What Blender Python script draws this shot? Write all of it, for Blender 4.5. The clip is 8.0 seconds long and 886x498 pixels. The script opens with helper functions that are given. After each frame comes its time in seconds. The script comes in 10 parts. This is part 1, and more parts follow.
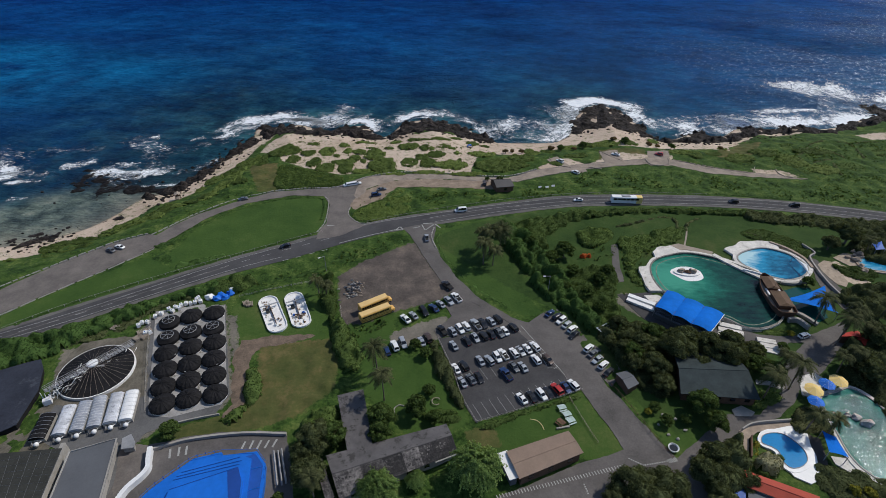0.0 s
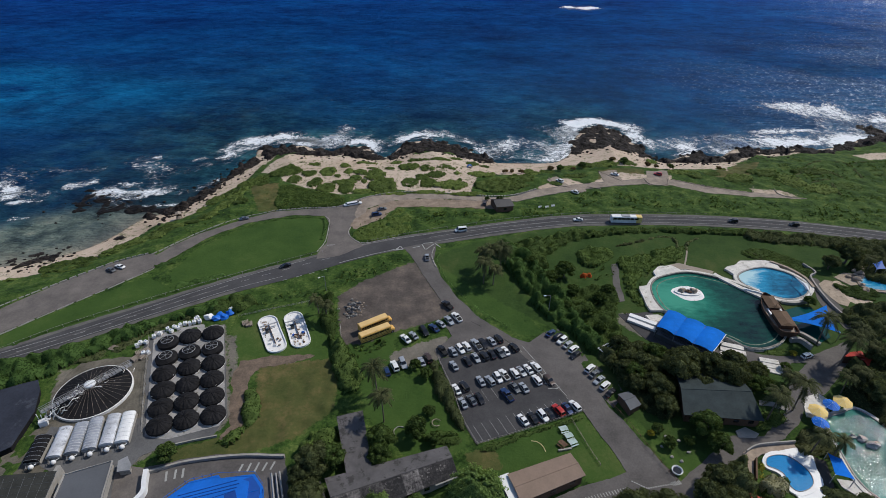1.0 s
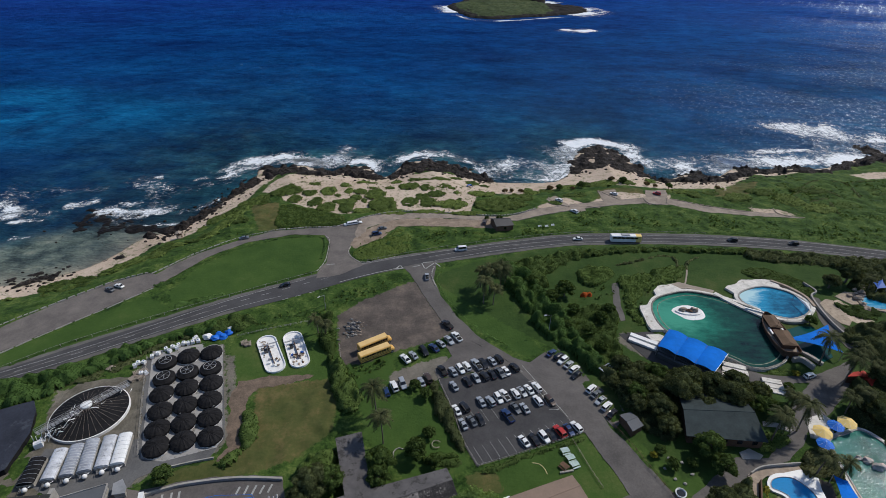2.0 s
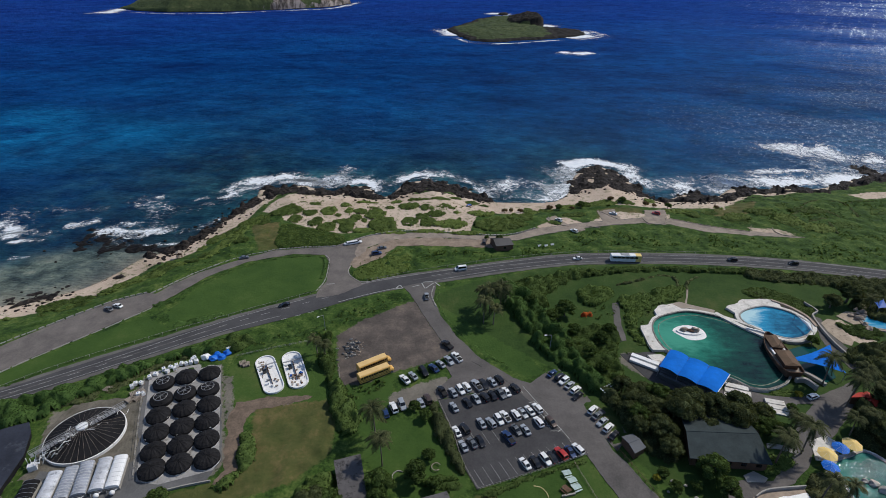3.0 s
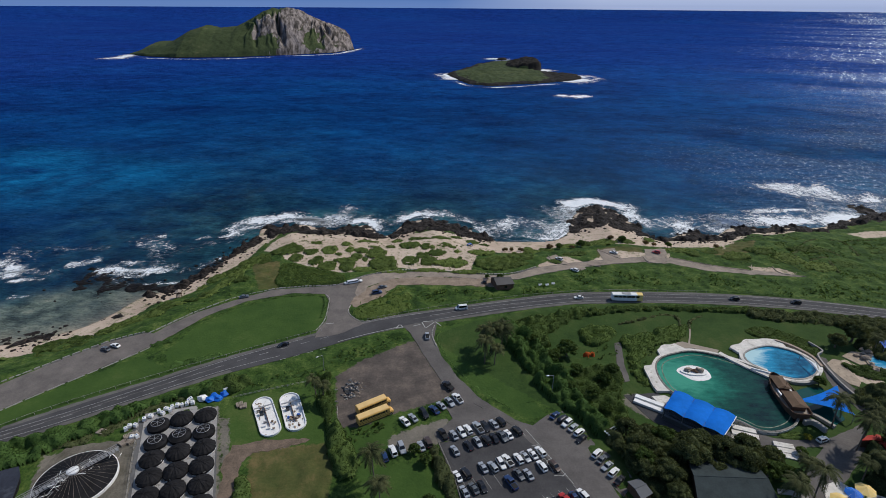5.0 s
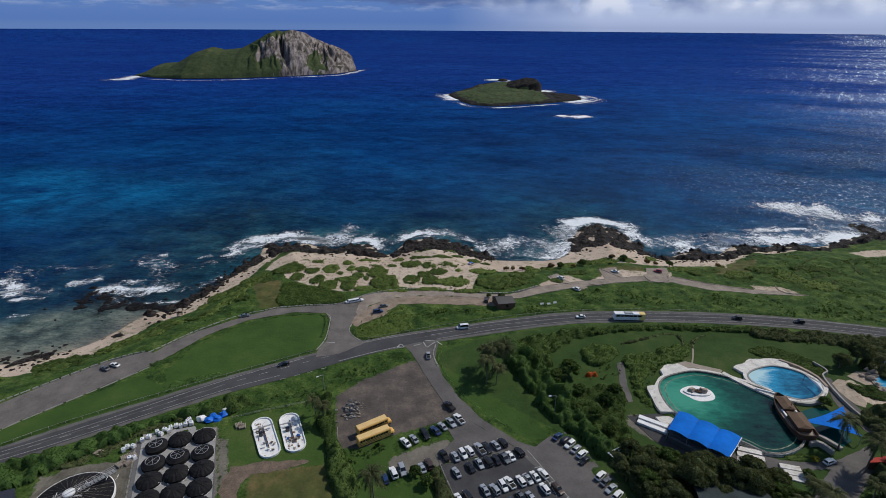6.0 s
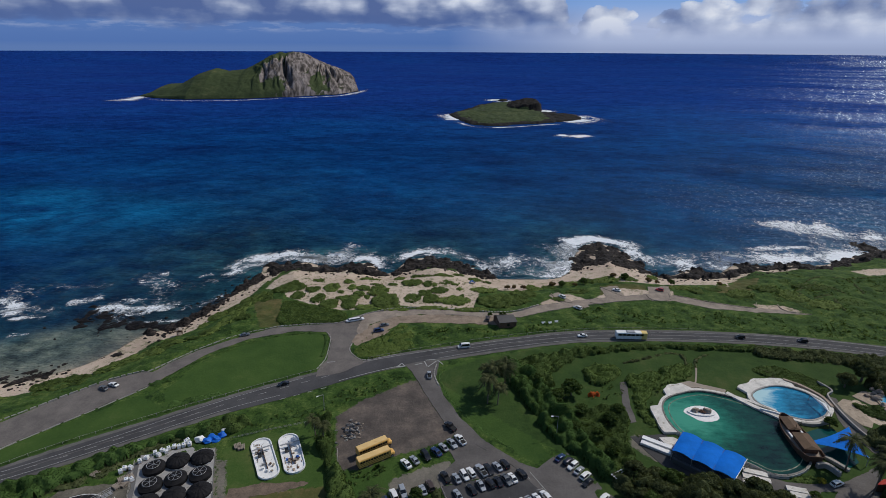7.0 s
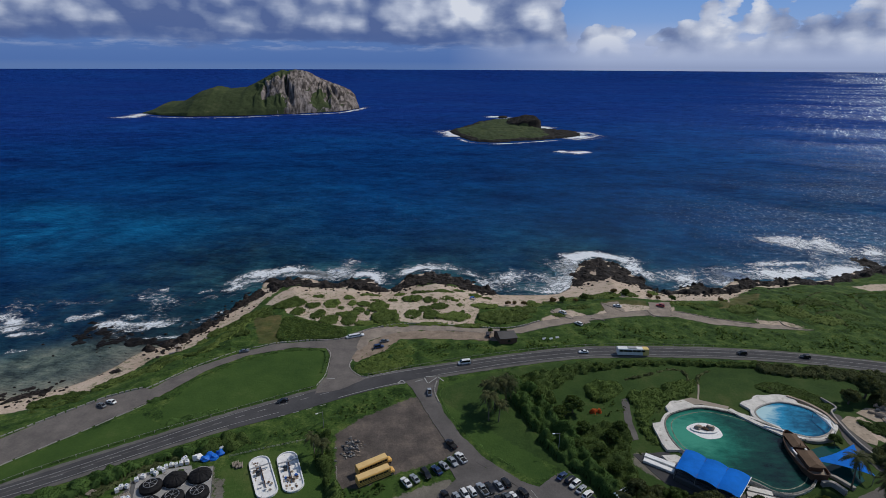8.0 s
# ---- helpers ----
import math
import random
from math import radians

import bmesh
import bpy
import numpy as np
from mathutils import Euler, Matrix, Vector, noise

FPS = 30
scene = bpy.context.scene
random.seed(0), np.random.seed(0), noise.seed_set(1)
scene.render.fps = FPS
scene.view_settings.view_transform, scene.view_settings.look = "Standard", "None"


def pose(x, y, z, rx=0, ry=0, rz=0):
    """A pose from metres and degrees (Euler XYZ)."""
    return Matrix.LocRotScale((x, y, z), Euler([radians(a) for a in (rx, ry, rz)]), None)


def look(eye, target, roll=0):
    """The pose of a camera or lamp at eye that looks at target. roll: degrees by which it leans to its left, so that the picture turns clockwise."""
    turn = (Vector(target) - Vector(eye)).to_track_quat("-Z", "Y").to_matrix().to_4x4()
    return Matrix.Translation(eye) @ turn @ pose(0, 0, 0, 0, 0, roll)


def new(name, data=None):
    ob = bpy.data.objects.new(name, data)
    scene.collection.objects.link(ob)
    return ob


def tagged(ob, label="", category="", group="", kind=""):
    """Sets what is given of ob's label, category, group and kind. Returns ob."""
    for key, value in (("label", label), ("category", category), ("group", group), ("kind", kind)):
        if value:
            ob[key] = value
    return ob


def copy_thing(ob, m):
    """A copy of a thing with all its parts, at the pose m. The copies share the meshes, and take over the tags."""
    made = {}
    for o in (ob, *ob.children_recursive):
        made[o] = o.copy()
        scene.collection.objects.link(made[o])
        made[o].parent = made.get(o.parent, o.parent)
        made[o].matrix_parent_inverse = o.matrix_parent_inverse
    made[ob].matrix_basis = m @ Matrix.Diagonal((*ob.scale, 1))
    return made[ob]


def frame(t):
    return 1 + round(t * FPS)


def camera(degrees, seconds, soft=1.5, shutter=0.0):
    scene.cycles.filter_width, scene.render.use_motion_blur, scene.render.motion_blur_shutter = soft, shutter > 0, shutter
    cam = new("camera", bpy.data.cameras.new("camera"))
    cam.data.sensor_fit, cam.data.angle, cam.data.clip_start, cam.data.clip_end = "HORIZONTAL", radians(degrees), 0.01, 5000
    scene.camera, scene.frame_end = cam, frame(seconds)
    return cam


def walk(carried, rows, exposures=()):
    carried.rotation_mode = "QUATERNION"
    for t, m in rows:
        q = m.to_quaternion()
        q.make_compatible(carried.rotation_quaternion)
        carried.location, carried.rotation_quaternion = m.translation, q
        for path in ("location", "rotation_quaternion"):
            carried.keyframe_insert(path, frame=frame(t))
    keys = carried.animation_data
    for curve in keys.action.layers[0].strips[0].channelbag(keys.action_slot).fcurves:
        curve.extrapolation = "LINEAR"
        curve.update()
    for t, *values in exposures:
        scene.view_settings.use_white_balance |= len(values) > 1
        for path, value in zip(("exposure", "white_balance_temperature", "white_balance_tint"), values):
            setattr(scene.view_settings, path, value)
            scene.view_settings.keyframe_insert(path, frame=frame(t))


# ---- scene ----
# ---------------------------------------------------------------- camera
cam = camera(79.44, 8.0, soft=0.6)
EYE_HEIGHT = 108.0
# seconds, yaw, pitch, roll
PATH = [
    (0.0, -0.07, -35.10, 0.59), (0.5, -0.05, -34.05, 0.57), (1.0, -0.02, -33.00, 0.54), (1.5, -0.01, -31.97, 0.51),
    (3.0, 0.0, -28.83, 0.50), (3.5, 0.0, -27.77, 0.49), (4.0, 0.01, -26.73, 0.49), (4.5, 0.04, -25.68, 0.47),
    (6.0, 0.27, -22.61, 0.39), (6.5, 0.34, -21.61, 0.37), (7.0, 0.40, -20.61, 0.32), (7.5, 0.44, -19.68, 0.29), (8.0, 0.44, -18.92, 0.26),
]
walk(cam, [(t, pose(0, 0, EYE_HEIGHT, 0, 0, yaw) @ pose(0, 0, 0, 90 + pitch) @ pose(0, 0, 0, 0, 0, roll)) for t, yaw, pitch, roll in PATH],
     exposures=[(0.0, 0.0), (3.0, 0.0), (4.5, -0.02), (6.0, -0.14), (7.0, -0.27), (8.0, -0.36)])

# ---------------------------------------------------------------- light
SUN_AZ, SUN_EL = radians(60), radians(47)
TO_SUN = Vector((math.sin(SUN_AZ) * math.cos(SUN_EL), math.cos(SUN_AZ) * math.cos(SUN_EL), math.sin(SUN_EL)))
sun = new("sun", bpy.data.lights.new("sun", "SUN"))
sun.data.energy, sun.data.angle, sun.data.color = 3.1, radians(0.5), (1.0, 0.95, 0.87)
sun.matrix_world = look((0, 0, 400), Vector((0, 0, 400)) - TO_SUN)


def build_world():
    world = bpy.data.worlds.new("sky")
    world.use_nodes = True
    scene.world = world
    nt = world.node_tree
    N, L = nt.nodes, nt.links
    N.clear()

    def math_node(op, a, b=None, clamp=False):
        n = N.new("ShaderNodeMath")
        n.operation, n.use_clamp = op, clamp
        for i, s in enumerate((a, b)):
            if s is None:
                continue
            if isinstance(s, (int, float)):
                n.inputs[i].default_value = s
            else:
                L.new(s, n.inputs[i])
        return n.outputs[0]

    sky = N.new("ShaderNodeTexSky")
    sky.sky_type, sky.sun_disc = "NISHITA", False
    sky.sun_elevation, sky.sun_rotation = SUN_EL, SUN_AZ
    sky.altitude, sky.air_density, sky.dust_density, sky.ozone_density = 100, 1.0, 0.6, 2.0
    dim = N.new("ShaderNodeVectorMath")
    dim.operation = "SCALE"
    dim.inputs["Scale"].default_value = 0.10
    L.new(sky.outputs[0], dim.inputs[0])
    tc = N.new("ShaderNodeTexCoord")
    sep = N.new("ShaderNodeSeparateXYZ")
    L.new(tc.outputs["Generated"], sep.inputs[0])
    az = math_node("ARCTAN2", sep.outputs[0], sep.outputs[1])
    el = sep.outputs[2]

    def cloud_noise(sx, sz, dz, detail, rough, seed):
        comb = N.new("ShaderNodeCombineXYZ")
        L.new(math_node("MULTIPLY", az, sx), comb.inputs[0])
        L.new(math_node("MULTIPLY", math_node("ADD", el, dz), sz), comb.inputs[1])
        comb.inputs[2].default_value = seed
        n = N.new("ShaderNodeTexNoise")
        n.inputs["Scale"].default_value = 1.0
        n.inputs["Detail"].default_value = detail
        n.inputs["Roughness"].default_value = rough
        n.inputs["Distortion"].default_value = 0.0
        L.new(comb.outputs[0], n.inputs["Vector"])
        return n.outputs["Fac"]

    def ramp(fac, stops):
        r = N.new("ShaderNodeValToRGB")
        els = r.color_ramp.elements
        while len(els) < len(stops):
            els.new(0.5)
        for e, (p, c) in zip(els, stops):
            e.position, e.color = p, (*c, 1)
        L.new(fac, r.inputs[0])
        return r.outputs[0]

    def mix(f, a, b):
        m = N.new("ShaderNodeMix")
        m.data_type = "RGBA"
        L.new(f, m.inputs["Factor"])
        for s, v in (("A", a), ("B", b)):
            if isinstance(v, tuple):
                m.inputs[6 if s == "A" else 7].default_value = (*v, 1)
            else:
                L.new(v, m.inputs[6 if s == "A" else 7])
        return m.outputs[2]

    def puffs(scale, shift, seed):
        """Rounded heads: inverted cell distance."""
        comb = N.new("ShaderNodeCombineXYZ")
        L.new(math_node("MULTIPLY", math_node("ADD", az, shift), scale), comb.inputs[0])
        L.new(math_node("MULTIPLY", math_node("ADD", el, shift), scale * 1.25), comb.inputs[1])
        comb.inputs[2].default_value = seed
        v = N.new("ShaderNodeTexVoronoi")
        v.feature = "SMOOTH_F1"
        v.inputs["Scale"].default_value = 1.0
        v.inputs["Smoothness"].default_value = 0.25
        L.new(comb.outputs[0], v.inputs["Vector"])
        return math_node("SUBTRACT", 1.0, v.outputs["Distance"])

    def heap(shift):
        a = math_node("ADD", math_node("MULTIPLY", puffs(10.0, shift, 1.3), 0.50), math_node("MULTIPLY", puffs(30.0, shift, 4.1), 0.30))
        return math_node("ADD", a, math_node("MULTIPLY", cloud_noise(50.0, 62.0, shift, 8, 0.62, 8.0), 0.30))

    def swells(shift):
        a = math_node("ADD", math_node("MULTIPLY", puffs(9.0, shift, 1.3), 0.55), math_node("MULTIPLY", puffs(24.0, shift, 4.1), 0.32))
        return math_node("ADD", a, math_node("MULTIPLY", cloud_noise(16.0, 20.0, shift, 5, 0.55, 8.0), 0.30))

    def one_minus(a):
        return math_node("SUBTRACT", 1.0, a)

    heads = heap(0.0)
    round_heads = swells(0.0)
    turned = math_node("SUBTRACT", round_heads, swells(0.012))
    broad = cloud_noise(7.0, 22.0, 0.0, 4, 0.55, 3.7)
    lumps = math_node("SUBTRACT", broad, 0.5)
    # how high the heaps stand, from west to east
    pos = math_node("ADD", math_node("MULTIPLY", az, 0.625), 0.5, True)
    top = ramp(pos, [(0.0, (0.35,) * 3), (0.055, (0.25,) * 3), (0.10, (0.85,) * 3), (0.42, (0.95,) * 3), (0.55, (0.95,) * 3), (0.605, (0.85,) * 3), (0.635, (0.24,) * 3), (0.672, (0.36,) * 3), (0.70, (0.22,) * 3), (0.755, (0.37,) * 3), (0.80, (0.36,) * 3), (0.835, (0.27,) * 3), (0.875, (0.56,) * 3), (1.0, (0.5,) * 3)])
    rise = math_node("SUBTRACT", math_node("MULTIPLY", top, 0.25), el)
    mass = math_node("ADD", math_node("MULTIPLY", rise, 6.0), math_node("ADD", math_node("MULTIPLY", math_node("SUBTRACT", heads, 0.62), 1.5), math_node("MULTIPLY", lumps, 1.1)))
    cover = ramp(mass, [(0.0, (0, 0, 0)), (0.05, (0.65, 0.65, 0.65)), (0.16, (1, 1, 1))])
    east = ramp(pos, [(0.50, (0, 0, 0)), (0.66, (1, 1, 1))])
    west = one_minus(east)
    low = math_node("ADD", el, math_node("MULTIPLY", lumps, 0.05))
    foot = mix(east, ramp(low, [(0.034, (0, 0, 0)), (0.044, (0.85, 0.85, 0.85)), (0.060, (1, 1, 1))]), ramp(el, [(0.012, (0, 0, 0)), (0.050, (1, 1, 1))]))
    # sunlit crowns, grey hollows, and the flat dark underside of the western bank
    lit = math_node("ADD", math_node("MULTIPLY", turned, 1.5), math_node("ADD", math_node("ADD", math_node("MULTIPLY", math_node("SUBTRACT", round_heads, 0.66), 1.3), math_node("MULTIPLY", math_node("SUBTRACT", heads, 0.62), 0.95)), math_node("MULTIPLY", lumps, 1.0)))
    lit = math_node("ADD", lit, math_node("MULTIPLY", west, ramp(low, [(0.045, (0.14,) * 3), (0.070, (0.54,) * 3), (0.10, (0.66,) * 3)])))
    lit = math_node("ADD", lit, math_node("MULTIPLY", east, 0.74), True)
    tone = ramp(lit, [(0.0, (0.105, 0.165, 0.38)), (0.30, (0.22, 0.29, 0.50)), (0.60, (0.42, 0.49, 0.68)), (0.85, (0.62, 0.69, 0.86)), (1.0, (0.80, 0.85, 0.97))])
    belly = math_node("MULTIPLY", math_node("MULTIPLY", ramp(low, [(0.034, (0, 0, 0)), (0.041, (1, 1, 1)), (0.050, (1, 1, 1)), (0.066, (0, 0, 0))]), west), ramp(cloud_noise(5.0, 9.0, 0.0, 4, 0.6, 15.0), [(0.34, (0, 0, 0)), (0.50, (0.85,) * 3)]))
    haze = ramp(el, [(0.0, (1, 1, 1)), (0.10, (0.92, 0.92, 0.92)), (0.35, (0, 0, 0))])
    low_west = ramp(el, [(0.0, (0.125, 0.225, 0.50)), (0.008, (0.098, 0.200, 0.50)), (0.03, (0.105, 0.215, 0.53)), (0.11, (0.105, 0.27, 0.70))])
    low_east = ramp(el, [(0.0, (0.35, 0.43, 0.66)), (0.012, (0.43, 0.52, 0.77)), (0.035, (0.47, 0.56, 0.82)), (0.07, (0.24, 0.42, 0.82)), (0.11, (0.155, 0.35, 0.80))])
    wisps = math_node("MULTIPLY", ramp(cloud_noise(16.0, 95.0, 0.0, 6, 0.62, 11.0), [(0.50, (0, 0, 0)), (0.72, (0.75,) * 3)]), ramp(el, [(0.022, (0, 0, 0)), (0.032, (1, 1, 1)), (0.042, (1, 1, 1)), (0.055, (0, 0, 0))]))
    blue = mix(wisps, mix(haze, dim.outputs[0], mix(east, low_west, low_east)), (0.42, 0.50, 0.72))
    above = mix(math_node("MULTIPLY", math_node("MULTIPLY", cover, foot), ramp(el, [(0.16, (1, 1, 1)), (0.30, (0, 0, 0))]), True), blue, tone)
    out = mix(belly, above, (0.088, 0.150, 0.37))
    bg = N.new("ShaderNodeBackground")
    L.new(out, bg.inputs[0])
    wo = N.new("ShaderNodeOutputWorld")
    L.new(bg.outputs[0], wo.inputs[0])


build_world()


# ---------------------------------------------------------------- materials
class Graph:
    """A small wrapper to wire shader nodes."""

    def __init__(self, name):
        self.m = bpy.data.materials.new(name)
        self.m.use_nodes = True
        self.N, self.L = self.m.node_tree.nodes, self.m.node_tree.links
        self.bsdf = self.N["Principled BSDF"]
        self.pos = self.N.new("ShaderNodeNewGeometry").outputs["Position"]

    def put(self, s, v):
        if isinstance(v, (int, float)):
            s.default_value = v
        elif isinstance(v, tuple):
            s.default_value = (*v, 1) if len(v) == 3 and s.type == "RGBA" else v
        else:
            self.L.new(v, s)

    def noise(self, scale, detail=4, rough=0.6, vec=None, stretch=None, distort=0.0):
        n = self.N.new("ShaderNodeTexNoise")
        v = vec or self.pos
        if stretch:
            mp = self.N.new("ShaderNodeMapping")
            mp.inputs["Scale"].default_value = stretch[:3]
            mp.inputs["Rotation"].default_value = (0, 0, stretch[3] if len(stretch) > 3 else 0)
            self.L.new(v, mp.inputs[0])
            v = mp.outputs[0]
        self.L.new(v, n.inputs["Vector"])
        for k, x in (("Scale", scale), ("Detail", detail), ("Roughness", rough), ("Distortion", distort)):
            n.inputs[k].default_value = x
        return n.outputs["Fac"]

    def ramp(self, fac, stops):
        r = self.N.new("ShaderNodeValToRGB")
        els = r.color_ramp.elements
        while len(els) < len(stops):
            els.new(0.5)
        for e, (p, c) in zip(els, stops):
            e.position = p
            e.color = (c, c, c, 1) if isinstance(c, (int, float)) else (*c, 1)
        self.L.new(fac, r.inputs[0])
        return r.outputs[0]

    def mix(self, f, a, b, mode="MIX"):
        m = self.N.new("ShaderNodeMix")
        m.data_type, m.blend_type = "RGBA", mode
        self.put(m.inputs[0], f)
        self.put(m.inputs[6], a)
        self.put(m.inputs[7], b)
        return m.outputs[2]

    def math(self, op, a, b=0.0, clamp=False):
        n = self.N.new("ShaderNodeMath")
        n.operation, n.use_clamp = op, clamp
        self.put(n.inputs[0], a)
        self.put(n.inputs[1], b)
        return n.outputs[0]

    def attr(self, name):
        a = self.N.new("ShaderNodeAttribute")
        a.attribute_name = name
        return a.outputs["Fac"]

    def bump(self, height, strength, distance):
        b = self.N.new("ShaderNodeBump")
        b.inputs["Strength"].default_value, b.inputs["Distance"].default_value = strength, distance
        self.L.new(height, b.inputs["Height"])
        self.L.new(b.outputs[0], self.bsdf.inputs["Normal"])
        return b

    def done(self, color, rough=0.8, metal=0.0, spec=None):
        self.put(self.bsdf.inputs["Base Color"], color)
        self.put(self.bsdf.inputs["Roughness"], rough)
        self.put(self.bsdf.inputs["Metallic"], metal)
        if spec is not None:
            self.put(self.bsdf.inputs["Specular IOR Level"], spec)
        return self.m


def worn(name, base, rough=0.8, vary=0.25, grain=3.0, patch=0.25, bump=0.0, metal=0.0, stain=None, stain_at=0.62, spec=0.35):
    """A surface of one colour with grain, broad patches and optional stains."""
    g = Graph(name)
    a = g.noise(patch, 3)
    b = g.noise(grain, 5, 0.7)
    f = g.math("ADD", g.math("MULTIPLY", a, 0.6), g.math("MULTIPLY", b, 0.4))
    lo, hi = tuple(c * (1 - vary) for c in base), tuple(min(1, c * (1 + vary)) for c in base)
    col = g.ramp(f, [(0.3, lo), (0.7, hi)])
    if stain:
        s = g.ramp(g.noise(patch * 2.3, 6, 0.7), [(stain_at, 0.0), (stain_at + 0.08, 1.0)])
        col = g.mix(s, col, stain)
    if bump:
        g.bump(b, bump, 0.1)
    return g.done(col, rough, metal, spec)


def leafy(name, dark, light, rough=0.75):
    g = Graph(name)
    isl = g.N.new("ShaderNodeNewGeometry").outputs["Random Per Island"]
    obj = g.N.new("ShaderNodeObjectInfo").outputs["Random"]
    f = g.math("ADD", g.math("MULTIPLY", isl, 0.55), g.math("MULTIPLY", g.noise(0.22, 4), 0.6))
    f = g.math("ADD", f, g.math("MULTIPLY", obj, 0.15))
    col = g.ramp(f, [(0.3, (dark[0] * 0.9, dark[1] * 0.8, dark[2] * 0.85)), (0.95, (light[0] * 1.28, light[1] * 1.15, light[2] * 1.2))])
    g.bsdf.inputs["Specular IOR Level"].default_value = 0.08
    g.done(col, rough)
    through_leaf, both = g.N.new("ShaderNodeBsdfTranslucent"), g.N.new("ShaderNodeMixShader")
    g.put(through_leaf.inputs["Color"], g.mix(1.0, col, (1.35, 1.25, 0.7), "MULTIPLY"))
    both.inputs[0].default_value = 0.33
    g.L.new(g.bsdf.outputs[0], both.inputs[1])
    g.L.new(through_leaf.outputs[0], both.inputs[2])
    g.L.new(both.outputs[0], g.N["Material Output"].inputs["Surface"])
    return g.m


def paint(name, base, rough=0.3, metal=0.0):
    g = Graph(name)
    col = g.mix(g.ramp(g.noise(2.0, 4), [(0.4, 0.0), (0.8, 0.12)]), base, tuple(c * 0.6 + 0.03 for c in base))
    g.bsdf.inputs["Coat Weight"].default_value = 0.25
    return g.done(col, rough, metal)


def make_ground():
    g = Graph("ground")
    fine = g.noise(1.1, 6, 0.75)
    mid = g.noise(0.16, 5, 0.65)
    big = g.noise(0.03, 3)
    f = g.math("ADD", g.math("MULTIPLY", mid, 0.55), g.math("MULTIPLY", fine, 0.45))
    scrub = g.ramp(f, [(0.40, (0.012, 0.031, 0.006)), (0.515, (0.043, 0.083, 0.016)), (0.63, (0.115, 0.150, 0.039))])
    lawn = g.ramp(g.math("ADD", g.math("MULTIPLY", big, 0.5), g.math("MULTIPLY", f, 0.5)),
                  [(0.37, (0.027, 0.060, 0.012)), (0.52, (0.049, 0.092, 0.019)), (0.64, (0.094, 0.117, 0.035))])
    dry = g.ramp(g.math("ADD", g.math("MULTIPLY", f, 0.45), g.math("MULTIPLY", g.noise(0.055, 5, 0.7), 0.55)), [(0.38, (0.044, 0.062, 0.017)), (0.50, (0.084, 0.088, 0.029)), (0.62, (0.175, 0.125, 0.057))])
    dirt = g.ramp(g.math("ADD", g.math("MULTIPLY", mid, 0.7), g.math("MULTIPLY", fine, 0.3)),
                  [(0.34, (0.060, 0.050, 0.045)), (0.50, (0.096, 0.081, 0.072)), (0.68, (0.185, 0.148, 0.120))])
    gravel = g.ramp(f, [(0.3, (0.090, 0.084, 0.070)), (0.7, (0.235, 0.210, 0.175))])
    sand = g.ramp(g.math("ADD", g.math("MULTIPLY", big, 0.4), g.math("MULTIPLY", f, 0.6)),
                  [(0.35, (0.37, 0.280, 0.212)), (0.5, (0.51, 0.405, 0.318)), (0.7, (0.63, 0.53, 0.435))])
    wob = g.math("MULTIPLY", g.math("SUBTRACT", g.noise(0.7, 5, 0.7), 0.5), 1.3)

    def mask(name):
        return g.ramp(g.math("ADD", g.attr(name), wob), [(0.42, 0.0), (0.58, 1.0)])

    col = g.mix(mask("lawn"), scrub, lawn)
    lush = g.ramp(g.math("ADD", g.math("MULTIPLY", big, 0.4), g.math("MULTIPLY", f, 0.6)), [(0.37, (0.019, 0.043, 0.010)), (0.52, (0.037, 0.070, 0.016)), (0.64, (0.076, 0.092, 0.029))])
    col = g.mix(mask("lush"), col, lush)
    col = g.mix(mask("dry"), col, dry)
    col = g.mix(mask("gravel"), col, gravel)
    col = g.mix(mask("dirt"), col, dirt)
    litter = g.ramp(g.noise(0.32, 7, 0.78, distort=0.5), [(0.51, 0.0), (0.62, 0.85)])
    sand = g.mix(litter, sand, g.ramp(fine, [(0.4, (0.075, 0.105, 0.035)), (0.6, (0.20, 0.18, 0.10))]))
    col = g.mix(mask("sand"), col, sand)
    wet = g.ramp(g.attr("wet"), [(0.3, 0.0), (0.7, 1.0)])
    col = g.mix(wet, col, (0.14, 0.11, 0.08))
    g.bump(fine, 0.5, 0.35)
    return g.done(col, 0.95, spec=0.15)


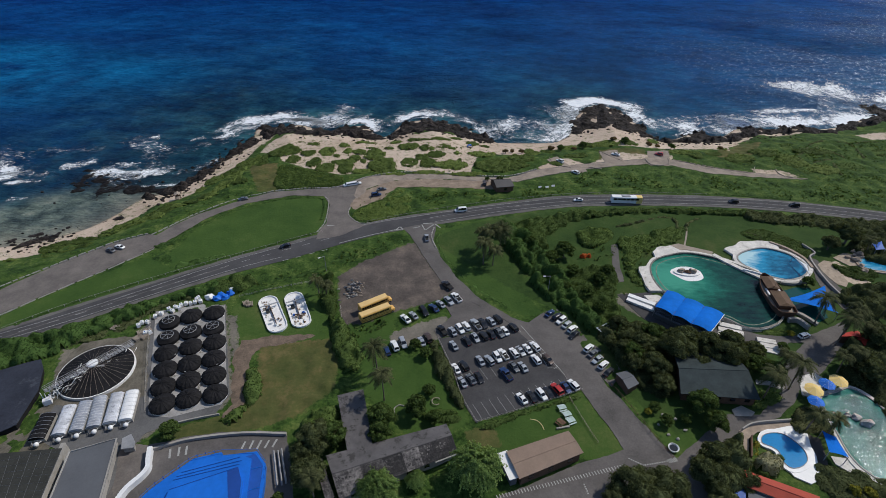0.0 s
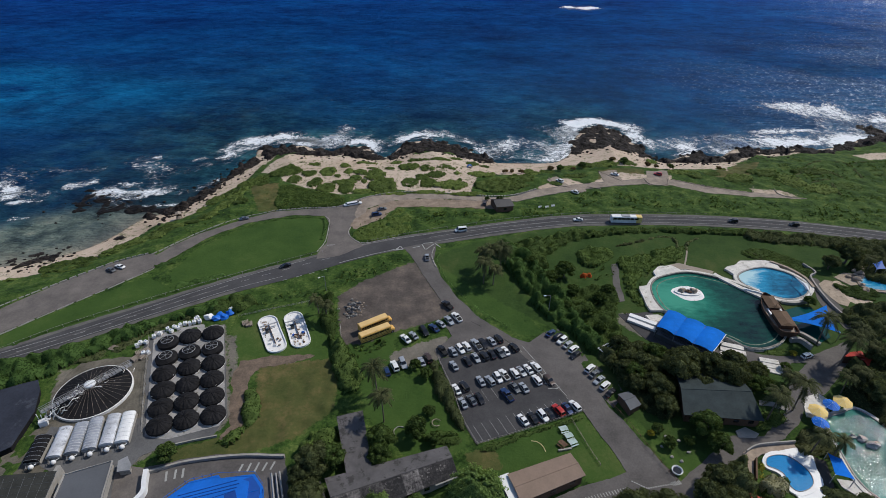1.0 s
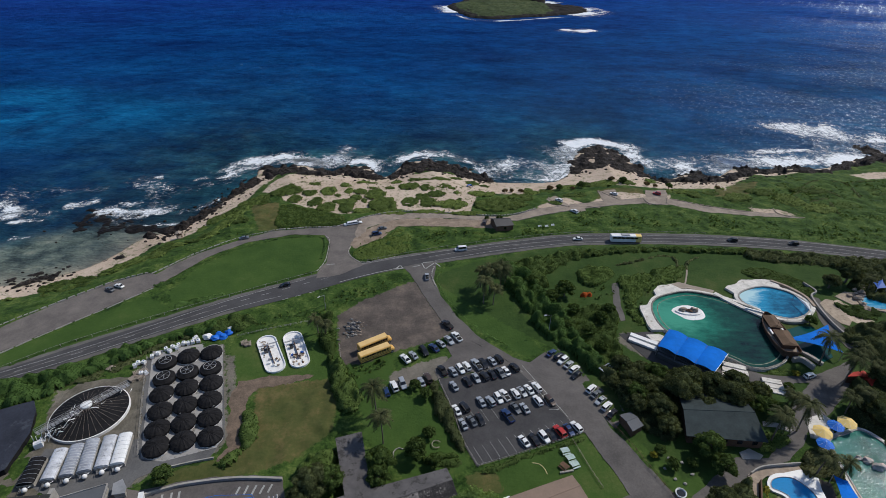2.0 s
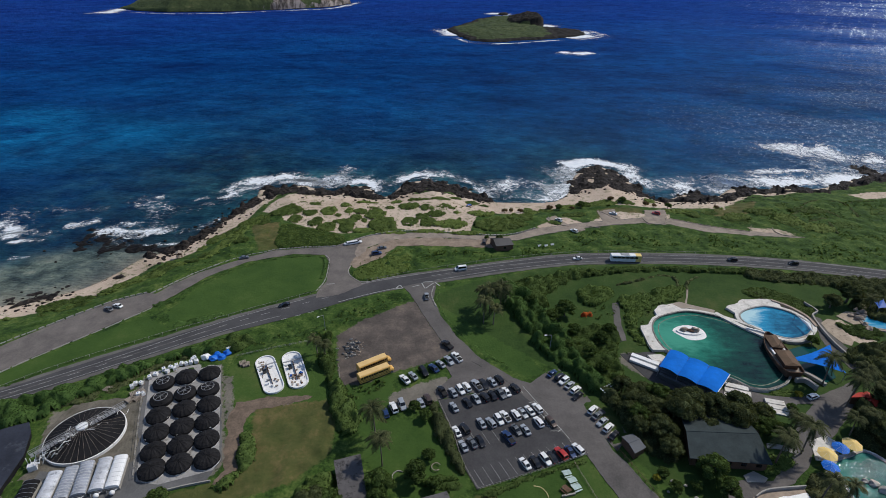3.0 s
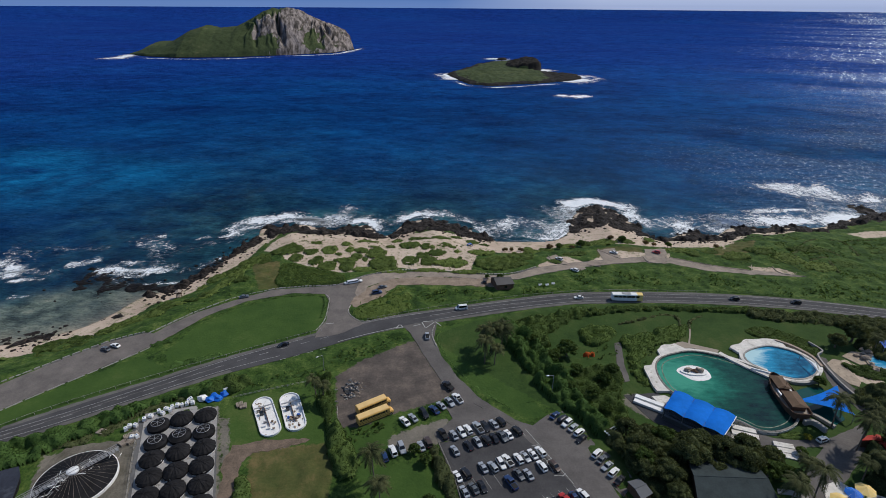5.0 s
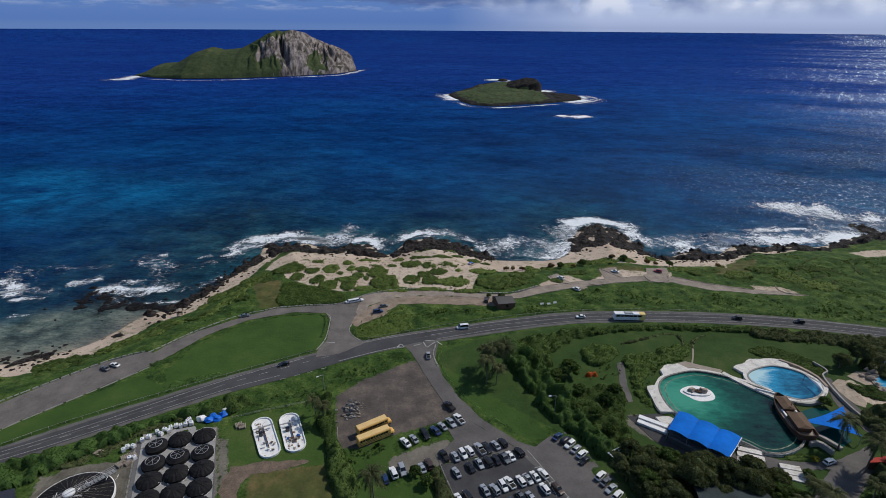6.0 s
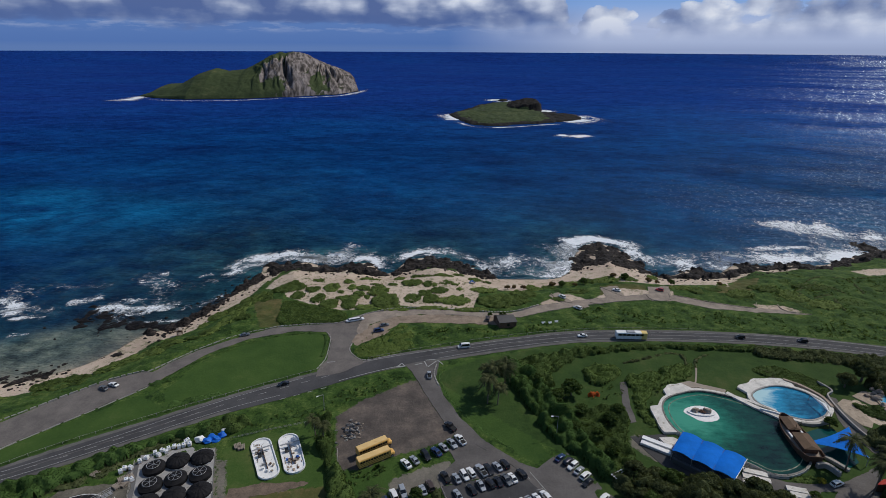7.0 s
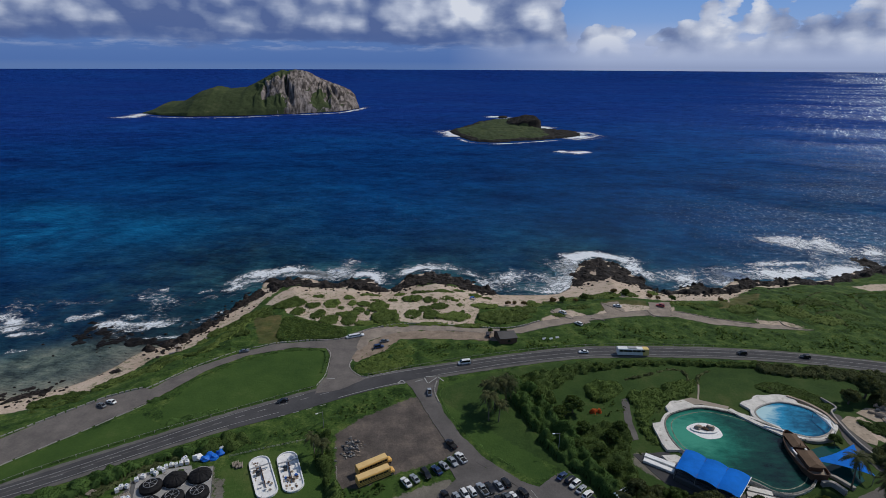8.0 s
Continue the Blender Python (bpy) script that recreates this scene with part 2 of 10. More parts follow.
def make_sea():
    g = Graph("sea_water")
    mid = g.noise(0.014, 6, 0.68, stretch=(0.8, 1.25, 1, 0.1))
    big = g.noise(0.0022, 3, 0.55, stretch=(0.7, 1.5, 1, -0.2))
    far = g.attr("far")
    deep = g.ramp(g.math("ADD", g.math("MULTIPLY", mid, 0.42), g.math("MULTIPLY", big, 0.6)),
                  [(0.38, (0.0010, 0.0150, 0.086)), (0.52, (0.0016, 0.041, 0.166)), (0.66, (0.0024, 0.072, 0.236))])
    # distant water shifted to a flatter violet-blue: haze put into the colour
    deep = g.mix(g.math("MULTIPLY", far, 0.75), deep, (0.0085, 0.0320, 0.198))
    teal = g.ramp(g.noise(0.016, 6, 0.66, distort=0.4), [(0.38, (0.0030, 0.018, 0.042)), (0.5, (0.0036, 0.034, 0.078)), (0.62, (0.0045, 0.058, 0.118))])
    deep = g.mix(g.math("MULTIPLY", g.attr("inshore"), 0.8), deep, teal)
    reef = g.ramp(g.noise(0.06, 6, 0.7), [(0.38, (0.007, 0.024, 0.036)), (0.50, (0.015, 0.056, 0.072)), (0.64, (0.032, 0.115, 0.130))])
    col = g.mix(g.math("MULTIPLY", g.attr("shallow"), 0.85), deep, reef)
    turq = g.math("MULTIPLY", g.attr("turquoise"), g.ramp(g.noise(0.011, 7, 0.68, distort=0.8), [(0.33, 0.0), (0.55, 1.0)]))
    col = g.mix(turq, col, (0.005, 0.118, 0.275))
    lag = g.ramp(g.noise(0.075, 7, 0.72), [(0.36, (0.034, 0.050, 0.046)), (0.5, (0.110, 0.145, 0.122)), (0.64, (0.20, 0.225, 0.18))])
    col = g.mix(g.attr("lagoon"), col, lag)
    col = g.mix(g.attr("sandy"), col, (0.27, 0.25, 0.195))
    col = g.mix(g.ramp(g.math("ADD", g.attr("reef"), g.math("SUBTRACT", g.noise(0.13, 6, 0.72), 0.5)), [(0.42, 0.0), (0.80, 0.48)]), col, (0.017, 0.018, 0.019))
    # wavelet shading mixed into the colour by noise: darker backs, paler faces
    wave_shade = g.math("ADD", g.math("MULTIPLY", g.noise(0.10, 5, 0.66, stretch=(0.8, 1.15, 1, 0.35)), 0.6), g.math("MULTIPLY", g.noise(0.024, 5, 0.66, stretch=(0.75, 1.1, 1, 0.25)), 0.4))
    col = g.mix(1.0, col, g.ramp(wave_shade, [(0.39, (0.56, 0.62, 0.68)), (0.5, (0.98, 0.98, 0.98)), (0.61, (1.42, 1.36, 1.28))]), "MULTIPLY")
    swell = g.noise(0.035, 3, 0.5, stretch=(0.55, 1.6, 1, 0.25))
    chop = g.noise(0.22, 5, 0.65, stretch=(0.6, 1.4, 1, 0.25))
    h = g.math("ADD", g.math("MULTIPLY", swell, 3.0), g.math("MULTIPLY", chop, 2.4))
    b = g.bump(h, 1.0, 1.0)
    body, gloss, glint = g.N.new("ShaderNodeBsdfDiffuse"), g.N.new("ShaderNodeBsdfGlossy"), g.N.new("ShaderNodeBsdfGlossy")
    both, third = g.N.new("ShaderNodeMixShader"), g.N.new("ShaderNodeMixShader")
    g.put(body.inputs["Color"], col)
    gloss.inputs["Roughness"].default_value, glint.inputs["Roughness"].default_value = 0.20, 0.40
    gloss.inputs["Color"].default_value = (0.34, 0.62, 1.0, 1)
    glint.inputs["Color"].default_value = (0.74, 0.86, 1.0, 1)
    both.inputs[0].default_value = 0.03
    # glitter streaks: extra gloss laid where the sun's path should show
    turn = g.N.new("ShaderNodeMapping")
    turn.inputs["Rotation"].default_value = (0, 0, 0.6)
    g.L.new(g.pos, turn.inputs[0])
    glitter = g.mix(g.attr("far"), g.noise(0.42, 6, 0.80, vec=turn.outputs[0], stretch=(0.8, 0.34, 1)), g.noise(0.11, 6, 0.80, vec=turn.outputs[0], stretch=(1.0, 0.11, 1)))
    glitter_weight = g.math("MULTIPLY", g.ramp(g.noise(0.0042, 5, 0.62, vec=turn.outputs[0], stretch=(0.35, 0.9, 1)), [(0.44, 0.10), (0.56, 1.0)]), g.ramp(glitter, [(0.49, 0.012), (0.58, 0.05), (0.67, 0.25)]))
    glitter_weight = g.math("MULTIPLY", glitter_weight, g.attr("glitter_zone"))
    g.L.new(glitter_weight, third.inputs[0])
    for n in (body, gloss, glint):
        g.L.new(b.outputs[0], n.inputs["Normal"])
    g.L.new(body.outputs[0], both.inputs[1])
    g.L.new(gloss.outputs[0], both.inputs[2])
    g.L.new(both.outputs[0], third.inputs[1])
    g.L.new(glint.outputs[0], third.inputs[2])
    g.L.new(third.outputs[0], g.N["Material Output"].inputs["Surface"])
    return g.m


def make_foam():
    g = Graph("foam")
    n = g.noise(0.30, 8, 0.78, distort=0.6)
    lace = g.noise(0.9, 6, 0.75, stretch=(0.7, 1.3, 1, 0.3))
    cov = g.math("ADD", g.attr("fade"), g.math("MULTIPLY", g.math("SUBTRACT", g.math("ADD", g.math("MULTIPLY", n, 0.65), g.math("MULTIPLY", lace, 0.35)), 0.5), 4.5))
    alpha = g.ramp(cov, [(0.30, 0.0), (0.62, 0.26), (0.85, 0.70), (1.0, 0.94)])
    g.put(g.bsdf.inputs["Alpha"], alpha)
    return g.done(g.ramp(lace, [(0.35, (0.62, 0.68, 0.72)), (0.6, (0.86, 0.88, 0.90))]), 0.7)


def make_asphalt(name, lo, hi, patch=0.10):
    g = Graph(name)
    fine, mid = g.noise(2.0, 6, 0.8), g.noise(patch, 5, 0.65)
    col = g.ramp(g.math("ADD", g.math("MULTIPLY", mid, 0.6), g.math("MULTIPLY", fine, 0.4)), [(0.37, lo), (0.63, hi)])
    crack = g.N.new("ShaderNodeTexVoronoi")
    crack.feature = "DISTANCE_TO_EDGE"
    crack.inputs["Scale"].default_value = 0.12
    g.L.new(g.pos, crack.inputs["Vector"])
    line = g.ramp(crack.outputs["Distance"], [(0.003, 0.13), (0.009, 0.0)])
    col = g.mix(line, col, tuple(c * 0.45 for c in lo))
    g.bump(fine, 0.3, 0.05)
    return g.done(col, 0.9, spec=0.25)


def make_lava():
    g = Graph("lava_rock")
    n, f = g.noise(0.25, 6, 0.7), g.noise(1.4, 6, 0.75)
    col = g.ramp(g.math("ADD", g.math("MULTIPLY", n, 0.5), g.math("MULTIPLY", f, 0.5)), [(0.36, (0.006, 0.0055, 0.0055)), (0.52, (0.022, 0.0180, 0.0160)), (0.68, (0.115, 0.090, 0.073))])
    g.bump(f, 0.9, 0.6)
    return g.done(col, 0.8, spec=0.15)


def make_island():
    g = Graph("island")
    geo = g.N.new("ShaderNodeNewGeometry")
    sep = g.N.new("ShaderNodeSeparateXYZ")
    g.L.new(geo.outputs["Normal"], sep.inputs[0])
    n, f = g.noise(0.020, 6, 0.65), g.noise(0.11, 6, 0.7)
    grass = g.ramp(g.math("ADD", g.math("MULTIPLY", n, 0.6), g.math("MULTIPLY", f, 0.4)), [(0.35, (0.030, 0.044, 0.019)), (0.55, (0.060, 0.080, 0.033)), (0.7, (0.115, 0.118, 0.052))])
    streak = g.noise(0.085, 7, 0.70, stretch=(1.3, 0.6, 0.20), distort=0.3)
    rock = g.ramp(streak, [(0.40, (0.050, 0.044, 0.038)), (0.49, (0.140, 0.119, 0.107)), (0.60, (0.320, 0.275, 0.250))])
    steep = g.ramp(g.math("ADD", g.math("MULTIPLY", g.math("SUBTRACT", 1.0, sep.outputs[2]), 1.3), g.math("ADD", g.attr("bare"), g.math("ADD", g.math("SUBTRACT", n, 0.5), g.math("MULTIPLY", g.math("SUBTRACT", streak, 0.5), 1.6)))), [(0.54, 0.0), (0.62, 1.0)])
    col = g.mix(steep, grass, rock)
    shore = g.attr("shore")
    col = g.mix(g.ramp(g.math("ADD", shore, g.math("SUBTRACT", f, 0.5)), [(0.45, 0.0), (0.55, 1.0)]), col, (0.022, 0.020, 0.018))
    g.bump(f, 0.5, 2.6)
    return g.done(col, 0.95, spec=0.1)


def make_pool(name, deep, pale, scale=0.12, chop=0.10, gloss=0.12, shore=None):
    g = Graph(name)
    n, f = g.noise(scale, 5, 0.65, distort=0.8), g.noise(scale * 5, 5, 0.7, stretch=(0.6, 1.5, 1, 0.5))
    mid = tuple((a + b) * 0.36 for a, b in zip(deep, pale))
    wave = g.math("ADD", g.math("MULTIPLY", g.math("SUBTRACT", n, 0.5), 1.1), g.math("MULTIPLY", g.math("SUBTRACT", f, 0.5), 1.3))
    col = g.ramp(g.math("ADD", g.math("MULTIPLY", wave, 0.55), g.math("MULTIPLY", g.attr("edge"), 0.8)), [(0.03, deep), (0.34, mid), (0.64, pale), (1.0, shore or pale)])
    g.bump(g.noise(0.9, 5, 0.65), 1.0, chop)
    g.bsdf.inputs["IOR"].default_value = 1.33
    return g.done(col, gloss, spec=0.35)


def make_old_roof(name, shift):
    """Peeling felt: long streaks down the slope, crumbs of pale backing and dark lost patches."""
    g = Graph(name)
    along = g.N.new("ShaderNodeMapping")
    along.inputs["Rotation"].default_value = (0, 0, -0.36)
    g.L.new(g.pos, along.inputs[0])
    n = g.noise(0.30, 7, 0.78, distort=0.5)
    f = g.noise(2.4, 6, 0.75, vec=along.outputs[0], stretch=(1.0, 0.35, 1))
    row = g.noise(1.0, 5, 0.7, vec=along.outputs[0], stretch=(0.25, 2.2, 1))
    v = g.math("ADD", g.math("MULTIPLY", n, 0.50), g.math("ADD", g.math("MULTIPLY", f, 0.28), g.math("MULTIPLY", row, 0.22)))
    col = g.ramp(g.math("ADD", v, shift), [(0.42, (0.013, 0.012, 0.013)), (0.49, (0.038, 0.035, 0.035)), (0.545, (0.098, 0.090, 0.088)), (0.64, (0.230, 0.212, 0.202))])
    g.bump(f, 0.6, 0.2)
    return g.done(col, 0.9)


M = {}
M["reef"] = worn("wet_reef", (0.010, 0.009, 0.009), 0.7, 0.6, 1.2, 0.2, 0.6, spec=0.1)
M["ground"], M["sea"], M["foam"], M["lava"], M["island"] = make_ground(), make_sea(), make_foam(), make_lava(), make_island()
M["asphalt"] = make_asphalt("asphalt", (0.073, 0.067, 0.064), (0.146, 0.133, 0.126))
M["road"] = make_asphalt("road_asphalt", (0.044, 0.043, 0.046), (0.078, 0.076, 0.078))
M["shoulder"] = make_asphalt("road_shoulder", (0.080, 0.076, 0.073), (0.150, 0.141, 0.133), 0.2)
M["asphalt_pale"] = make_asphalt("asphalt_pale", (0.096, 0.086, 0.080), (0.182, 0.160, 0.145), 0.16)
M["asphalt_dark"] = make_asphalt("asphalt_dark", (0.038, 0.037, 0.040), (0.074, 0.072, 0.073))
M["yard"] = make_asphalt("yard_asphalt", (0.080, 0.080, 0.082), (0.155, 0.153, 0.152))
M["yard_soil"] = make_asphalt("yard_soil", (0.070, 0.064, 0.048), (0.180, 0.160, 0.130), 0.35)
M["track"] = make_asphalt("sandy_track", (0.17, 0.140, 0.116), (0.35, 0.290, 0.235), 0.22)
M["verge"] = make_asphalt("bare_verge", (0.15, 0.112, 0.084), (0.34, 0.265, 0.200), 0.28)
M["track_soil"] = make_asphalt("track_soil", (0.075, 0.060, 0.045), (0.215, 0.155, 0.115), 0.3)
M["line"] = worn("road_paint", (0.33, 0.33, 0.315), 0.7, 0.25, 2.5)
M["concrete"] = worn("concrete", (0.315, 0.297, 0.27), 0.9, 0.25, 1.5, 0.2, 0.3, stain=(0.17, 0.16, 0.14))
M["slab"] = worn("concrete_slab", (0.31, 0.30, 0.29), 0.9, 0.3, 1.5, 0.25, 0.3, stain=(0.16, 0.15, 0.135), stain_at=0.55)
M["white_deck"] = worn("white_deck", (0.60, 0.57, 0.52), 0.8, 0.28, 1.2, 0.35, 0.3, stain=(0.34, 0.30, 0.24), stain_at=0.57)
M["white"] = worn("white_paint", (0.74, 0.74, 0.73), 0.5, 0.12, 1.5, 0.3, stain=(0.45, 0.42, 0.38), stain_at=0.66)
M["stained_white"] = worn("stained_white", (0.76, 0.75, 0.73), 0.7, 0.15, 1.4, 0.5, 0.1, stain=(0.24, 0.18, 0.12), stain_at=0.60)
M["plastic_film"] = worn("plastic_film", (0.54, 0.55, 0.58), 0.35, 0.4, 1.6, 0.3, 0.3, stain=(0.26, 0.27, 0.29), stain_at=0.54)
M["net_roof"] = worn("net_roof", (0.040, 0.041, 0.037), 0.9, 0.35, 2.0, 0.25, 0.3, spec=0.1)
M["clear_film"] = worn("clear_film", (0.29, 0.305, 0.34), 0.3, 0.4, 1.8, 0.4, 0.3, stain=(0.40, 0.41, 0.44), stain_at=0.54)
M["tarp"] = worn("dark_tarpaulin", (0.032, 0.036, 0.050), 0.7, 0.45, 1.5, 0.12, 0.5, stain=(0.055, 0.060, 0.075), stain_at=0.58, spec=0.2)
M["net"] = worn("black_netting", (0.014, 0.0135, 0.0145), 0.75, 0.55, 2.5, 0.5, 0.6, spec=0.12)
M["dark_roof"] = worn("dark_roof", (0.040, 0.052, 0.054), 0.85, 0.3, 2.0, 0.3, 0.2, spec=0.1)
M["grey_roof"] = worn("grey_roof", (0.10, 0.105, 0.115), 0.75, 0.15, 2.0, 0.2, 0.2)
M["stained_wall"] = worn("stained_wall", (0.20, 0.19, 0.165), 0.85, 0.4, 1.5, 0.5, 0.2, stain=(0.05, 0.055, 0.045), stain_at=0.52)
M["ship_roof"] = worn("ship_roof", (0.110, 0.068, 0.040), 0.85, 0.3, 2.5, 0.4, 0.3)
M["cream"] = worn("cream_paint", (0.62, 0.52, 0.26), 0.7, 0.2, 2.0, 0.4)
M["red_dark"] = worn("red_dark", (0.14, 0.035, 0.022), 0.7, 0.3, 2.0, 0.4)
M["shaded_walk"] = worn("shaded_walk", (0.055, 0.048, 0.045), 0.85, 0.3, 2.0, 0.3, 0.3)
M["table_paint"] = worn("table_paint", (0.42, 0.52, 0.49), 0.6, 0.2, 2.0, 0.5)
M["sand_bed"] = worn("sand_bed", (0.36, 0.29, 0.22), 0.95, 0.3, 1.2, 0.4, 0.5, stain=(0.20, 0.155, 0.11), stain_at=0.56)
M["hut_roof"] = worn("hut_roof", (0.105, 0.098, 0.094), 0.75, 0.2, 2.0, 0.2, 0.2)
M["plain_roof"] = worn("felt_roof", (0.098, 0.092, 0.093), 0.9, 0.35, 0.8, 0.22, 0.3, stain=(0.046, 0.043, 0.042), stain_at=0.53)
M["tar_roof"] = make_old_roof("tarred_roof", -0.055)
M["pale_roof"] = make_old_roof("pale_roof", 0.055)
M["old_roof"] = make_old_roof("weathered_roof", 0.0)
M["brown_roof"] = worn("brown_roof", (0.23, 0.165, 0.125), 0.85, 0.15, 2.0, 0.3, 0.3)
M["red_roof"] = worn("red_roof", (0.36, 0.060, 0.035), 0.8, 0.18, 2.0, 0.3, 0.2)
M["brown_wood"] = worn("brown_wood", (0.12, 0.066, 0.040), 0.8, 0.35, 2.5, 0.5, 0.3)
M["tan_wall"] = worn("tan_wall", (0.30, 0.25, 0.20), 0.9, 0.15, 1.5, 0.3)
M["blue_fabric"] = worn("blue_fabric", (0.008, 0.150, 0.58), 0.8, 0.25, 1.0, 0.15, spec=0.06)
M["blue_paint"] = worn("blue_paint", (0.008, 0.130, 0.54), 0.45, 0.22, 0.8, 0.12)
M["blue_deep"] = worn("blue_deep", (0.006, 0.050, 0.25), 0.6, 0.2, 1.0, 0.15)
M["blue_dark"] = worn("blue_dark", (0.010, 0.075, 0.34), 0.55, 0.2, 1.0, 0.15)
M["yellow_fabric"] = worn("yellow_fabric", (0.72, 0.52, 0.18), 0.7, 0.1, 1.0, 0.3)
M["red_fabric"] = worn("red_fabric", (0.40, 0.035, 0.020), 0.7, 0.15, 1.0, 0.3)
M["bus_yellow"] = worn("bus_yellow", (0.66, 0.38, 0.10), 0.45, 0.12, 1.5, 0.3)
M["bus_roof"] = worn("bus_roof", (0.70, 0.48, 0.20), 0.5, 0.1, 1.5, 0.3)
M["wet_ledge"] = worn("wet_ledge", (0.17, 0.20, 0.14), 0.6, 0.4, 2.0, 0.4, 0.2, stain=(0.05, 0.075, 0.05), stain_at=0.5)
M["rock"] = worn("pale_rock", (0.33, 0.26, 0.20), 0.9, 0.35, 1.2, 0.3, 0.6)
M["bark"] = worn("bark", (0.15, 0.12, 0.095), 0.95, 0.35, 4.0, 0.6, 0.5)
M["metal"] = worn("grey_metal", (0.33, 0.33, 0.33), 0.5, 0.25, 2.0, 0.4, metal=0.3)
M["glass"] = paint("dark_glass", (0.010, 0.012, 0.015), 0.08)
M["tyre"] = worn("tyre_rubber", (0.015, 0.015, 0.015), 0.85, 0.3)
M["lamp_red"] = paint("lamp_red", (0.35, 0.01, 0.01), 0.3)
M["lamp_clear"] = paint("lamp_clear", (0.6, 0.6, 0.58), 0.2)
M["leaf"] = leafy("leaf", (0.024, 0.050, 0.012), (0.086, 0.144, 0.038))
M["leaf_hedge"] = leafy("leaf_hedge", (0.020, 0.050, 0.013), (0.070, 0.140, 0.036))
M["leaf_dark"] = leafy("leaf_dark", (0.028, 0.045, 0.017), (0.098, 0.128, 0.052))
M["leaf_bright"] = leafy("leaf_bright", (0.028, 0.063, 0.013), (0.100, 0.165, 0.042))
M["leaf_feather"] = leafy("leaf_feather", (0.058, 0.125, 0.030), (0.200, 0.320, 0.100))
M["leaf_beach"] = leafy("leaf_beach", (0.034, 0.068, 0.016), (0.120, 0.180, 0.046))
M["leaf_palm"] = leafy("leaf_palm", (0.028, 0.046, 0.018), (0.110, 0.130, 0.056))
M["leaf_grass"] = leafy("leaf_grass", (0.046, 0.092, 0.022), (0.160, 0.240, 0.062))
M["leaf_dry"] = leafy("leaf_dry", (0.060, 0.052, 0.022), (0.190, 0.150, 0.075))
M["leaf_pale"] = leafy("leaf_pale", (0.060, 0.085, 0.034), (0.300, 0.320, 0.190))
M["leaf_yellow"] = leafy("leaf_yellow", (0.10, 0.13, 0.02), (0.26, 0.27, 0.04))
M["flower"] = leafy("flower_orange", (0.35, 0.07, 0.02), (0.55, 0.16, 0.04))
M["green_pool"] = make_pool("green_pool_water", (0.0018, 0.016, 0.019), (0.016, 0.155, 0.108), 0.10, shore=(0.055, 0.285, 0.195))
M["blue_pool"] = make_pool("blue_pool_water", (0.0015, 0.022, 0.085), (0.020, 0.250, 0.440), 0.12, 0.05, shore=(0.42, 0.62, 0.66))
M["splash_pool"] = make_pool("splash_pool_water", (0.003, 0.075, 0.240), (0.014, 0.220, 0.500), 0.35, 0.05)
M["lagoon_pool"] = make_pool("lagoon_pool_water", (0.008, 0.062, 0.056), (0.035, 0.17, 0.14), 0.08, 0.02, 0.07)
CAR_PAINT = {
    "w": paint("paint_white", (0.74, 0.74, 0.73)), "s": paint("paint_silver", (0.42, 0.44, 0.46), 0.3, 0.4),
    "g": paint("paint_grey", (0.13, 0.14, 0.15), 0.3, 0.3), "k": paint("paint_black", (0.014, 0.014, 0.016), 0.25),
    "b": paint("paint_blue", (0.018, 0.045, 0.13), 0.3, 0.2), "r": paint("paint_red", (0.40, 0.022, 0.016), 0.3),
    "n": paint("paint_brown", (0.075, 0.050, 0.040), 0.3, 0.2),
}
CAR_COLOUR = {"w": "white", "s": "silver", "g": "dark grey", "k": "black", "b": "dark blue", "r": "red", "n": "brown"}


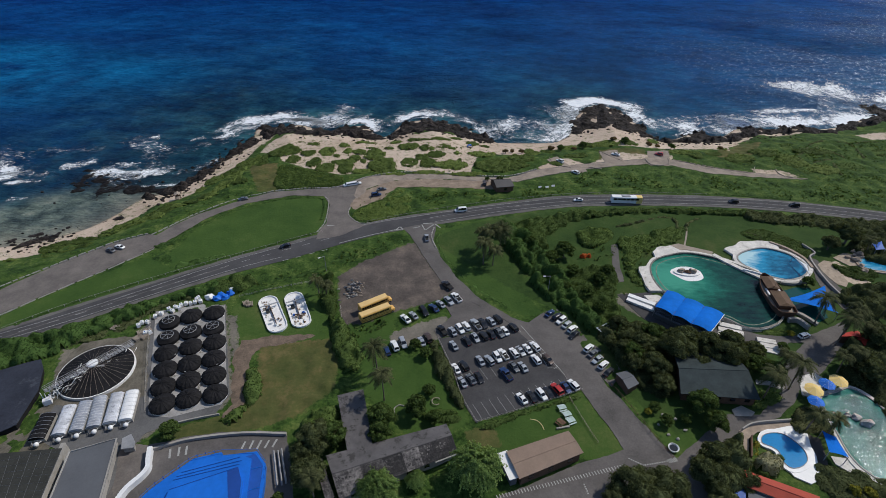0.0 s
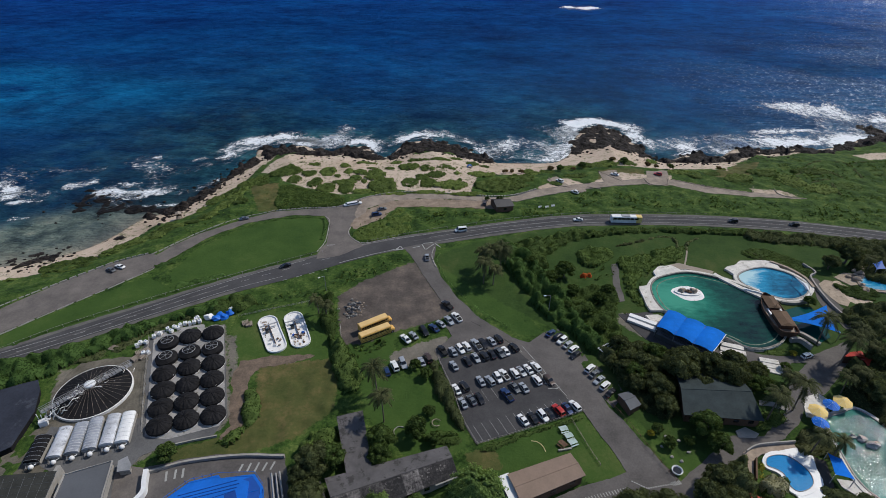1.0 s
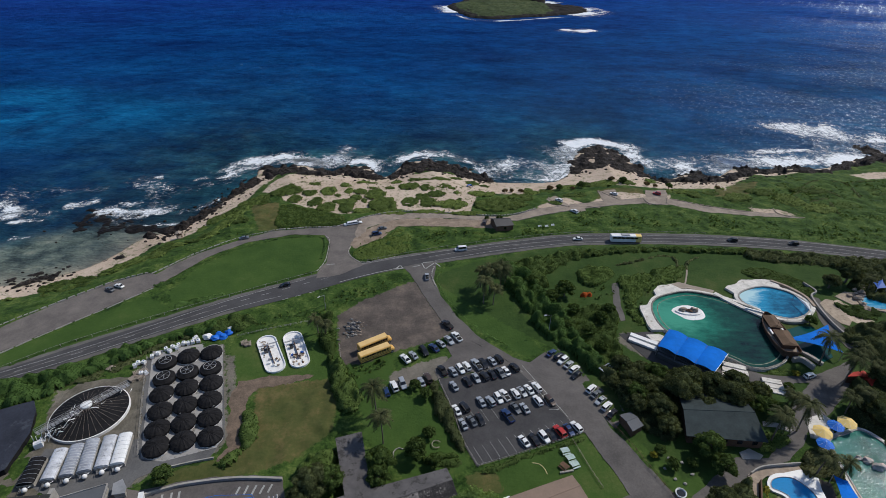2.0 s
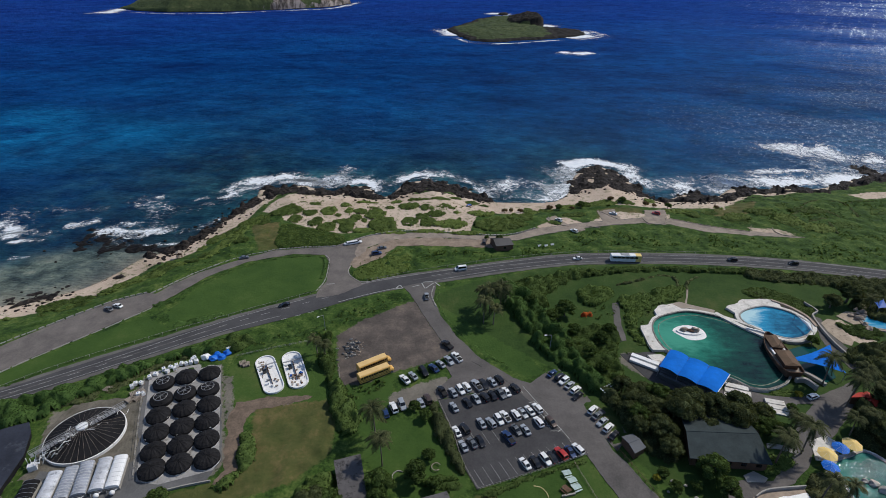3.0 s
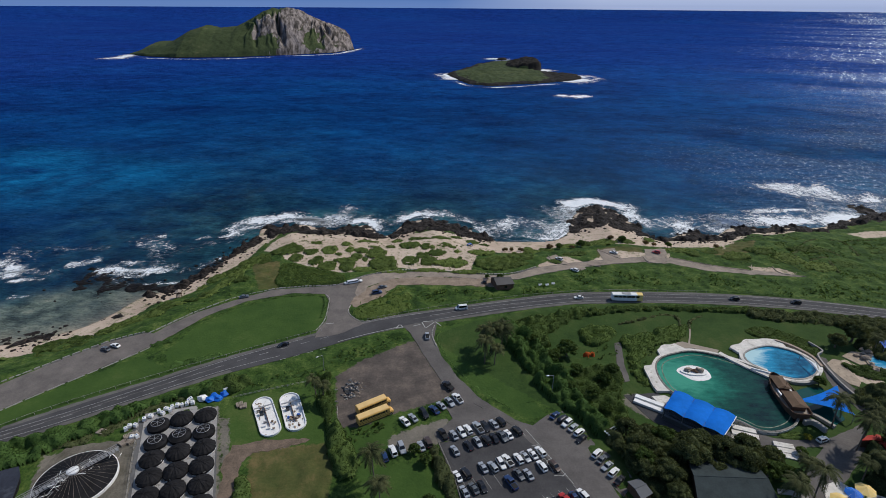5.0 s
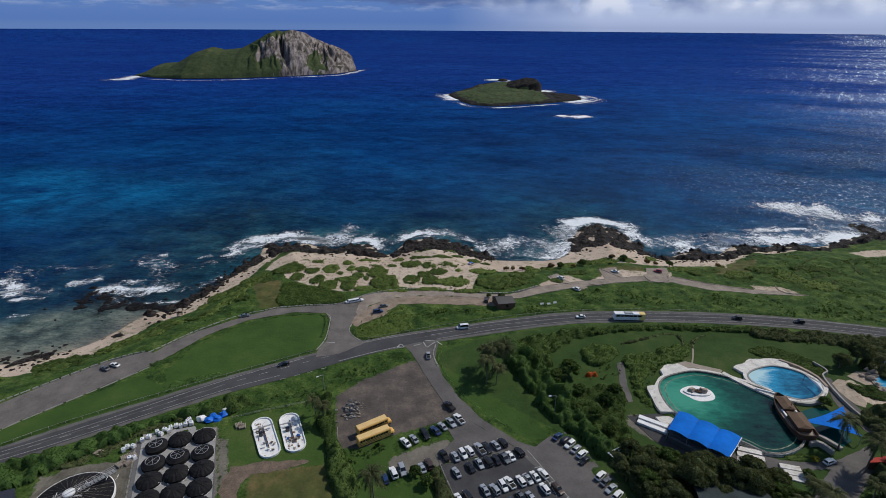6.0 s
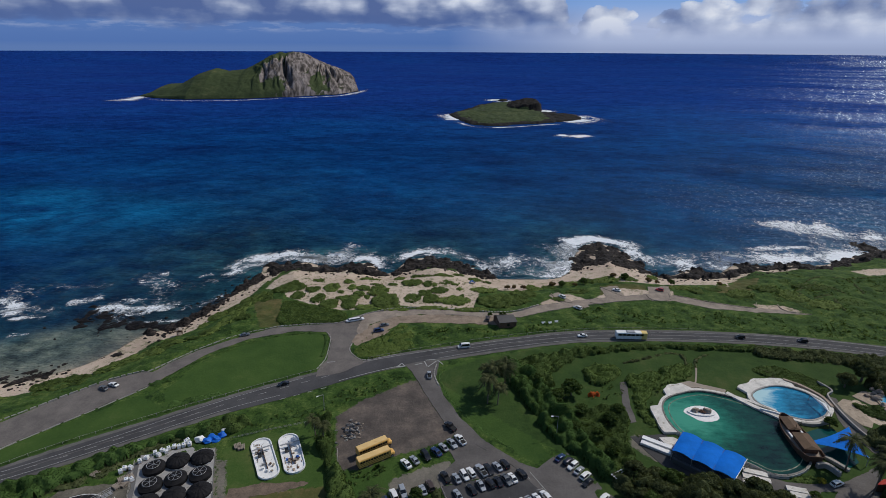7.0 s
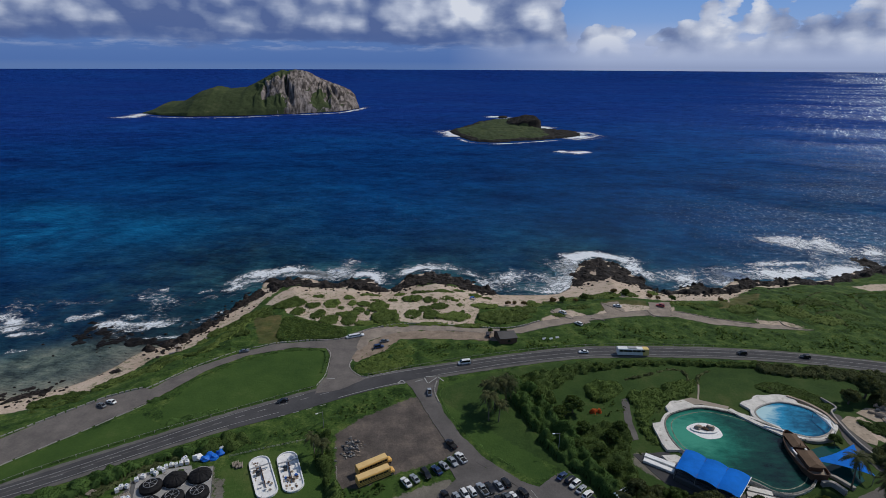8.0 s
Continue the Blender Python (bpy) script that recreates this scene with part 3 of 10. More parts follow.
# ---------------------------------------------------------------- mesh building
class Build:
    """Collects vertices and faces of one mesh."""

    def __init__(self):
        self.v, self.f = [], []

    def add(self, verts, faces, m=None):
        k = len(self.v)
        self.v += [tuple(m @ Vector(p)) for p in verts] if m else [tuple(p) for p in verts]
        self.f += [tuple(k + i for i in fc) for fc in faces]
        return self

    def box(self, c, s, rz=0.0, top=1.0, m=None):
        x, y, z = (d / 2 for d in s)
        vs = [(-x, -y, -z), (x, -y, -z), (x, y, -z), (-x, y, -z), (-x * top, -y * top, z), (x * top, -y * top, z), (x * top, y * top, z), (-x * top, y * top, z)]
        t = pose(*c, 0, 0, rz)
        return self.add(vs, [(3, 2, 1, 0), (4, 5, 6, 7), (0, 1, 5, 4), (1, 2, 6, 5), (2, 3, 7, 6), (3, 0, 4, 7)], m @ t if m else t)

    def prism(self, outline, z0, z1):
        n = len(outline)
        vs = [(x, y, z0) for x, y in outline] + [(x, y, z1) for x, y in outline]
        fs = [tuple(range(n - 1, -1, -1)), tuple(range(n, 2 * n))] + [(i, (i + 1) % n, n + (i + 1) % n, n + i) for i in range(n)]
        return self.add(vs, fs)

    def ring(self, inner, outer, z0, z1):
        n = len(inner)
        vs = [(x, y, z) for z in (z0, z1) for ol in (inner, outer) for x, y in ol]
        fs = []
        for i in range(n):
            j = (i + 1) % n
            fs += [(2 * n + i, 3 * n + i, 3 * n + j, 2 * n + j), (n + i, n + j, 3 * n + j, 3 * n + i), (i, 2 * n + i, 2 * n + j, j)]
        return self.add(vs, fs)

    def tube(self, a, b, r0, r1=None, n=8, caps=True):
        a, b = Vector(a), Vector(b)
        r1 = r0 if r1 is None else r1
        q = (b - a).to_track_quat("Z", "Y")
        vs = []
        for p, r in ((a, r0), (b, r1)):
            vs += [p + q @ Vector((math.cos(2 * math.pi * i / n) * r, math.sin(2 * math.pi * i / n) * r, 0)) for i in range(n)]
        fs = [(i, (i + 1) % n, n + (i + 1) % n, n + i) for i in range(n)]
        if caps:
            fs += [tuple(range(n - 1, -1, -1)), tuple(range(n, 2 * n))]
        return self.add(vs, fs)

    def sweep(self, pts, r, n=5, closed=True):
        """A bent rail of one piece through the points."""
        pts = [Vector(p) for p in pts]
        k = len(pts)
        vs = []
        for i, p in enumerate(pts):
            d = pts[(i + 1) % k] - pts[i - 1] if closed else pts[min(i + 1, k - 1)] - pts[max(i - 1, 0)]
            q = d.to_track_quat("Z", "Y")
            vs += [p + q @ Vector((math.cos(2 * math.pi * j / n) * r, math.sin(2 * math.pi * j / n) * r, 0)) for j in range(n)]
        last = k if closed else k - 1
        return self.add(vs, [(i * n + j, i * n + (j + 1) % n, ((i + 1) % k) * n + (j + 1) % n, ((i + 1) % k) * n + j) for i in range(last) for j in range(n)])

    def lathe(self, profile, n=24, c=(0, 0, 0)):
        vs = [(c[0] + r * math.cos(2 * math.pi * i / n), c[1] + r * math.sin(2 * math.pi * i / n), c[2] + z) for r, z in profile for i in range(n)]
        fs = [(k * n + i, k * n + (i + 1) % n, (k + 1) * n + (i + 1) % n, (k + 1) * n + i) for k in range(len(profile) - 1) for i in range(n)]
        fs.append(tuple((len(profile) - 1) * n + i for i in range(n)))
        return self.add(vs, fs)

    def leaves(self, pts, normals, size, rng, spread=0.8, long=1.0):
        """Small bent leaves at the given points, facing roughly along the normals."""
        k = len(self.v)
        for p, nrm in zip(pts, normals):
            d = Vector(nrm) + Vector(rng.normal(0, spread, 3))
            d.normalize()
            a = d.orthogonal().normalized()
            a.rotate(Matrix.Rotation(rng.uniform(0, 6.28), 3, d))
            b = d.cross(a)
            s = size * rng.uniform(0.6, 1.3)
            p = Vector(p)
            self.v += [tuple(p - a * s * 0.5 * long), tuple(p + b * s * 0.42 + d * s * 0.12), tuple(p + a * s * 0.55 * long), tuple(p - b * s * 0.42 + d * s * 0.12)]
            self.f += [(k, k + 1, k + 2), (k, k + 2, k + 3)]
            k += 4
        return self


def mesh_of(name, b, material, smooth=False):
    me = bpy.data.meshes.new(name)
    me.from_pydata(b.v, [], b.f)
    me.materials.append(material)
    if smooth:
        me.shade_smooth()
    me.update()
    return me


def part(name, b, material, parent=None, label="", smooth=False):
    """Links a Build (or a ready mesh) as one object, under a thing if given."""
    ob = new(name, b if isinstance(b, bpy.types.Mesh) else mesh_of(name, b, material, smooth))
    if parent:
        ob.parent = parent
    return tagged(ob, label)


def thing(name, label, category, m=None, group="", kind=""):
    ob = new(name)
    ob.empty_display_size = 0.5
    if m is not None:
        ob.matrix_world = m
    return tagged(ob, label, category, group, kind)


def structure(name, b, material, label, smooth=False):
    return tagged(part(name, b, material, None, label, smooth), category=name.replace("_", " "), kind="structure")


def smooth_line(pts, per=6, closed=False):
    """Catmull-Rom through the points."""
    P = [np.array(p, float) for p in pts]
    n = len(P)
    out = []
    for i in range(n if closed else n - 1):
        p0, p1, p2, p3 = (P[(i + k) % n] if closed else P[min(max(i + k, 0), n - 1)] for k in (-1, 0, 1, 2))
        for s in range(per):
            t = s / per
            out.append(0.5 * (2 * p1 + (p2 - p0) * t + (2 * p0 - 5 * p1 + 4 * p2 - p3) * t * t + (3 * p1 - p0 - 3 * p2 + p3) * t ** 3))
    if not closed:
        out.append(P[-1])
    return [tuple(float(c) for c in p) for p in out]


def normals2(line, closed=False):
    P = np.array(line)
    d = np.roll(P, -1, 0) - np.roll(P, 1, 0) if closed else np.gradient(P, axis=0)
    d /= np.maximum(np.linalg.norm(d, axis=1), 1e-9)[:, None]
    return np.stack([d[:, 1], -d[:, 0]], 1)


def area2(ol):
    P = np.array(ol)
    Q = np.roll(P, -1, 0)
    return 0.5 * float(np.sum(P[:, 0] * Q[:, 1] - Q[:, 0] * P[:, 1]))


def ccw(ol):
    return list(ol) if area2(ol) > 0 else list(ol)[::-1]


def offset(ol, d):
    """A counter-clockwise closed outline, moved outwards by d."""
    return [tuple(p) for p in np.array(ol) + normals2(ol, True) * d]


def inside(px, py, ol):
    res = np.zeros(np.shape(px), bool)
    n = len(ol)
    for i in range(n):
        (x0, y0), (x1, y1) = ol[i], ol[(i + 1) % n]
        if y0 == y1:
            continue
        hit = ((y0 > py) != (y1 > py)) & (px < (x1 - x0) * (py - y0) / (y1 - y0) + x0)
        res ^= hit
    return res


def line_distance(px, py, line, closed=False):
    best = np.full(np.shape(px), 1e9)
    n = len(line)
    for i in range(n if closed else n - 1):
        (x0, y0), (x1, y1) = line[i], line[(i + 1) % n]
        dx, dy = x1 - x0, y1 - y0
        t = np.clip(((px - x0) * dx + (py - y0) * dy) / max(dx * dx + dy * dy, 1e-9), 0, 1)
        best = np.minimum(best, (px - x0 - t * dx) ** 2 + (py - y0 - t * dy) ** 2)
    return np.sqrt(best)


def signed(px, py, ol):
    """Distance to a closed outline, positive inside."""
    return np.where(inside(px, py, ol), 1.0, -1.0) * line_distance(px, py, ol, True)


def step(x, a, b):
    t = np.clip((x - a) / (b - a), 0, 1)
    return t * t * (3 - 2 * t)


def fbm(xs, ys, scale, octaves=3, z=0.0):
    return np.array([noise.fractal(Vector((x * scale, y * scale, z)), 1.0, 2.0, octaves) for x, y in zip(np.ravel(xs), np.ravel(ys))]).reshape(np.shape(xs))


def set_attr(me, name, values):
    me.attributes.new(name, "FLOAT", "POINT").data.foreach_set("value", np.ascontiguousarray(np.ravel(values), np.float32))


# ---------------------------------------------------------------- the shore
SEA = -5.0
SHORE_IN_VIEW = smooth_line([(-162.1, 159.5), (-151.2, 161.9), (-143.7, 166.9), (-136.5, 173.3), (-131.4, 182.7), (-128.2, 192.6), (-123.5, 198), (-116.1, 203.1), (-111.8, 217.5), (-106.1, 229.2), (-103.2, 247.1), (-99.5, 258.4), (-99.6, 271.9), (-87.3, 273.8), (-77.3, 277.2), (-65.1, 269.7), (-56.3, 271.4), (-43.3, 277.3), (-34.9, 264.4), (-28.3, 264.5), (-23.3, 278.6), (-12.8, 286.3), (-1.6, 283.2), (10.8, 276.3), (19.4, 264.9)], 4)
SHORE_IN_VIEW += smooth_line([(27.7, 256.5), (42.2, 256.1), (58.7, 258.6), (68.3, 270.7), (76.1, 294.6), (89.9, 312.4), (101.6, 305.2), (106.6, 287.7), (109.4, 270.9), (112.3, 261.3), (122.1, 263.8), (135.5, 271.6), (140.1, 264.2), (149.2, 268.1), (163.7, 280.1), (174.4, 276.4), (192.2, 280.9), (206.7, 278.8), (222.3, 284.1), (241.7, 294.7), (257.3, 299.4)], 4)
COAST = [(-2600, -900), (-700, -40), (-330, 80), (-215, 128)] + SHORE_IN_VIEW + [(330, 330), (520, 360), (1000, 380), (2600, 300)]
LAND = COAST + [(2600, -4200), (-2600, -4200)]


def inland(px, py):
    """Metres inland of the waterline, negative at sea."""
    return signed(np.asarray(px, float), np.asarray(py, float), LAND)


def land_height(d):
    return np.where(d > 0, SEA + 0.12 + 0.05 * np.clip(d, 0, 8) + 4.48 * step(d, 2, 32), SEA - 0.06 * np.clip(-d, 0, 100) - 0.3)


def height_at(x, y):
    return float(land_height(inland(np.array([x]), np.array([y])))[0])



# ---------------------------------------------------------------- paved outlines
MAIN_ROAD_LINE = [(-185, 68.6), (-162, 82.6), (-144.8, 94.5), (-130.8, 103.6), (-124.2, 107.6), (-113, 115.4), (-100.7, 123.7), (-87.1, 132.4), (-72.3, 141.9), (-55.7, 151.3), (-37.6, 160.9), (-17.8, 169.6), (3.6, 176.1), (26.1, 182.5), (49.4, 187.9), (72.8, 189.7), (95.9, 189.7), (118.3, 188.3), (139.8, 185.6), (159.8, 181.2), (172.8, 178), (185.8, 174.1)]


def edge_pair(line, width, per=8):
    L = smooth_line(line, per)
    n = normals2(L)
    P = np.array(L)
    return [tuple(p) for p in P + n * width / 2] + [tuple(p) for p in (P - n * width / 2)[::-1]]


def lane_band(aside, width):
    """A travelled lane beside the middle of the coastal road."""
    L = smooth_line(MAIN_ROAD_LINE + [(230, 166), (330, 140), (700, 40)], 8)
    n = normals2(L)
    return edge_pair([tuple(p) for p in (np.array(L) + n * aside)[::4]], width, 4)


PAVED = [
    ("main_road", edge_pair(MAIN_ROAD_LINE + [(230, 166), (330, 140), (700, 40)], 8.9), "shoulder", "grey two-lane asphalt coastal road with pale shoulders", 0.060),
    ("road_lane", lane_band(1.65, 2.95), "road", "darker worn lane of the coastal road", 0.068),
    ("road_lane", lane_band(-1.65, 2.95), "road", "darker worn lane of the coastal road", 0.068),
    ("turn_lane", [(-72.6, 142.9), (-45.4, 158.5), (-13.6, 171.7), (-2.9, 171.9), (-15, 166.9), (-33, 157.7), (-54.3, 145.7), (-67.6, 139.2)], "road", "asphalt turning lane at the junction", 0.066),
    ("beach_road", [(-146, 119.7), (-138.9, 129.1), (-128.9, 142), (-116.6, 154.8), (-107.1, 161.1), (-103.9, 160.5), (-101.2, 165.8), (-94.3, 175.2), (-80.6, 186.7), (-70.9, 193), (-57.4, 195.7), (-46, 197.4), (-35.3, 206.8), (-23.4, 210.7), (-6.1, 211.1), (13.8, 208.8), (28.5, 208.1), (41.9, 216), (60.7, 221.5), (80, 226), (96.6, 228.8), (94.9, 223.4), (78.6, 220.7), (59.6, 215.8), (42.2, 209.4), (31.8, 204.5), (18.4, 204.2), (3.9, 206), (-10.8, 206.7), (-22.9, 204.4), (-31.9, 198.2), (-35.9, 186.7), (-37, 178.3), (-34.3, 172.1), (-29.3, 168.6), (-37.7, 161.2), (-45.4, 158.9), (-45.7, 162.6), (-43.8, 170), (-45, 183.8), (-48.5, 190.6), (-61, 190.8), (-77.6, 184.5), (-89.4, 173.6), (-97.9, 158), (-100.1, 153.7), (-110, 142), (-121.3, 129.3), (-131.3, 117.9), (-138.2, 109.2)], "asphalt_pale", "pale worn asphalt beach road and parking strip", 0.072),
    ("sandy_road", [(-36.1, 190.9), (-35.2, 205.7), (-23.4, 210.2), (-6, 210.6), (13.7, 208.3), (28.5, 207.6), (41.8, 215.4), (60.6, 220.9), (79.8, 225.4), (96.4, 228.2), (94.9, 223.4), (78.8, 221.3), (59.7, 216.4), (42.3, 210), (31.9, 205), (18.4, 204.7), (3.9, 206.5), (-10.8, 206.7), (-22.8, 203.9), (-31.7, 197.2), (-34.8, 188.6)], "track", "sandy worn road above the dunes", 0.080),
    ("bare_verge", [(-36.5, 184), (-34.1, 193.3), (-22.8, 203.9), (-5.9, 206.3), (20.3, 203.8), (20.9, 198.2), (1.4, 199.3), (-18.6, 198.9), (-22.1, 195.4), (-24.8, 188.7), (-30.3, 185), (-34.2, 180.5)], "verge", "bare brownish verge beside the sandy road", 0.074),
    ("coast_track", [(93.9, 228.8), (109, 226.7), (121.8, 219.4), (137.8, 215.3), (154, 212.3), (158.5, 209.2), (136, 211.4), (117.4, 214.8), (104.7, 221.9), (102.9, 222.4), (94.5, 222.3)], "track", "sandy gravel track along the coast", 0.078),
    ("pull_off", [(48.6, 226.5), (53.1, 229.7), (58.2, 219.2), (54.5, 215.7)], "track", "sandy pull-off beside the track", 0.083),
    ("pull_off", [(74.8, 235.1), (83.6, 237.9), (83.3, 226.7), (74.5, 223)], "track", "sandy pull-off beside the track", 0.083),
    ("pull_off", [(98, 236.9), (107.9, 237.2), (103.2, 221.9), (94.9, 221.7)], "track", "sandy pull-off beside the track", 0.086),
    ("pull_off", [(57.6, 218.6), (63.6, 220.4), (63.6, 215.3), (58.5, 213)], "track", "sandy pull-off beside the track", 0.088),
    ("side_road", [(-14.2, 167), (-9.3, 156.7), (-3.1, 141.5), (0.8, 133.2), (3.5, 129.3), (8.7, 125.8), (16.6, 119.5), (20.5, 115.6), (26.5, 105.2), (32.5, 95.1), (36.1, 91.1), (39.2, 82.8), (42.8, 73.5), (43.8, 70.3), (46.2, 60.2), (55.7, 60.3), (53.5, 71.9), (49.7, 78.9), (45.9, 87.1), (42.5, 93.4), (40.8, 101.2), (36.9, 108.6), (33.7, 115.5), (30.7, 120.7), (25.5, 116.1), (20.7, 118.3), (11.9, 126.7), (4.2, 137.9), (-0.6, 148.9), (-3.5, 159.3), (-2.4, 169.5)], "asphalt", "asphalt side road into the park", 0.092),
    ("parking_lot", [(-1, 109.2), (20.4, 114.9), (27.2, 104.8), (32.6, 95.5), (35.9, 91.4), (8.4, 81.1), (5.6, 87.1), (2.9, 97.1)], "asphalt_dark", "dark asphalt car park", 0.100),
    ("gravel_lot", [(2.6, 129.3), (8.7, 125.5), (16.6, 119.2), (20.4, 115.1), (-1, 109.5), (-1.9, 112.7), (3.1, 118.8), (1.4, 122.6)], "asphalt", "rough gravel parking apron", 0.096),
    ("plaza_path", [(53.1, 71.4), (70.8, 84.3), (78.4, 84), (87.9, 91.7), (94.2, 101.9), (107.6, 112.5), (119.4, 117.9), (116.4, 110.8), (106.3, 102), (100.7, 97.5), (95.5, 96.3), (90.2, 89.3), (83.1, 83.7), (73.2, 80.4), (64.1, 74.9), (57.1, 60.3), (48.6, 60.2)], "asphalt", "grey asphalt path through the park", 0.104),
    ("yard_road", [(7.2, 59.8), (32.5, 70.8), (43.2, 73.9), (45.1, 70.4), (48.6, 60.2)], "asphalt", "asphalt yard beside the brown-roofed building", 0.108),
    ("tank_yard", [(-95, 76.5), (-95.1, 85.4), (-76.9, 88.3), (-86.3, 115.1), (-65.7, 121.6), (-53.5, 88.6), (-55.2, 82.5), (-65, 80.3), (-69.8, 76.8), (-70.5, 73.5), (-65.9, 59.1), (-80.5, 59), (-85.9, 72.1)], "yard", "grey service yard round the tanks", 0.064),
    ("yard_soil", [(-96.1, 85.3), (-101.6, 97.4), (-99.8, 106.6), (-86.8, 109), (-83.1, 108.6), (-74.6, 88.3), (-82, 87.2), (-87.9, 85)], "yard_soil", "bare grey-brown soil round the clarifier", 0.070),
    ("yard_apron", [(-72.9, 72.3), (-70.3, 74.4), (-66.8, 73.5), (-65.7, 70.6), (-66, 67.6), (-67.6, 64.1), (-68.9, 61.6)], "asphalt_pale", "pale concrete apron beside the kiosk", 0.118),
    ("stand_apron", [(55.2, 129.5), (65.9, 130.8), (68.8, 123.5), (78.2, 112.6), (68.4, 112.5), (60.3, 118.1)], "asphalt_dark", "dark apron behind the pool stands", 0.070),
    ("dirt_track", [(-56.1, 107.6), (-48.3, 109.6), (-42, 110), (-36.5, 110.1), (-41.5, 107.4), (-50.2, 105.5), (-52.3, 102.1), (-51.4, 96), (-49.6, 88.6), (-49.4, 83.4), (-51.3, 81.4), (-52.8, 82.1), (-52, 85.8), (-53, 90.4), (-55.3, 98), (-56.6, 103.7)], "track_soil", "red-brown worn dirt track beside the field", 0.03),
    ("amphitheatre_apron", [(-69.9, 72.3), (-67.1, 73.8), (-58.1, 76.6), (-46.7, 78), (-36.5, 77.9), (-34.5, 72.7), (-30.3, 59.5), (-70, 59.1)], "asphalt", "grey paved walk round the blue stands", 0.112),
    ("pool_walk", [(77.6, 113.1), (84.1, 116.7), (88.4, 113.4), (91.9, 112.1), (100.4, 111.3), (108, 112.5), (106.1, 109.8), (98.4, 109), (93.7, 103.9), (89.8, 106), (86.4, 109.1), (77.5, 110.1)], "asphalt", "grey paved walk beside the show pool", 0.068),
    ("park_path", [(127.4, 151), (129.4, 149.4), (127.8, 138.3), (129, 128.4), (129.2, 120.5), (125.4, 118.5), (123, 124.3), (122.3, 135.3)], "asphalt", "curving path beside the sandy bed", 0.075),
    ("stream_path", [(60.5, 156.8), (62.6, 157.9), (60, 145), (59.2, 136.4), (57.2, 135.8), (57.9, 145)], "asphalt", "narrow grey path between bushes", 0.070),
]

# pool outlines, sunk into the ground
HOLLOWS = [
    [(69.7, 142.1), (72.3, 146.6), (77.6, 149.6), (85.1, 151.4), (92.7, 149.2), (99, 145.1), (105, 139.6), (105.7, 134.6), (104.9, 124.9), (100.3, 117.7), (93.6, 114.3), (88.5, 114.7), (84.6, 118.2), (77.3, 123.2), (70.9, 129.8), (69.1, 135.5)],
    [(102.4, 150), (106.6, 153.1), (113.4, 155), (119.2, 152.7), (122.1, 148.7), (122.9, 144.2), (119.5, 139.8), (113.7, 137.3), (109.1, 138.4), (104.3, 142), (101.8, 146.1)],
    [(96.2, 89), (101.2, 90.9), (105.7, 92.2), (108.6, 88.6), (110.4, 82.2), (111.4, 75), (103.4, 65.1), (96.9, 66.6), (94.3, 69.5), (93.6, 72.3), (93.6, 74.8), (94.1, 78.6), (94.6, 82.1), (95.2, 85.4)],
    [(74.9, 76), (75.9, 77.8), (78.3, 78.6), (80.9, 78.3), (82.7, 76.2), (83.5, 73.9), (82.9, 71.6), (80.8, 70), (78.3, 69.6), (77.3, 71.3), (77.6, 73.6), (76.6, 74.9)],
    [(143.4, 148.5), (147.9, 150.9), (155.1, 152.1), (162.8, 151.2), (157, 143), (147.4, 142.8), (142.9, 144.7)],
]

ZONES = {}
ZONES["lush"] = [[(-6, 160), (12, 171), (40, 181), (75, 185), (120, 182), (185, 170), (185, 85), (120, 78), (88, 88), (56, 78), (46, 92), (34, 122), (20, 134), (4, 150)]]
ZONES["lawn"] = [
    [(-94.1, 149), (-90.6, 165.2), (-78.4, 179.7), (-64.8, 187.5), (-48, 189.2), (-43.4, 170), (-46.3, 163.3), (-60.1, 153), (-76.3, 142.8), (-88.2, 139.5)],
    [(-130.6, 116.9), (-117.3, 131.7), (-101.1, 147.2), (-88.5, 140.1), (-60.1, 153), (-40.4, 165), (-40.1, 163.4), (-73.4, 145.4), (-101.9, 126.1), (-126.1, 110.3)],
    [(-0.7, 165.7), (18.8, 175.2), (22.1, 141.3), (29, 123), (30.3, 120.2), (24.2, 119.1), (12.1, 129.4), (3.3, 141), (-2.2, 154)],
    [(36.2, 160), (49.4, 175.7), (92.7, 180.8), (134.3, 175.2), (140.7, 167.4), (128.4, 149.4), (121.4, 150.9), (120.1, 156), (107.5, 159.4), (98.6, 148.2), (86.7, 155.5), (80.2, 157.1), (67.5, 162.3), (59.9, 141.9), (44.1, 148), (38.8, 151.2)],
    [(-21.6, 100.4), (-3.3, 102.7), (2.8, 89.2), (6.8, 82.4), (2.7, 77.6), (-8, 77.4), (-18.7, 89)],
    [(9.5, 80.8), (35.3, 90.5), (42.8, 73.5), (38.4, 71.3), (32.6, 71.2), (30.7, 77.9), (15.6, 73.2), (9.1, 73.1)],
    [(-31.5, 113.4), (-28.4, 114.7), (-15.5, 118.5), (1.4, 126.5), (-13.8, 118), (-14.3, 104.7), (-21.6, 100.4), (-26.1, 100.3)],
    [(-63.7, 121.6), (-58.8, 128.3), (-41.8, 131.4), (-32.3, 118.3), (-29.1, 108.9), (-49.5, 107.5), (-54.8, 104.2)],
    [(47.3, 89.7), (58.7, 93.5), (64.1, 81.4), (70.7, 83.9), (60.3, 75.1), (53.6, 72.9)],
]
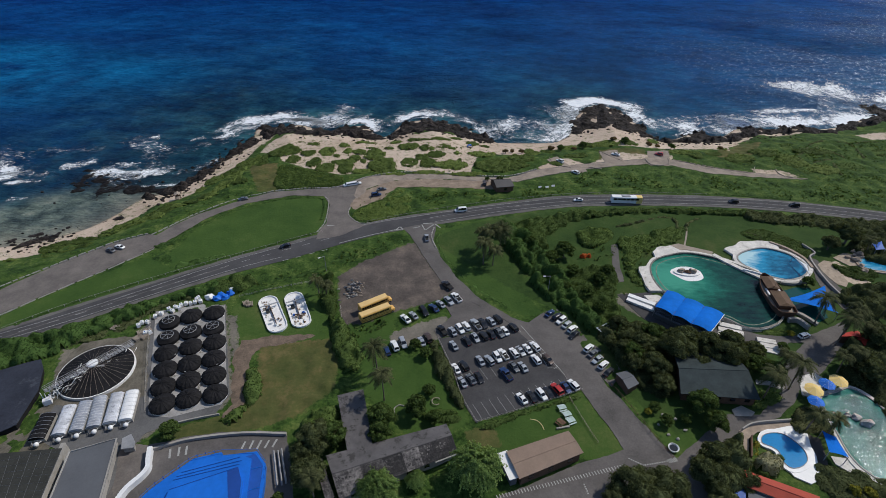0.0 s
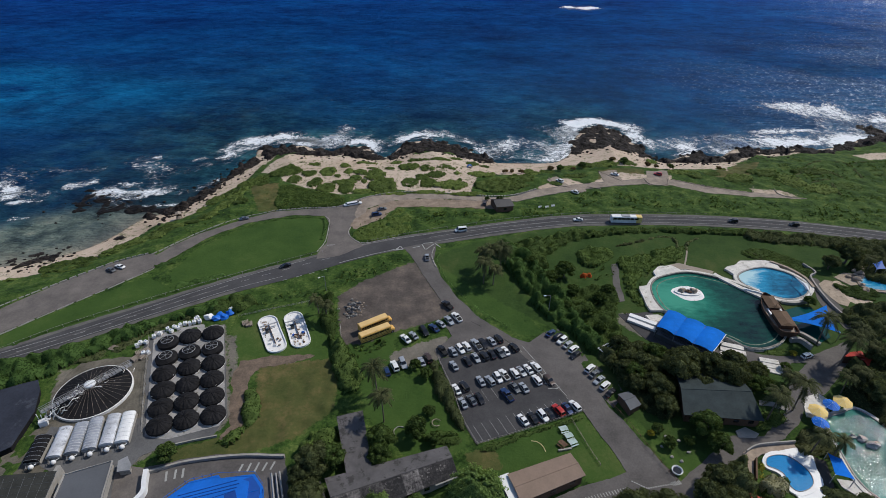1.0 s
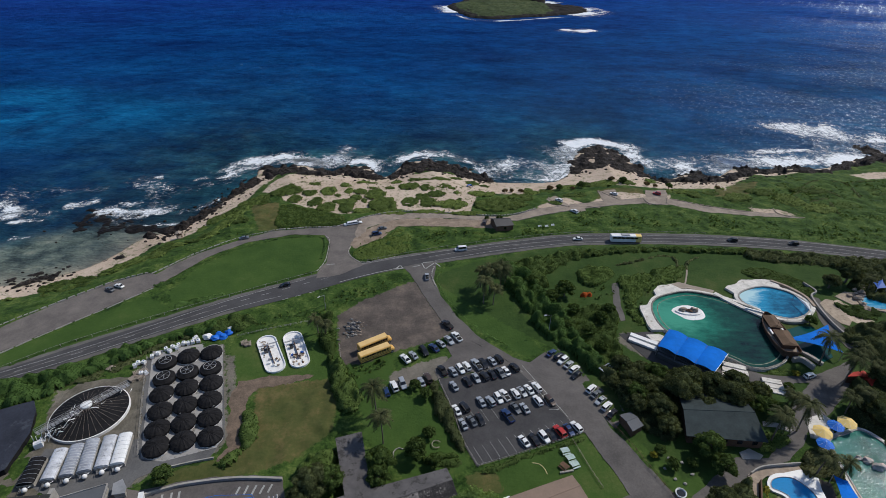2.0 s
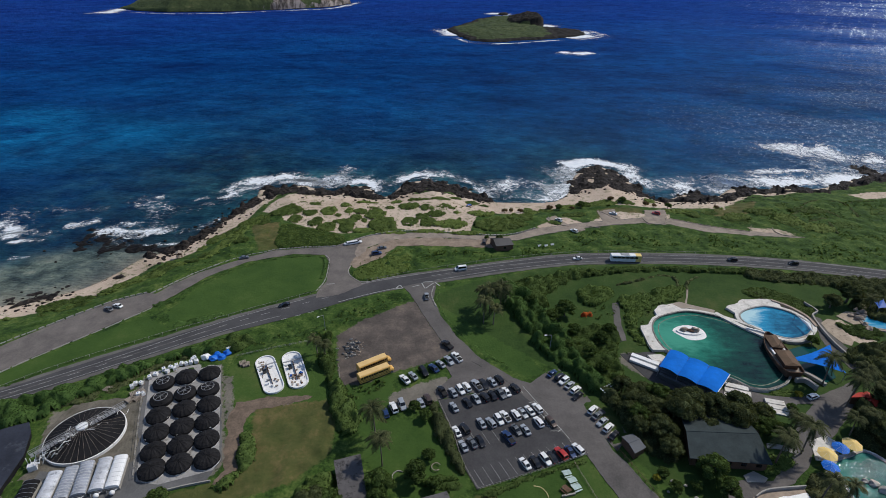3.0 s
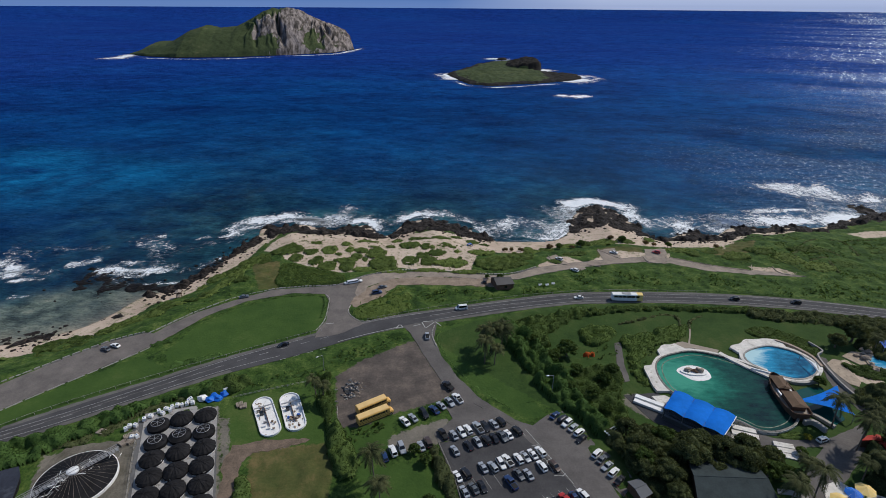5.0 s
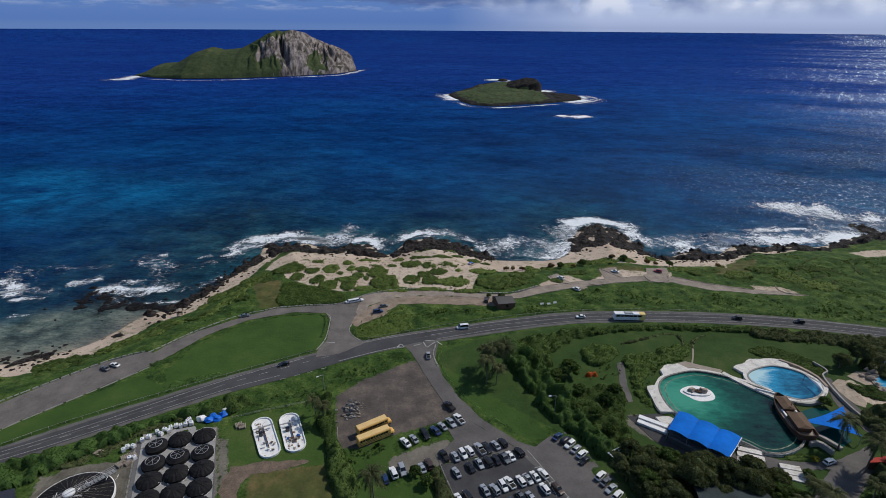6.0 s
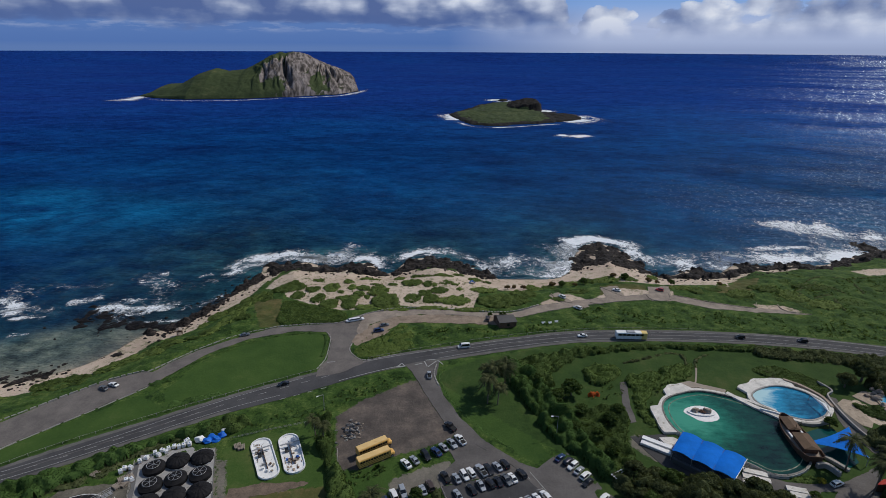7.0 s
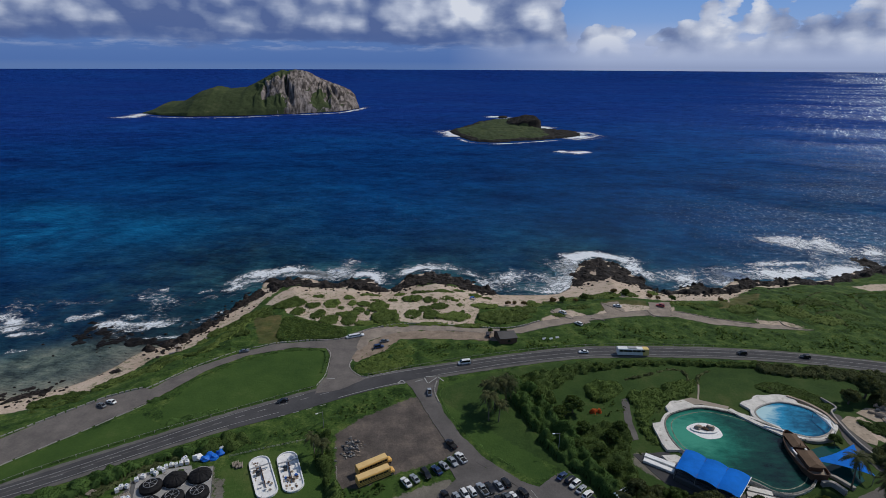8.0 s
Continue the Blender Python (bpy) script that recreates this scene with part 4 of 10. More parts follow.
ZONES["dry"] = [
    [(86, 229.5), (87.6, 239.9), (97.4, 240.1), (95.8, 230.9)],
    [(141.7, 239.7), (146.9, 253.7), (160.8, 252.6), (150.2, 237.2)],
    [(-50.8, 106.4), (-30.7, 108.9), (-27.7, 100.3), (-27.5, 90.7), (-35.6, 81.9), (-44.2, 78.6), (-53, 77), (-66.8, 75.3), (-64.2, 78.4), (-52.2, 82.6), (-47.1, 88.6)],
    [(75, 238.3), (89.3, 240.6), (95, 232.5), (82.6, 226.1), (72.5, 227.7)],
    [(-88.2, 219.4), (-75.4, 219.7), (-68.7, 193.5), (-76.8, 193.4)],
    [(134.2, 243), (154.5, 244.8), (146.4, 233.6), (128.9, 230.2)],
    [(5.4, 78.4), (12.2, 80.8), (14.4, 74.7), (7.8, 73.1)],
]
ZONES["dirt"] = [
    [(-34.1, 137.3), (-27.4, 145.2), (-14.2, 155.2), (-9.7, 157.4), (-3.1, 141.5), (3.2, 129.3), (-1.3, 125.9), (-14, 120.5), (-23.5, 115), (-29.4, 114.9)],
    [(-54.3, 107.6), (-48.3, 109.1), (-42, 109.4), (-36.5, 110.1), (-41.5, 107.4), (-50.2, 105.5), (-52.3, 102.1), (-51.4, 96), (-49.4, 88.6), (-49.2, 83.4), (-51.3, 81.4), (-52.6, 82.1), (-51.1, 85.8), (-52, 90.4), (-54.3, 98), (-55.6, 103.7)],
    [(60.6, 101.4), (62.1, 101.5), (60.7, 99.4)],
]
ZONES["gravel"] = [
    [(-14.8, 110.9), (-6.9, 115.7), (1.4, 118.7), (1.4, 111.6), (-1, 109.2), (-7.3, 106.5), (-14.4, 105.8)],
    [(-63.3, 117.8), (-61.1, 117.9), (-55.8, 104.1), (-56.3, 100), (-59.7, 108.5)],
    [(-95, 76.5), (-99.2, 89.8), (-104.3, 103.5), (-86.3, 108.1), (-85.8, 117.5), (-65.8, 122.9), (-52.5, 88.6), (-54.9, 82.5), (-65.2, 80.8), (-69.4, 75.3), (-83.3, 72.2)],
    [(55.9, 130.1), (65.7, 130.2), (79.2, 115), (69.2, 114.8), (59, 119.6), (53.9, 125.9)],
]
ZONES["sand"] = [
    [(-88.4, 236.4), (-86, 250.5), (-76.7, 261.4), (-47.5, 257.5), (-24.9, 261.4), (-1.4, 262.4), (25.3, 257), (49.7, 248.6), (44.5, 233.5), (31, 232.9), (17.7, 236), (11.3, 210.4), (-6.1, 212.7), (-23.8, 215.1), (-45.5, 209.2), (-67.5, 218.7), (-73.6, 222.6), (-77.5, 229.6)],
    [(64.6, 260.6), (73.1, 284.3), (87, 304), (99.1, 297.1), (104.5, 281.8), (108.5, 264.7), (109.7, 254.6), (91.2, 255.5), (64.7, 253.5)],
    [(42, 254.2), (63.4, 260.4), (67.5, 266.5), (89, 259.9), (107.1, 259.3), (119.2, 252.4), (141.9, 246.4), (138.3, 239.2), (116.4, 245.6), (87.2, 243.3), (61.3, 249.8), (43.4, 244.2)],
    [(43.7, 219.4), (56.9, 228.5), (65.9, 221.6), (82.4, 235.3), (97.7, 232.5), (108.5, 232.8), (105, 222.5), (96.4, 228.2), (68.1, 219.9), (41.6, 213.8)],
    [(139.4, 218.7), (151.8, 217.8), (158.4, 211.4), (139.9, 214.2)],
    [(216.3, 264.9), (229.3, 266.6), (246.9, 262.7), (241.5, 255.8), (217.1, 254)],
    [(113.2, 262.4), (132.7, 259.5), (150.1, 258.3), (150.1, 252.6), (136.6, 242.9), (124.1, 246.2), (109.3, 248.4)],
    [(129.5, 146.1), (135.9, 148.8), (140, 137), (135.8, 133.5), (130.6, 139.9)],
]


def build_ground():
    def axis(fine0, fine1, st, lo, hi):
        up, v = [], fine1
        k = st
        while v < hi:
            k *= 1.25
            v += k
            up.append(v)
        dn, v, k = [], fine0, st
        while v > lo:
            k *= 1.25
            v -= k
            dn.append(v)
        return np.array(dn[::-1] + list(np.arange(fine0, fine1 + 0.01, st)) + up)

    xs, ys = axis(-175, 262, 1.0, -2500, 2500), axis(56, 318, 1.0, -4000, 420)
    gx, gy = np.meshgrid(xs, ys)
    d = inland(gx, gy)
    z = land_height(d)
    near = (gx > -190) & (gx < 280) & (gy > 45) & (gy < 330)
    attrs = {}
    for k in ("lawn", "lush", "dry", "dirt", "gravel", "sand"):
        best = np.full(gx.shape, -50.0)
        for ol in ZONES[k]:
            best = np.where(near, np.maximum(best, signed(gx, gy, ol)), best)
        attrs[k] = np.clip(0.5 + best / 3.0, 0, 1)
    beach = 12.0 - 9.0 * step(gx, 185, 215)
    attrs["sand"] = np.maximum(attrs["sand"], np.clip(0.5 + (beach - d) / 4.0, 0, 1) * (d < 60))
    attrs["wet"] = step(-d, -2.2, 0.8)
    # rough scrub stands proud of mown lawn, paths and bare soil
    bare = np.maximum.reduce([attrs[k] for k in ("lawn", "dirt", "gravel", "sand")])
    flat = np.full(gx.shape, -50.0)
    for _, ol, *_ in PAVED:
        flat[near] = np.maximum(flat[near], signed(gx[near], gy[near], ol))
    bare = np.maximum(bare, step(flat, -2.5, -0.5))
    rough = np.zeros_like(z)
    rough[near] = fbm(gx[near], gy[near], 0.28, 3) * 0.55 + np.abs(fbm(gx[near], gy[near], 0.08, 2, 3.0)) * 0.5
    z = z + rough * (1 - bare) * step(d, 2, 10) - 0.01 * near * step(d, 20, 36)
    park = step(gx, 40, 60) * step(-gy, -185, -175)
    z = z - rough * (1 - bare) * step(d, 2, 10) * 0.7 * park
    for ol in HOLLOWS:
        z[near] -= 1.2 * step(signed(gx[near], gy[near], ol), -1.0, 0.3)
    keep = (d > -60)
    nx, ny = len(xs), len(ys)
    idx = np.arange(nx * ny).reshape(ny, nx)
    q = np.stack([idx[:-1, :-1], idx[:-1, 1:], idx[1:, 1:], idx[1:, :-1]], -1).reshape(-1, 4)
    k4 = (keep[:-1, :-1] | keep[1:, 1:] | keep[:-1, 1:] | keep[1:, :-1]).reshape(-1)
    me = bpy.data.meshes.new("ground")
    me.from_pydata(np.stack([gx, gy, z], -1).reshape(-1, 3), [], q[k4])
    for k, v in attrs.items():
        set_attr(me, k, v)
    me.materials.append(M["ground"])
    me.shade_smooth()
    tagged(new("ground", me), "grassy coastal ground with sandy beach and bare patches", "ground", kind="structure")


def build_sea():
    radii = np.concatenate([np.geomspace(90, 900, 230), np.geomspace(915, 4200, 60), np.linspace(4240, 4850, 12)])
    ang = np.radians(np.concatenate([np.linspace(-180, -62, 30)[:-1], np.linspace(-62, 62, 420), np.linspace(62, 180, 30)[1:]]))
    r, a = np.meshgrid(radii, ang, indexing="ij")
    x, y = r * np.sin(a), r * np.cos(a)
    z = SEA + (EYE_HEIGHT - 0.0059 * 4850 - SEA) * np.clip((r - 4200) / 650, 0, 1) ** 1.5
    near = (r < 900) & (y > 60)
    d = np.full(x.shape, -900.0)
    d[near] = inland(x[near], y[near])
    off = -d
    me = bpy.data.meshes.new("sea")
    nr, na = x.shape
    idx = np.arange(nr * na).reshape(nr, na)
    q = np.stack([idx[:-1, :-1], idx[:-1, 1:], idx[1:, 1:], idx[1:, :-1]], -1).reshape(-1, 4)
    keep = (d < 12).reshape(-1)
    q = q[keep[q].any(1)]
    me.from_pydata(np.stack([x, y, z], -1).reshape(-1, 3), [], q)
    lag = [(-157, 135.8), (-190.7, 181.5), (-174, 198), (-160.2, 203.2), (-147.5, 207.1), (-131.1, 203.8), (-113, 207.8), (-106, 199.3), (-118.6, 182.9), (-125.8, 169.5), (-138.8, 155.3)]
    lagoon = np.zeros(x.shape)
    lagoon[near] = step(signed(x[near], y[near], lag), -6, 12)
    set_attr(me, "lagoon", lagoon)
    set_attr(me, "sandy", 0.9 * np.exp(-np.clip(off, 0, 999) / 6.0) * lagoon)
    set_attr(me, "shallow", np.clip(np.exp(-np.clip(off, 0, 999) / (38 + 50 * step(-x, 70, 140))) * step(-x, -190, -40) + 0.6 * np.exp(-np.clip(off, 0, 999) / 14), 0, 1) * near)
    turq = np.zeros(x.shape)
    for ol in ([(-373, 406), (-348, 434), (-309, 425), (-267, 384), (-239, 337), (-246, 315), (-275, 319), (-314, 336)], [(-264, 377), (-248, 401), (-208, 390), (-187, 364), (-205, 344), (-228, 338)]):
        turq = np.maximum(turq, step(signed(x, y, ol), -45, 30))
    set_attr(me, "turquoise", turq)
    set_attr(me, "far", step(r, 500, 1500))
    set_attr(me, "inshore", np.exp(-np.clip(off - 20, 0, 999) / (150 + 40 * step(-x, 80, 170))) * near)
    # sun glitter placed by bearing from the camera, strongest far to the right
    set_attr(me, "glitter_zone", (0.12 + 0.88 * step(a - 0.16 * step(r, 450, 900), 0.28, 0.62)) * (1 + 3.6 * step(r, 600, 1300) * step(a, 0.38, 0.64)) * (1 + 0.6 * step(a, 0.5, 0.68)))
    shelf = [(-167, 210.7), (-165.6, 219.1), (-152.1, 218.2), (-137.7, 220.8), (-123.7, 218.7), (-116.2, 225.9), (-109.4, 232.1), (-100.9, 229.2), (-105.5, 217.3), (-112.9, 205.7), (-113.5, 199.2), (-121.9, 201.6), (-126.8, 198.5), (-141.7, 199.2), (-152.2, 200.5)]
    reef = np.zeros(x.shape)
    reef[near] = np.maximum(step(signed(x[near], y[near], shelf), -5, 5), 0.55 * step(-x[near], 85, 125) * step(off[near], -2, 4) * step(-off[near], -150, -60) * (1 - lagoon[near]))
    set_attr(me, "reef", reef)
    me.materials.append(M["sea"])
    me.shade_smooth()
    tagged(new("sea", me), "deep blue open sea with turquoise shallows and wind chop", "water", kind="structure")


build_ground()
build_sea()


def foam_strip(line, widths, fade=1.0, z=SEA + 0.12):
    """A ragged sheet of white water along a line; widths to the seaward and the landward side."""
    line = smooth_line(line, 8)
    n2 = normals2(line)
    rows, k = 9, len(line)
    vs, fd = [], []
    for i, (p, n) in enumerate(zip(line, n2)):
        end = min(1, 6 * min(i, k - 1 - i) / k)
        for j in range(rows):
            s = j / (rows - 1) * 2 - 1
            w = (widths[0] if s < 0 else widths[1]) * (1.35 + 0.7 * noise.fractal(Vector((p[0] * 0.09, p[1] * 0.09, 7.0 + np.sign(s))), 1.0, 2.0, 3))
            vs.append((p[0] + n[0] * s * w, p[1] + n[1] * s * w, z))
            gap = 0.75 + 0.9 * noise.fractal(Vector((p[0] * 0.05, p[1] * 0.05, j * 0.35 + 3.0)), 1.0, 2.0, 3)
            fd.append((1 - abs(s) ** 1.3) * end * fade * gap)
    fs = [(i * rows + j, i * rows + j + 1, (i + 1) * rows + j + 1, (i + 1) * rows + j) for i in range(k - 1) for j in range(rows - 1)]
    me = bpy.data.meshes.new("foam")
    me.from_pydata(vs, [], fs)
    set_attr(me, "fade", fd)
    me.materials.append(M["foam"])
    return tagged(new("sea_foam", me), "white foam of a breaking wave on blue sea", "sea foam", group="breaking waves", kind="stuff")


FOAM = [
    ([(-120.2, 256.4), (-114, 262.4), (-109.5, 276.4), (-99.5, 284.8), (-85.2, 291.2), (-70.8, 283.1), (-59.6, 291.9), (-53.5, 305.5)], 9, 10, 1.2),
    ([(-101.9, 276.6), (-89.1, 280.9), (-77.6, 285.4), (-63.5, 277.6), (-45.7, 283.7), (-35.5, 270.4), (-28.4, 272.1)], 8, 4, 1.2),
    ([(-28.5, 273.7), (-22.3, 286.9), (-11.4, 294), (1.5, 290.9), (14, 281.2), (22.5, 267.3), (30.8, 258.7)], 8, 5, 0.95),
    ([(18.8, 282.9), (32.4, 276.8), (44.8, 277.1), (59.3, 280.7), (72.2, 299.8), (79, 309.2)], 14, 12, 0.85),
    ([(28, 260), (42.7, 259.7), (59.4, 263), (69.2, 278.5), (76.9, 301.8), (90.5, 318.2), (105, 311.8), (110, 293.8), (111.9, 274.1), (115.3, 265.8)], 11, 6, 1.45),
    ([(115.2, 268.4), (126.6, 274.3), (138.8, 285.4), (148.4, 281.4), (152.7, 273.2), (165.3, 283.4), (184.3, 289.1)], 13, 9, 1.35),
    ([(149.3, 269.2), (171.1, 288.8), (187.6, 289.1), (205.4, 286.1), (227.3, 290.1), (246.4, 294.1), (283.1, 312)], 15, 12, 1.4),
    ([(132.3, 289.6), (144, 294.3), (149.7, 288.2), (165.3, 290.4), (180.4, 294.3)], 12, 9, 0.7),
    ([(177.4, 305.4), (192.5, 304.8), (212, 309.2), (228.9, 308.6), (242.9, 309)], 4, 6, 0.95),
    ([(229.1, 367.4), (232.6, 352.3), (244.9, 340.8), (259.5, 334.4), (270.5, 323.9), (290.1, 312.1)], 22, 14, 1.25),
    ([(225.6, 320.6), (241, 316.9), (256.2, 313.3), (279.3, 307)], 20, 14, 0.85),
    ([(203.8, 356.4), (217, 351.9), (232.4, 345.1), (238.1, 329.5)], 12, 10, 0.42),
    ([(-162.5, 216.0), (-153.6, 219.5), (-143.0, 217.6), (-133.6, 220.7), (-121.5, 223.1)], 5, 4, 1.25),
    ([(-160.4, 226.8), (-150.9, 226.4), (-139.4, 227.3), (-129.9, 228.7)], 5, 6, 0.6),
    ([(-178.6, 224.1), (-172.2, 226.6), (-164.2, 231.6)], 4, 5, 1.05),
    ([(-155.4, 243.9), (-150.6, 248.7), (-137.4, 241), (-131.9, 234.8)], 9, 7, 0.6),
    ([(-216, 233), (-207, 227), (-199.5, 219.5), (-194, 209)], 9, 9, 0.95),
    ([(-205, 211.2), (-194.4, 218), (-185, 216.6), (-176.3, 217.1)], 3, 4, 0.6),
    ([(-203.6, 244.8), (-187.4, 241.2), (-178.6, 245.4), (-166.1, 243)], 3, 4, 0.35),
    ([(-131.3, 239.9), (-127.1, 246.6), (-123.9, 249.4), (-119.2, 253.6)], 4, 4, 0.55),
    ([(-220.1, 244.4), (-210.6, 240.7), (-198.4, 230.2)], 8, 9, 0.35),
    ([(-195, 207.7), (-186.2, 209.4), (-178.9, 211.7), (-173.3, 215.1)], 2.5, 3, 0.85),
    ([(-182.9, 193.5), (-177.7, 194.5), (-174.2, 196.5)], 1.5, 2, 0.9),
    ([(-153.5, 259.2), (-149.4, 258.6), (-146.8, 259.4)], 3, 3, 0.9),
    ([(-130.6, 255.5), (-127.1, 257.7), (-123.8, 260.7)], 2, 2.5, 0.8),
    ([(-125, 218.4), (-117.3, 221.9), (-110.8, 229.1), (-107.6, 235.3)], 2.5, 2.5, 0.8),
    ([(-65, 285.7), (-60.4, 296.2), (-54.2, 310.2)], 6, 6, 0.75),
    ([(-140.4, 206.0), (-129.1, 206.7), (-119.3, 207.8), (-109.5, 208.5)], 1.4, 1.6, 0.8),
    ([(-150.9, 211.0), (-145.2, 209.1), (-139.5, 207.2)], 2.4, 2.4, 0.7),
    ([(-117.0, 218.5), (-114.3, 223.6), (-111.0, 229.0), (-105.8, 234.6)], 2.0, 2.0, 0.75),
    ([(-746, 1208), (-736, 1251), (-729, 1296), (-744, 1360)], 24, 30, 1.35),
    ([(-702, 1267), (-635, 1242), (-553, 1233), (-483, 1251), (-428, 1283), (-371, 1317)], 7, 9, 1.0),
    ([(-398, 1316), (-325, 1352), (-276, 1389), (-248, 1483), (-231, 1636)], 10, 12, 1.1),
    ([(-10, 1011), (3, 976), (17, 912)], 18, 20, 1.8),
    ([(12, 912), (34, 849), (77, 831), (142, 860), (192, 883)], 6, 6, 1.0),
    ([(177, 904), (206, 928), (236, 953), (268, 962)], 32, 38, 2.0),
    ([(156, 764), (172, 749), (200, 761)], 13, 14, 1.8),
    ([(87, 1283), (118, 1300), (140, 1258)], 20, 22, 1.7),
    ([(169, 1068), (186, 1069), (202, 1050)], 18, 20, 1.7),
]
for line, out, back, strength in FOAM:
    foam_strip(line, (out, back), strength)
    if -180 < line[0][0] < -120 and line[0][1] < 240 and strength > 0.9:
        # the bright breaking crest within the spent foam
        foam_strip(line, (1.6, 2.2), 1.1, SEA + 0.30)


# ---------------------------------------------------------------- islands
def island_mesh(name, gx, gy, z, shore, bare):
    ny, nx = gx.shape
    idx = np.arange(nx * ny).reshape(ny, nx)
    q = np.stack([idx[:-1, :-1], idx[:-1, 1:], idx[1:, 1:], idx[1:, :-1]], -1).reshape(-1, 4)
    me = bpy.data.meshes.new(name)
    me.from_pydata(np.stack([gx, gy, z], -1).reshape(-1, 3), [], q)
    set_attr(me, "shore", shore)
    set_attr(me, "bare", bare)
    me.materials.append(M["island"])
    me.shade_smooth()
    return me


def build_big_island():
    """A crater island: a low green western arm and a steep bare tuff cone with gullies."""
    near_x = np.array([-745, -690, -603, -493, -380, -283, -245])
    near_y = np.array([1335, 1290, 1258, 1280, 1349, 1424, 1540])
    crest = np.array([(-760, 0), (-714, 24), (-659, 29), (-617, 49), (-568, 65), (-540, 60), (-499, 63), (-473, 77), (-452, 90), (-433, 98), (-394, 99), (-369, 95), (-337, 78), (-305, 66), (-283, 60), (-268, 53), (-257, 44), (-250, 30), (-246, 0)])
    u = np.linspace(-760, -246, 300)
    w = np.linspace(-1.04, 1.0, 150)
    U, W = np.meshgrid(u, w)
    ny0 = np.interp(U, near_x, near_y)
    h = np.interp(U, crest[:, 0], crest[:, 1])
    cone = step(U, -500, -440)
    fan = (U + 500) / 254 * 95
    X = U + np.where(W > -1, 0.42 * (W + 1) * -60, 0) * (1 - cone) * 0.4 + cone * (W + 1) * fan * -0.10
    Y = ny0 + (W + 1) * 135
    X = X + X * ((Y / ny0 - 1) * step(U, -340, -260)) * 0.95
    prof = np.where(W < 0, (1 - np.abs(W) ** (1.7 - 0.35 * cone)), np.clip(1 - W, 0, 1) ** 1.1)
    near_cliff = step(W, -1.02, -0.93) * (5 + 4 * cone)
    z = SEA - 2 + near_cliff * step(h, 0, 8) + prof * np.maximum(h - 4, 0)
    n1 = fbm(U, W * 60, 0.022, 4, 1.0)
    gul = np.abs(fbm(U + W * 38 + 22 * n1, W * 15, 0.040, 4, 5.0))
    mid = np.clip(1 - np.abs(W + 0.45) / 0.55, 0, 1) ** 0.7
    z += (n1 * (1.4 + 1.6 * cone) + (-34 * gul + 9) * cone * mid * (1 - 0.8 * step(W, -0.25, -0.05))) * step(h, 3, 25) * step(W, -1, -0.85)
    z += fbm(U, W * 140, 0.09, 3, 9.0) * (0.7 + 0.9 * cone) * step(h, 3, 25)
    bare = 0.80 * step(U + 14 * n1, -468, -442) - 0.12
    bare -= 0.95 * np.exp(-((U + 340 + 14 * W) / 26) ** 2) * step(-W, 0.42, 0.60)
    bare -= 0.95 * step(-(U + 18 * n1), 380, 408) * step(-W, 0.60, 0.74)
    bare -= 0.90 * step(-(U + 12 * n1), 390, 405) * step(W, -0.36, -0.24)
    shore = step(-z, 2.0, 5.0)
    t = thing("big_island", "green crater island with a steep bare rock cone", "island", pose(0, 0, 0))
    cut = int(np.argmin(np.abs(u + 470)))
    for name, a, b, label in (("green_arm", 0, cut + 1, "low green western arm"), ("rock_cone", cut, len(u), "steep bare tuff cone")):
        part(name, island_mesh(name, X[:, a:b], Y[:, a:b], z[:, a:b], shore[:, a:b], bare[:, a:b]), None, t, label)


def build_small_island():
    ol = smooth_line([(1, 993), (15, 935), (28, 883), (45, 856), (78, 844), (111, 865), (144, 874), (181, 897), (207, 912), (234, 945), (231, 995), (205, 1021), (180, 1049), (178, 1089), (199, 1207), (181, 1274), (145, 1244), (98, 1215), (63, 1163), (43, 1104), (22, 1051)], 4, True)
    xs, ys = np.linspace(-30, 260, 190), np.linspace(820, 1280, 210)
    gx, gy = np.meshgrid(xs, ys)
    d = signed(gx, gy, ol)
    n = fbm(gx, gy, 0.03, 4, 2.0)
    f = fbm(gx, gy, 0.12, 3, 4.0)
    tail = step(gx, 160, 185)
    z = SEA - 3 + step(d + 3 * f, -5, 8) * 5.5 + step(d, 6, 40) * (3.0 * (1 - tail)) + n * 1.2 * step(d, 0, 10) + f * 1.2 * step(d, -2, 8)
    bluff = step(-((gx - 152) / 34) ** 4 - ((gy - 1095) / 52) ** 2, -1.0, -0.8)
    z += bluff * (3 + 12 * step(gx, 116, 176) + 2 * f)
    shore = np.clip(1 - step(d + 14 * n + 5 * f, 5, 24) + tail + bluff * 1.2 + 0.48 * step(np.abs(fbm(gx, gy, 0.026, 3, 8.0)) * -1, -0.055, -0.018), 0, 1)
    tagged(new("small_island", island_mesh("small_island", gx, gy, z, shore, -0.3 + 0 * d)), "low grassy islet with black rock edges and a dark bluff", "island")
    for (x, y), r in (((127, 1271), 12), ((224, 977), 9)):
        b = Build()
        blob(b, (x, y, SEA), (r, r * 0.8, r * 0.45), 5, 0.35)
        tagged(part("sea_rock", b, M["lava"], None, "black rock standing in the surf", True), category="rock")


def blob(b, c, s, seed, amp=0.3, cuts=2):
    """A lumpy rounded stone."""
    bm = bmesh.new()
    bmesh.ops.create_icosphere(bm, subdivisions=cuts, radius=1)
    vs = []
    for v in bm.verts:
        k = 1 + amp * noise.fractal(v.co * 1.3 + Vector((seed * 7.3, seed * 3.1, seed)), 1.0, 2.0, 3)
        vs.append((c[0] + v.co.x * s[0] * k, c[1] + v.co.y * s[1] * k, c[2] + v.co.z * s[2] * k))
    fs = [tuple(v.index for v in f.verts) for f in bm.faces]
    bm.free()
    return b.add(vs, fs)


build_big_island()
build_small_island()


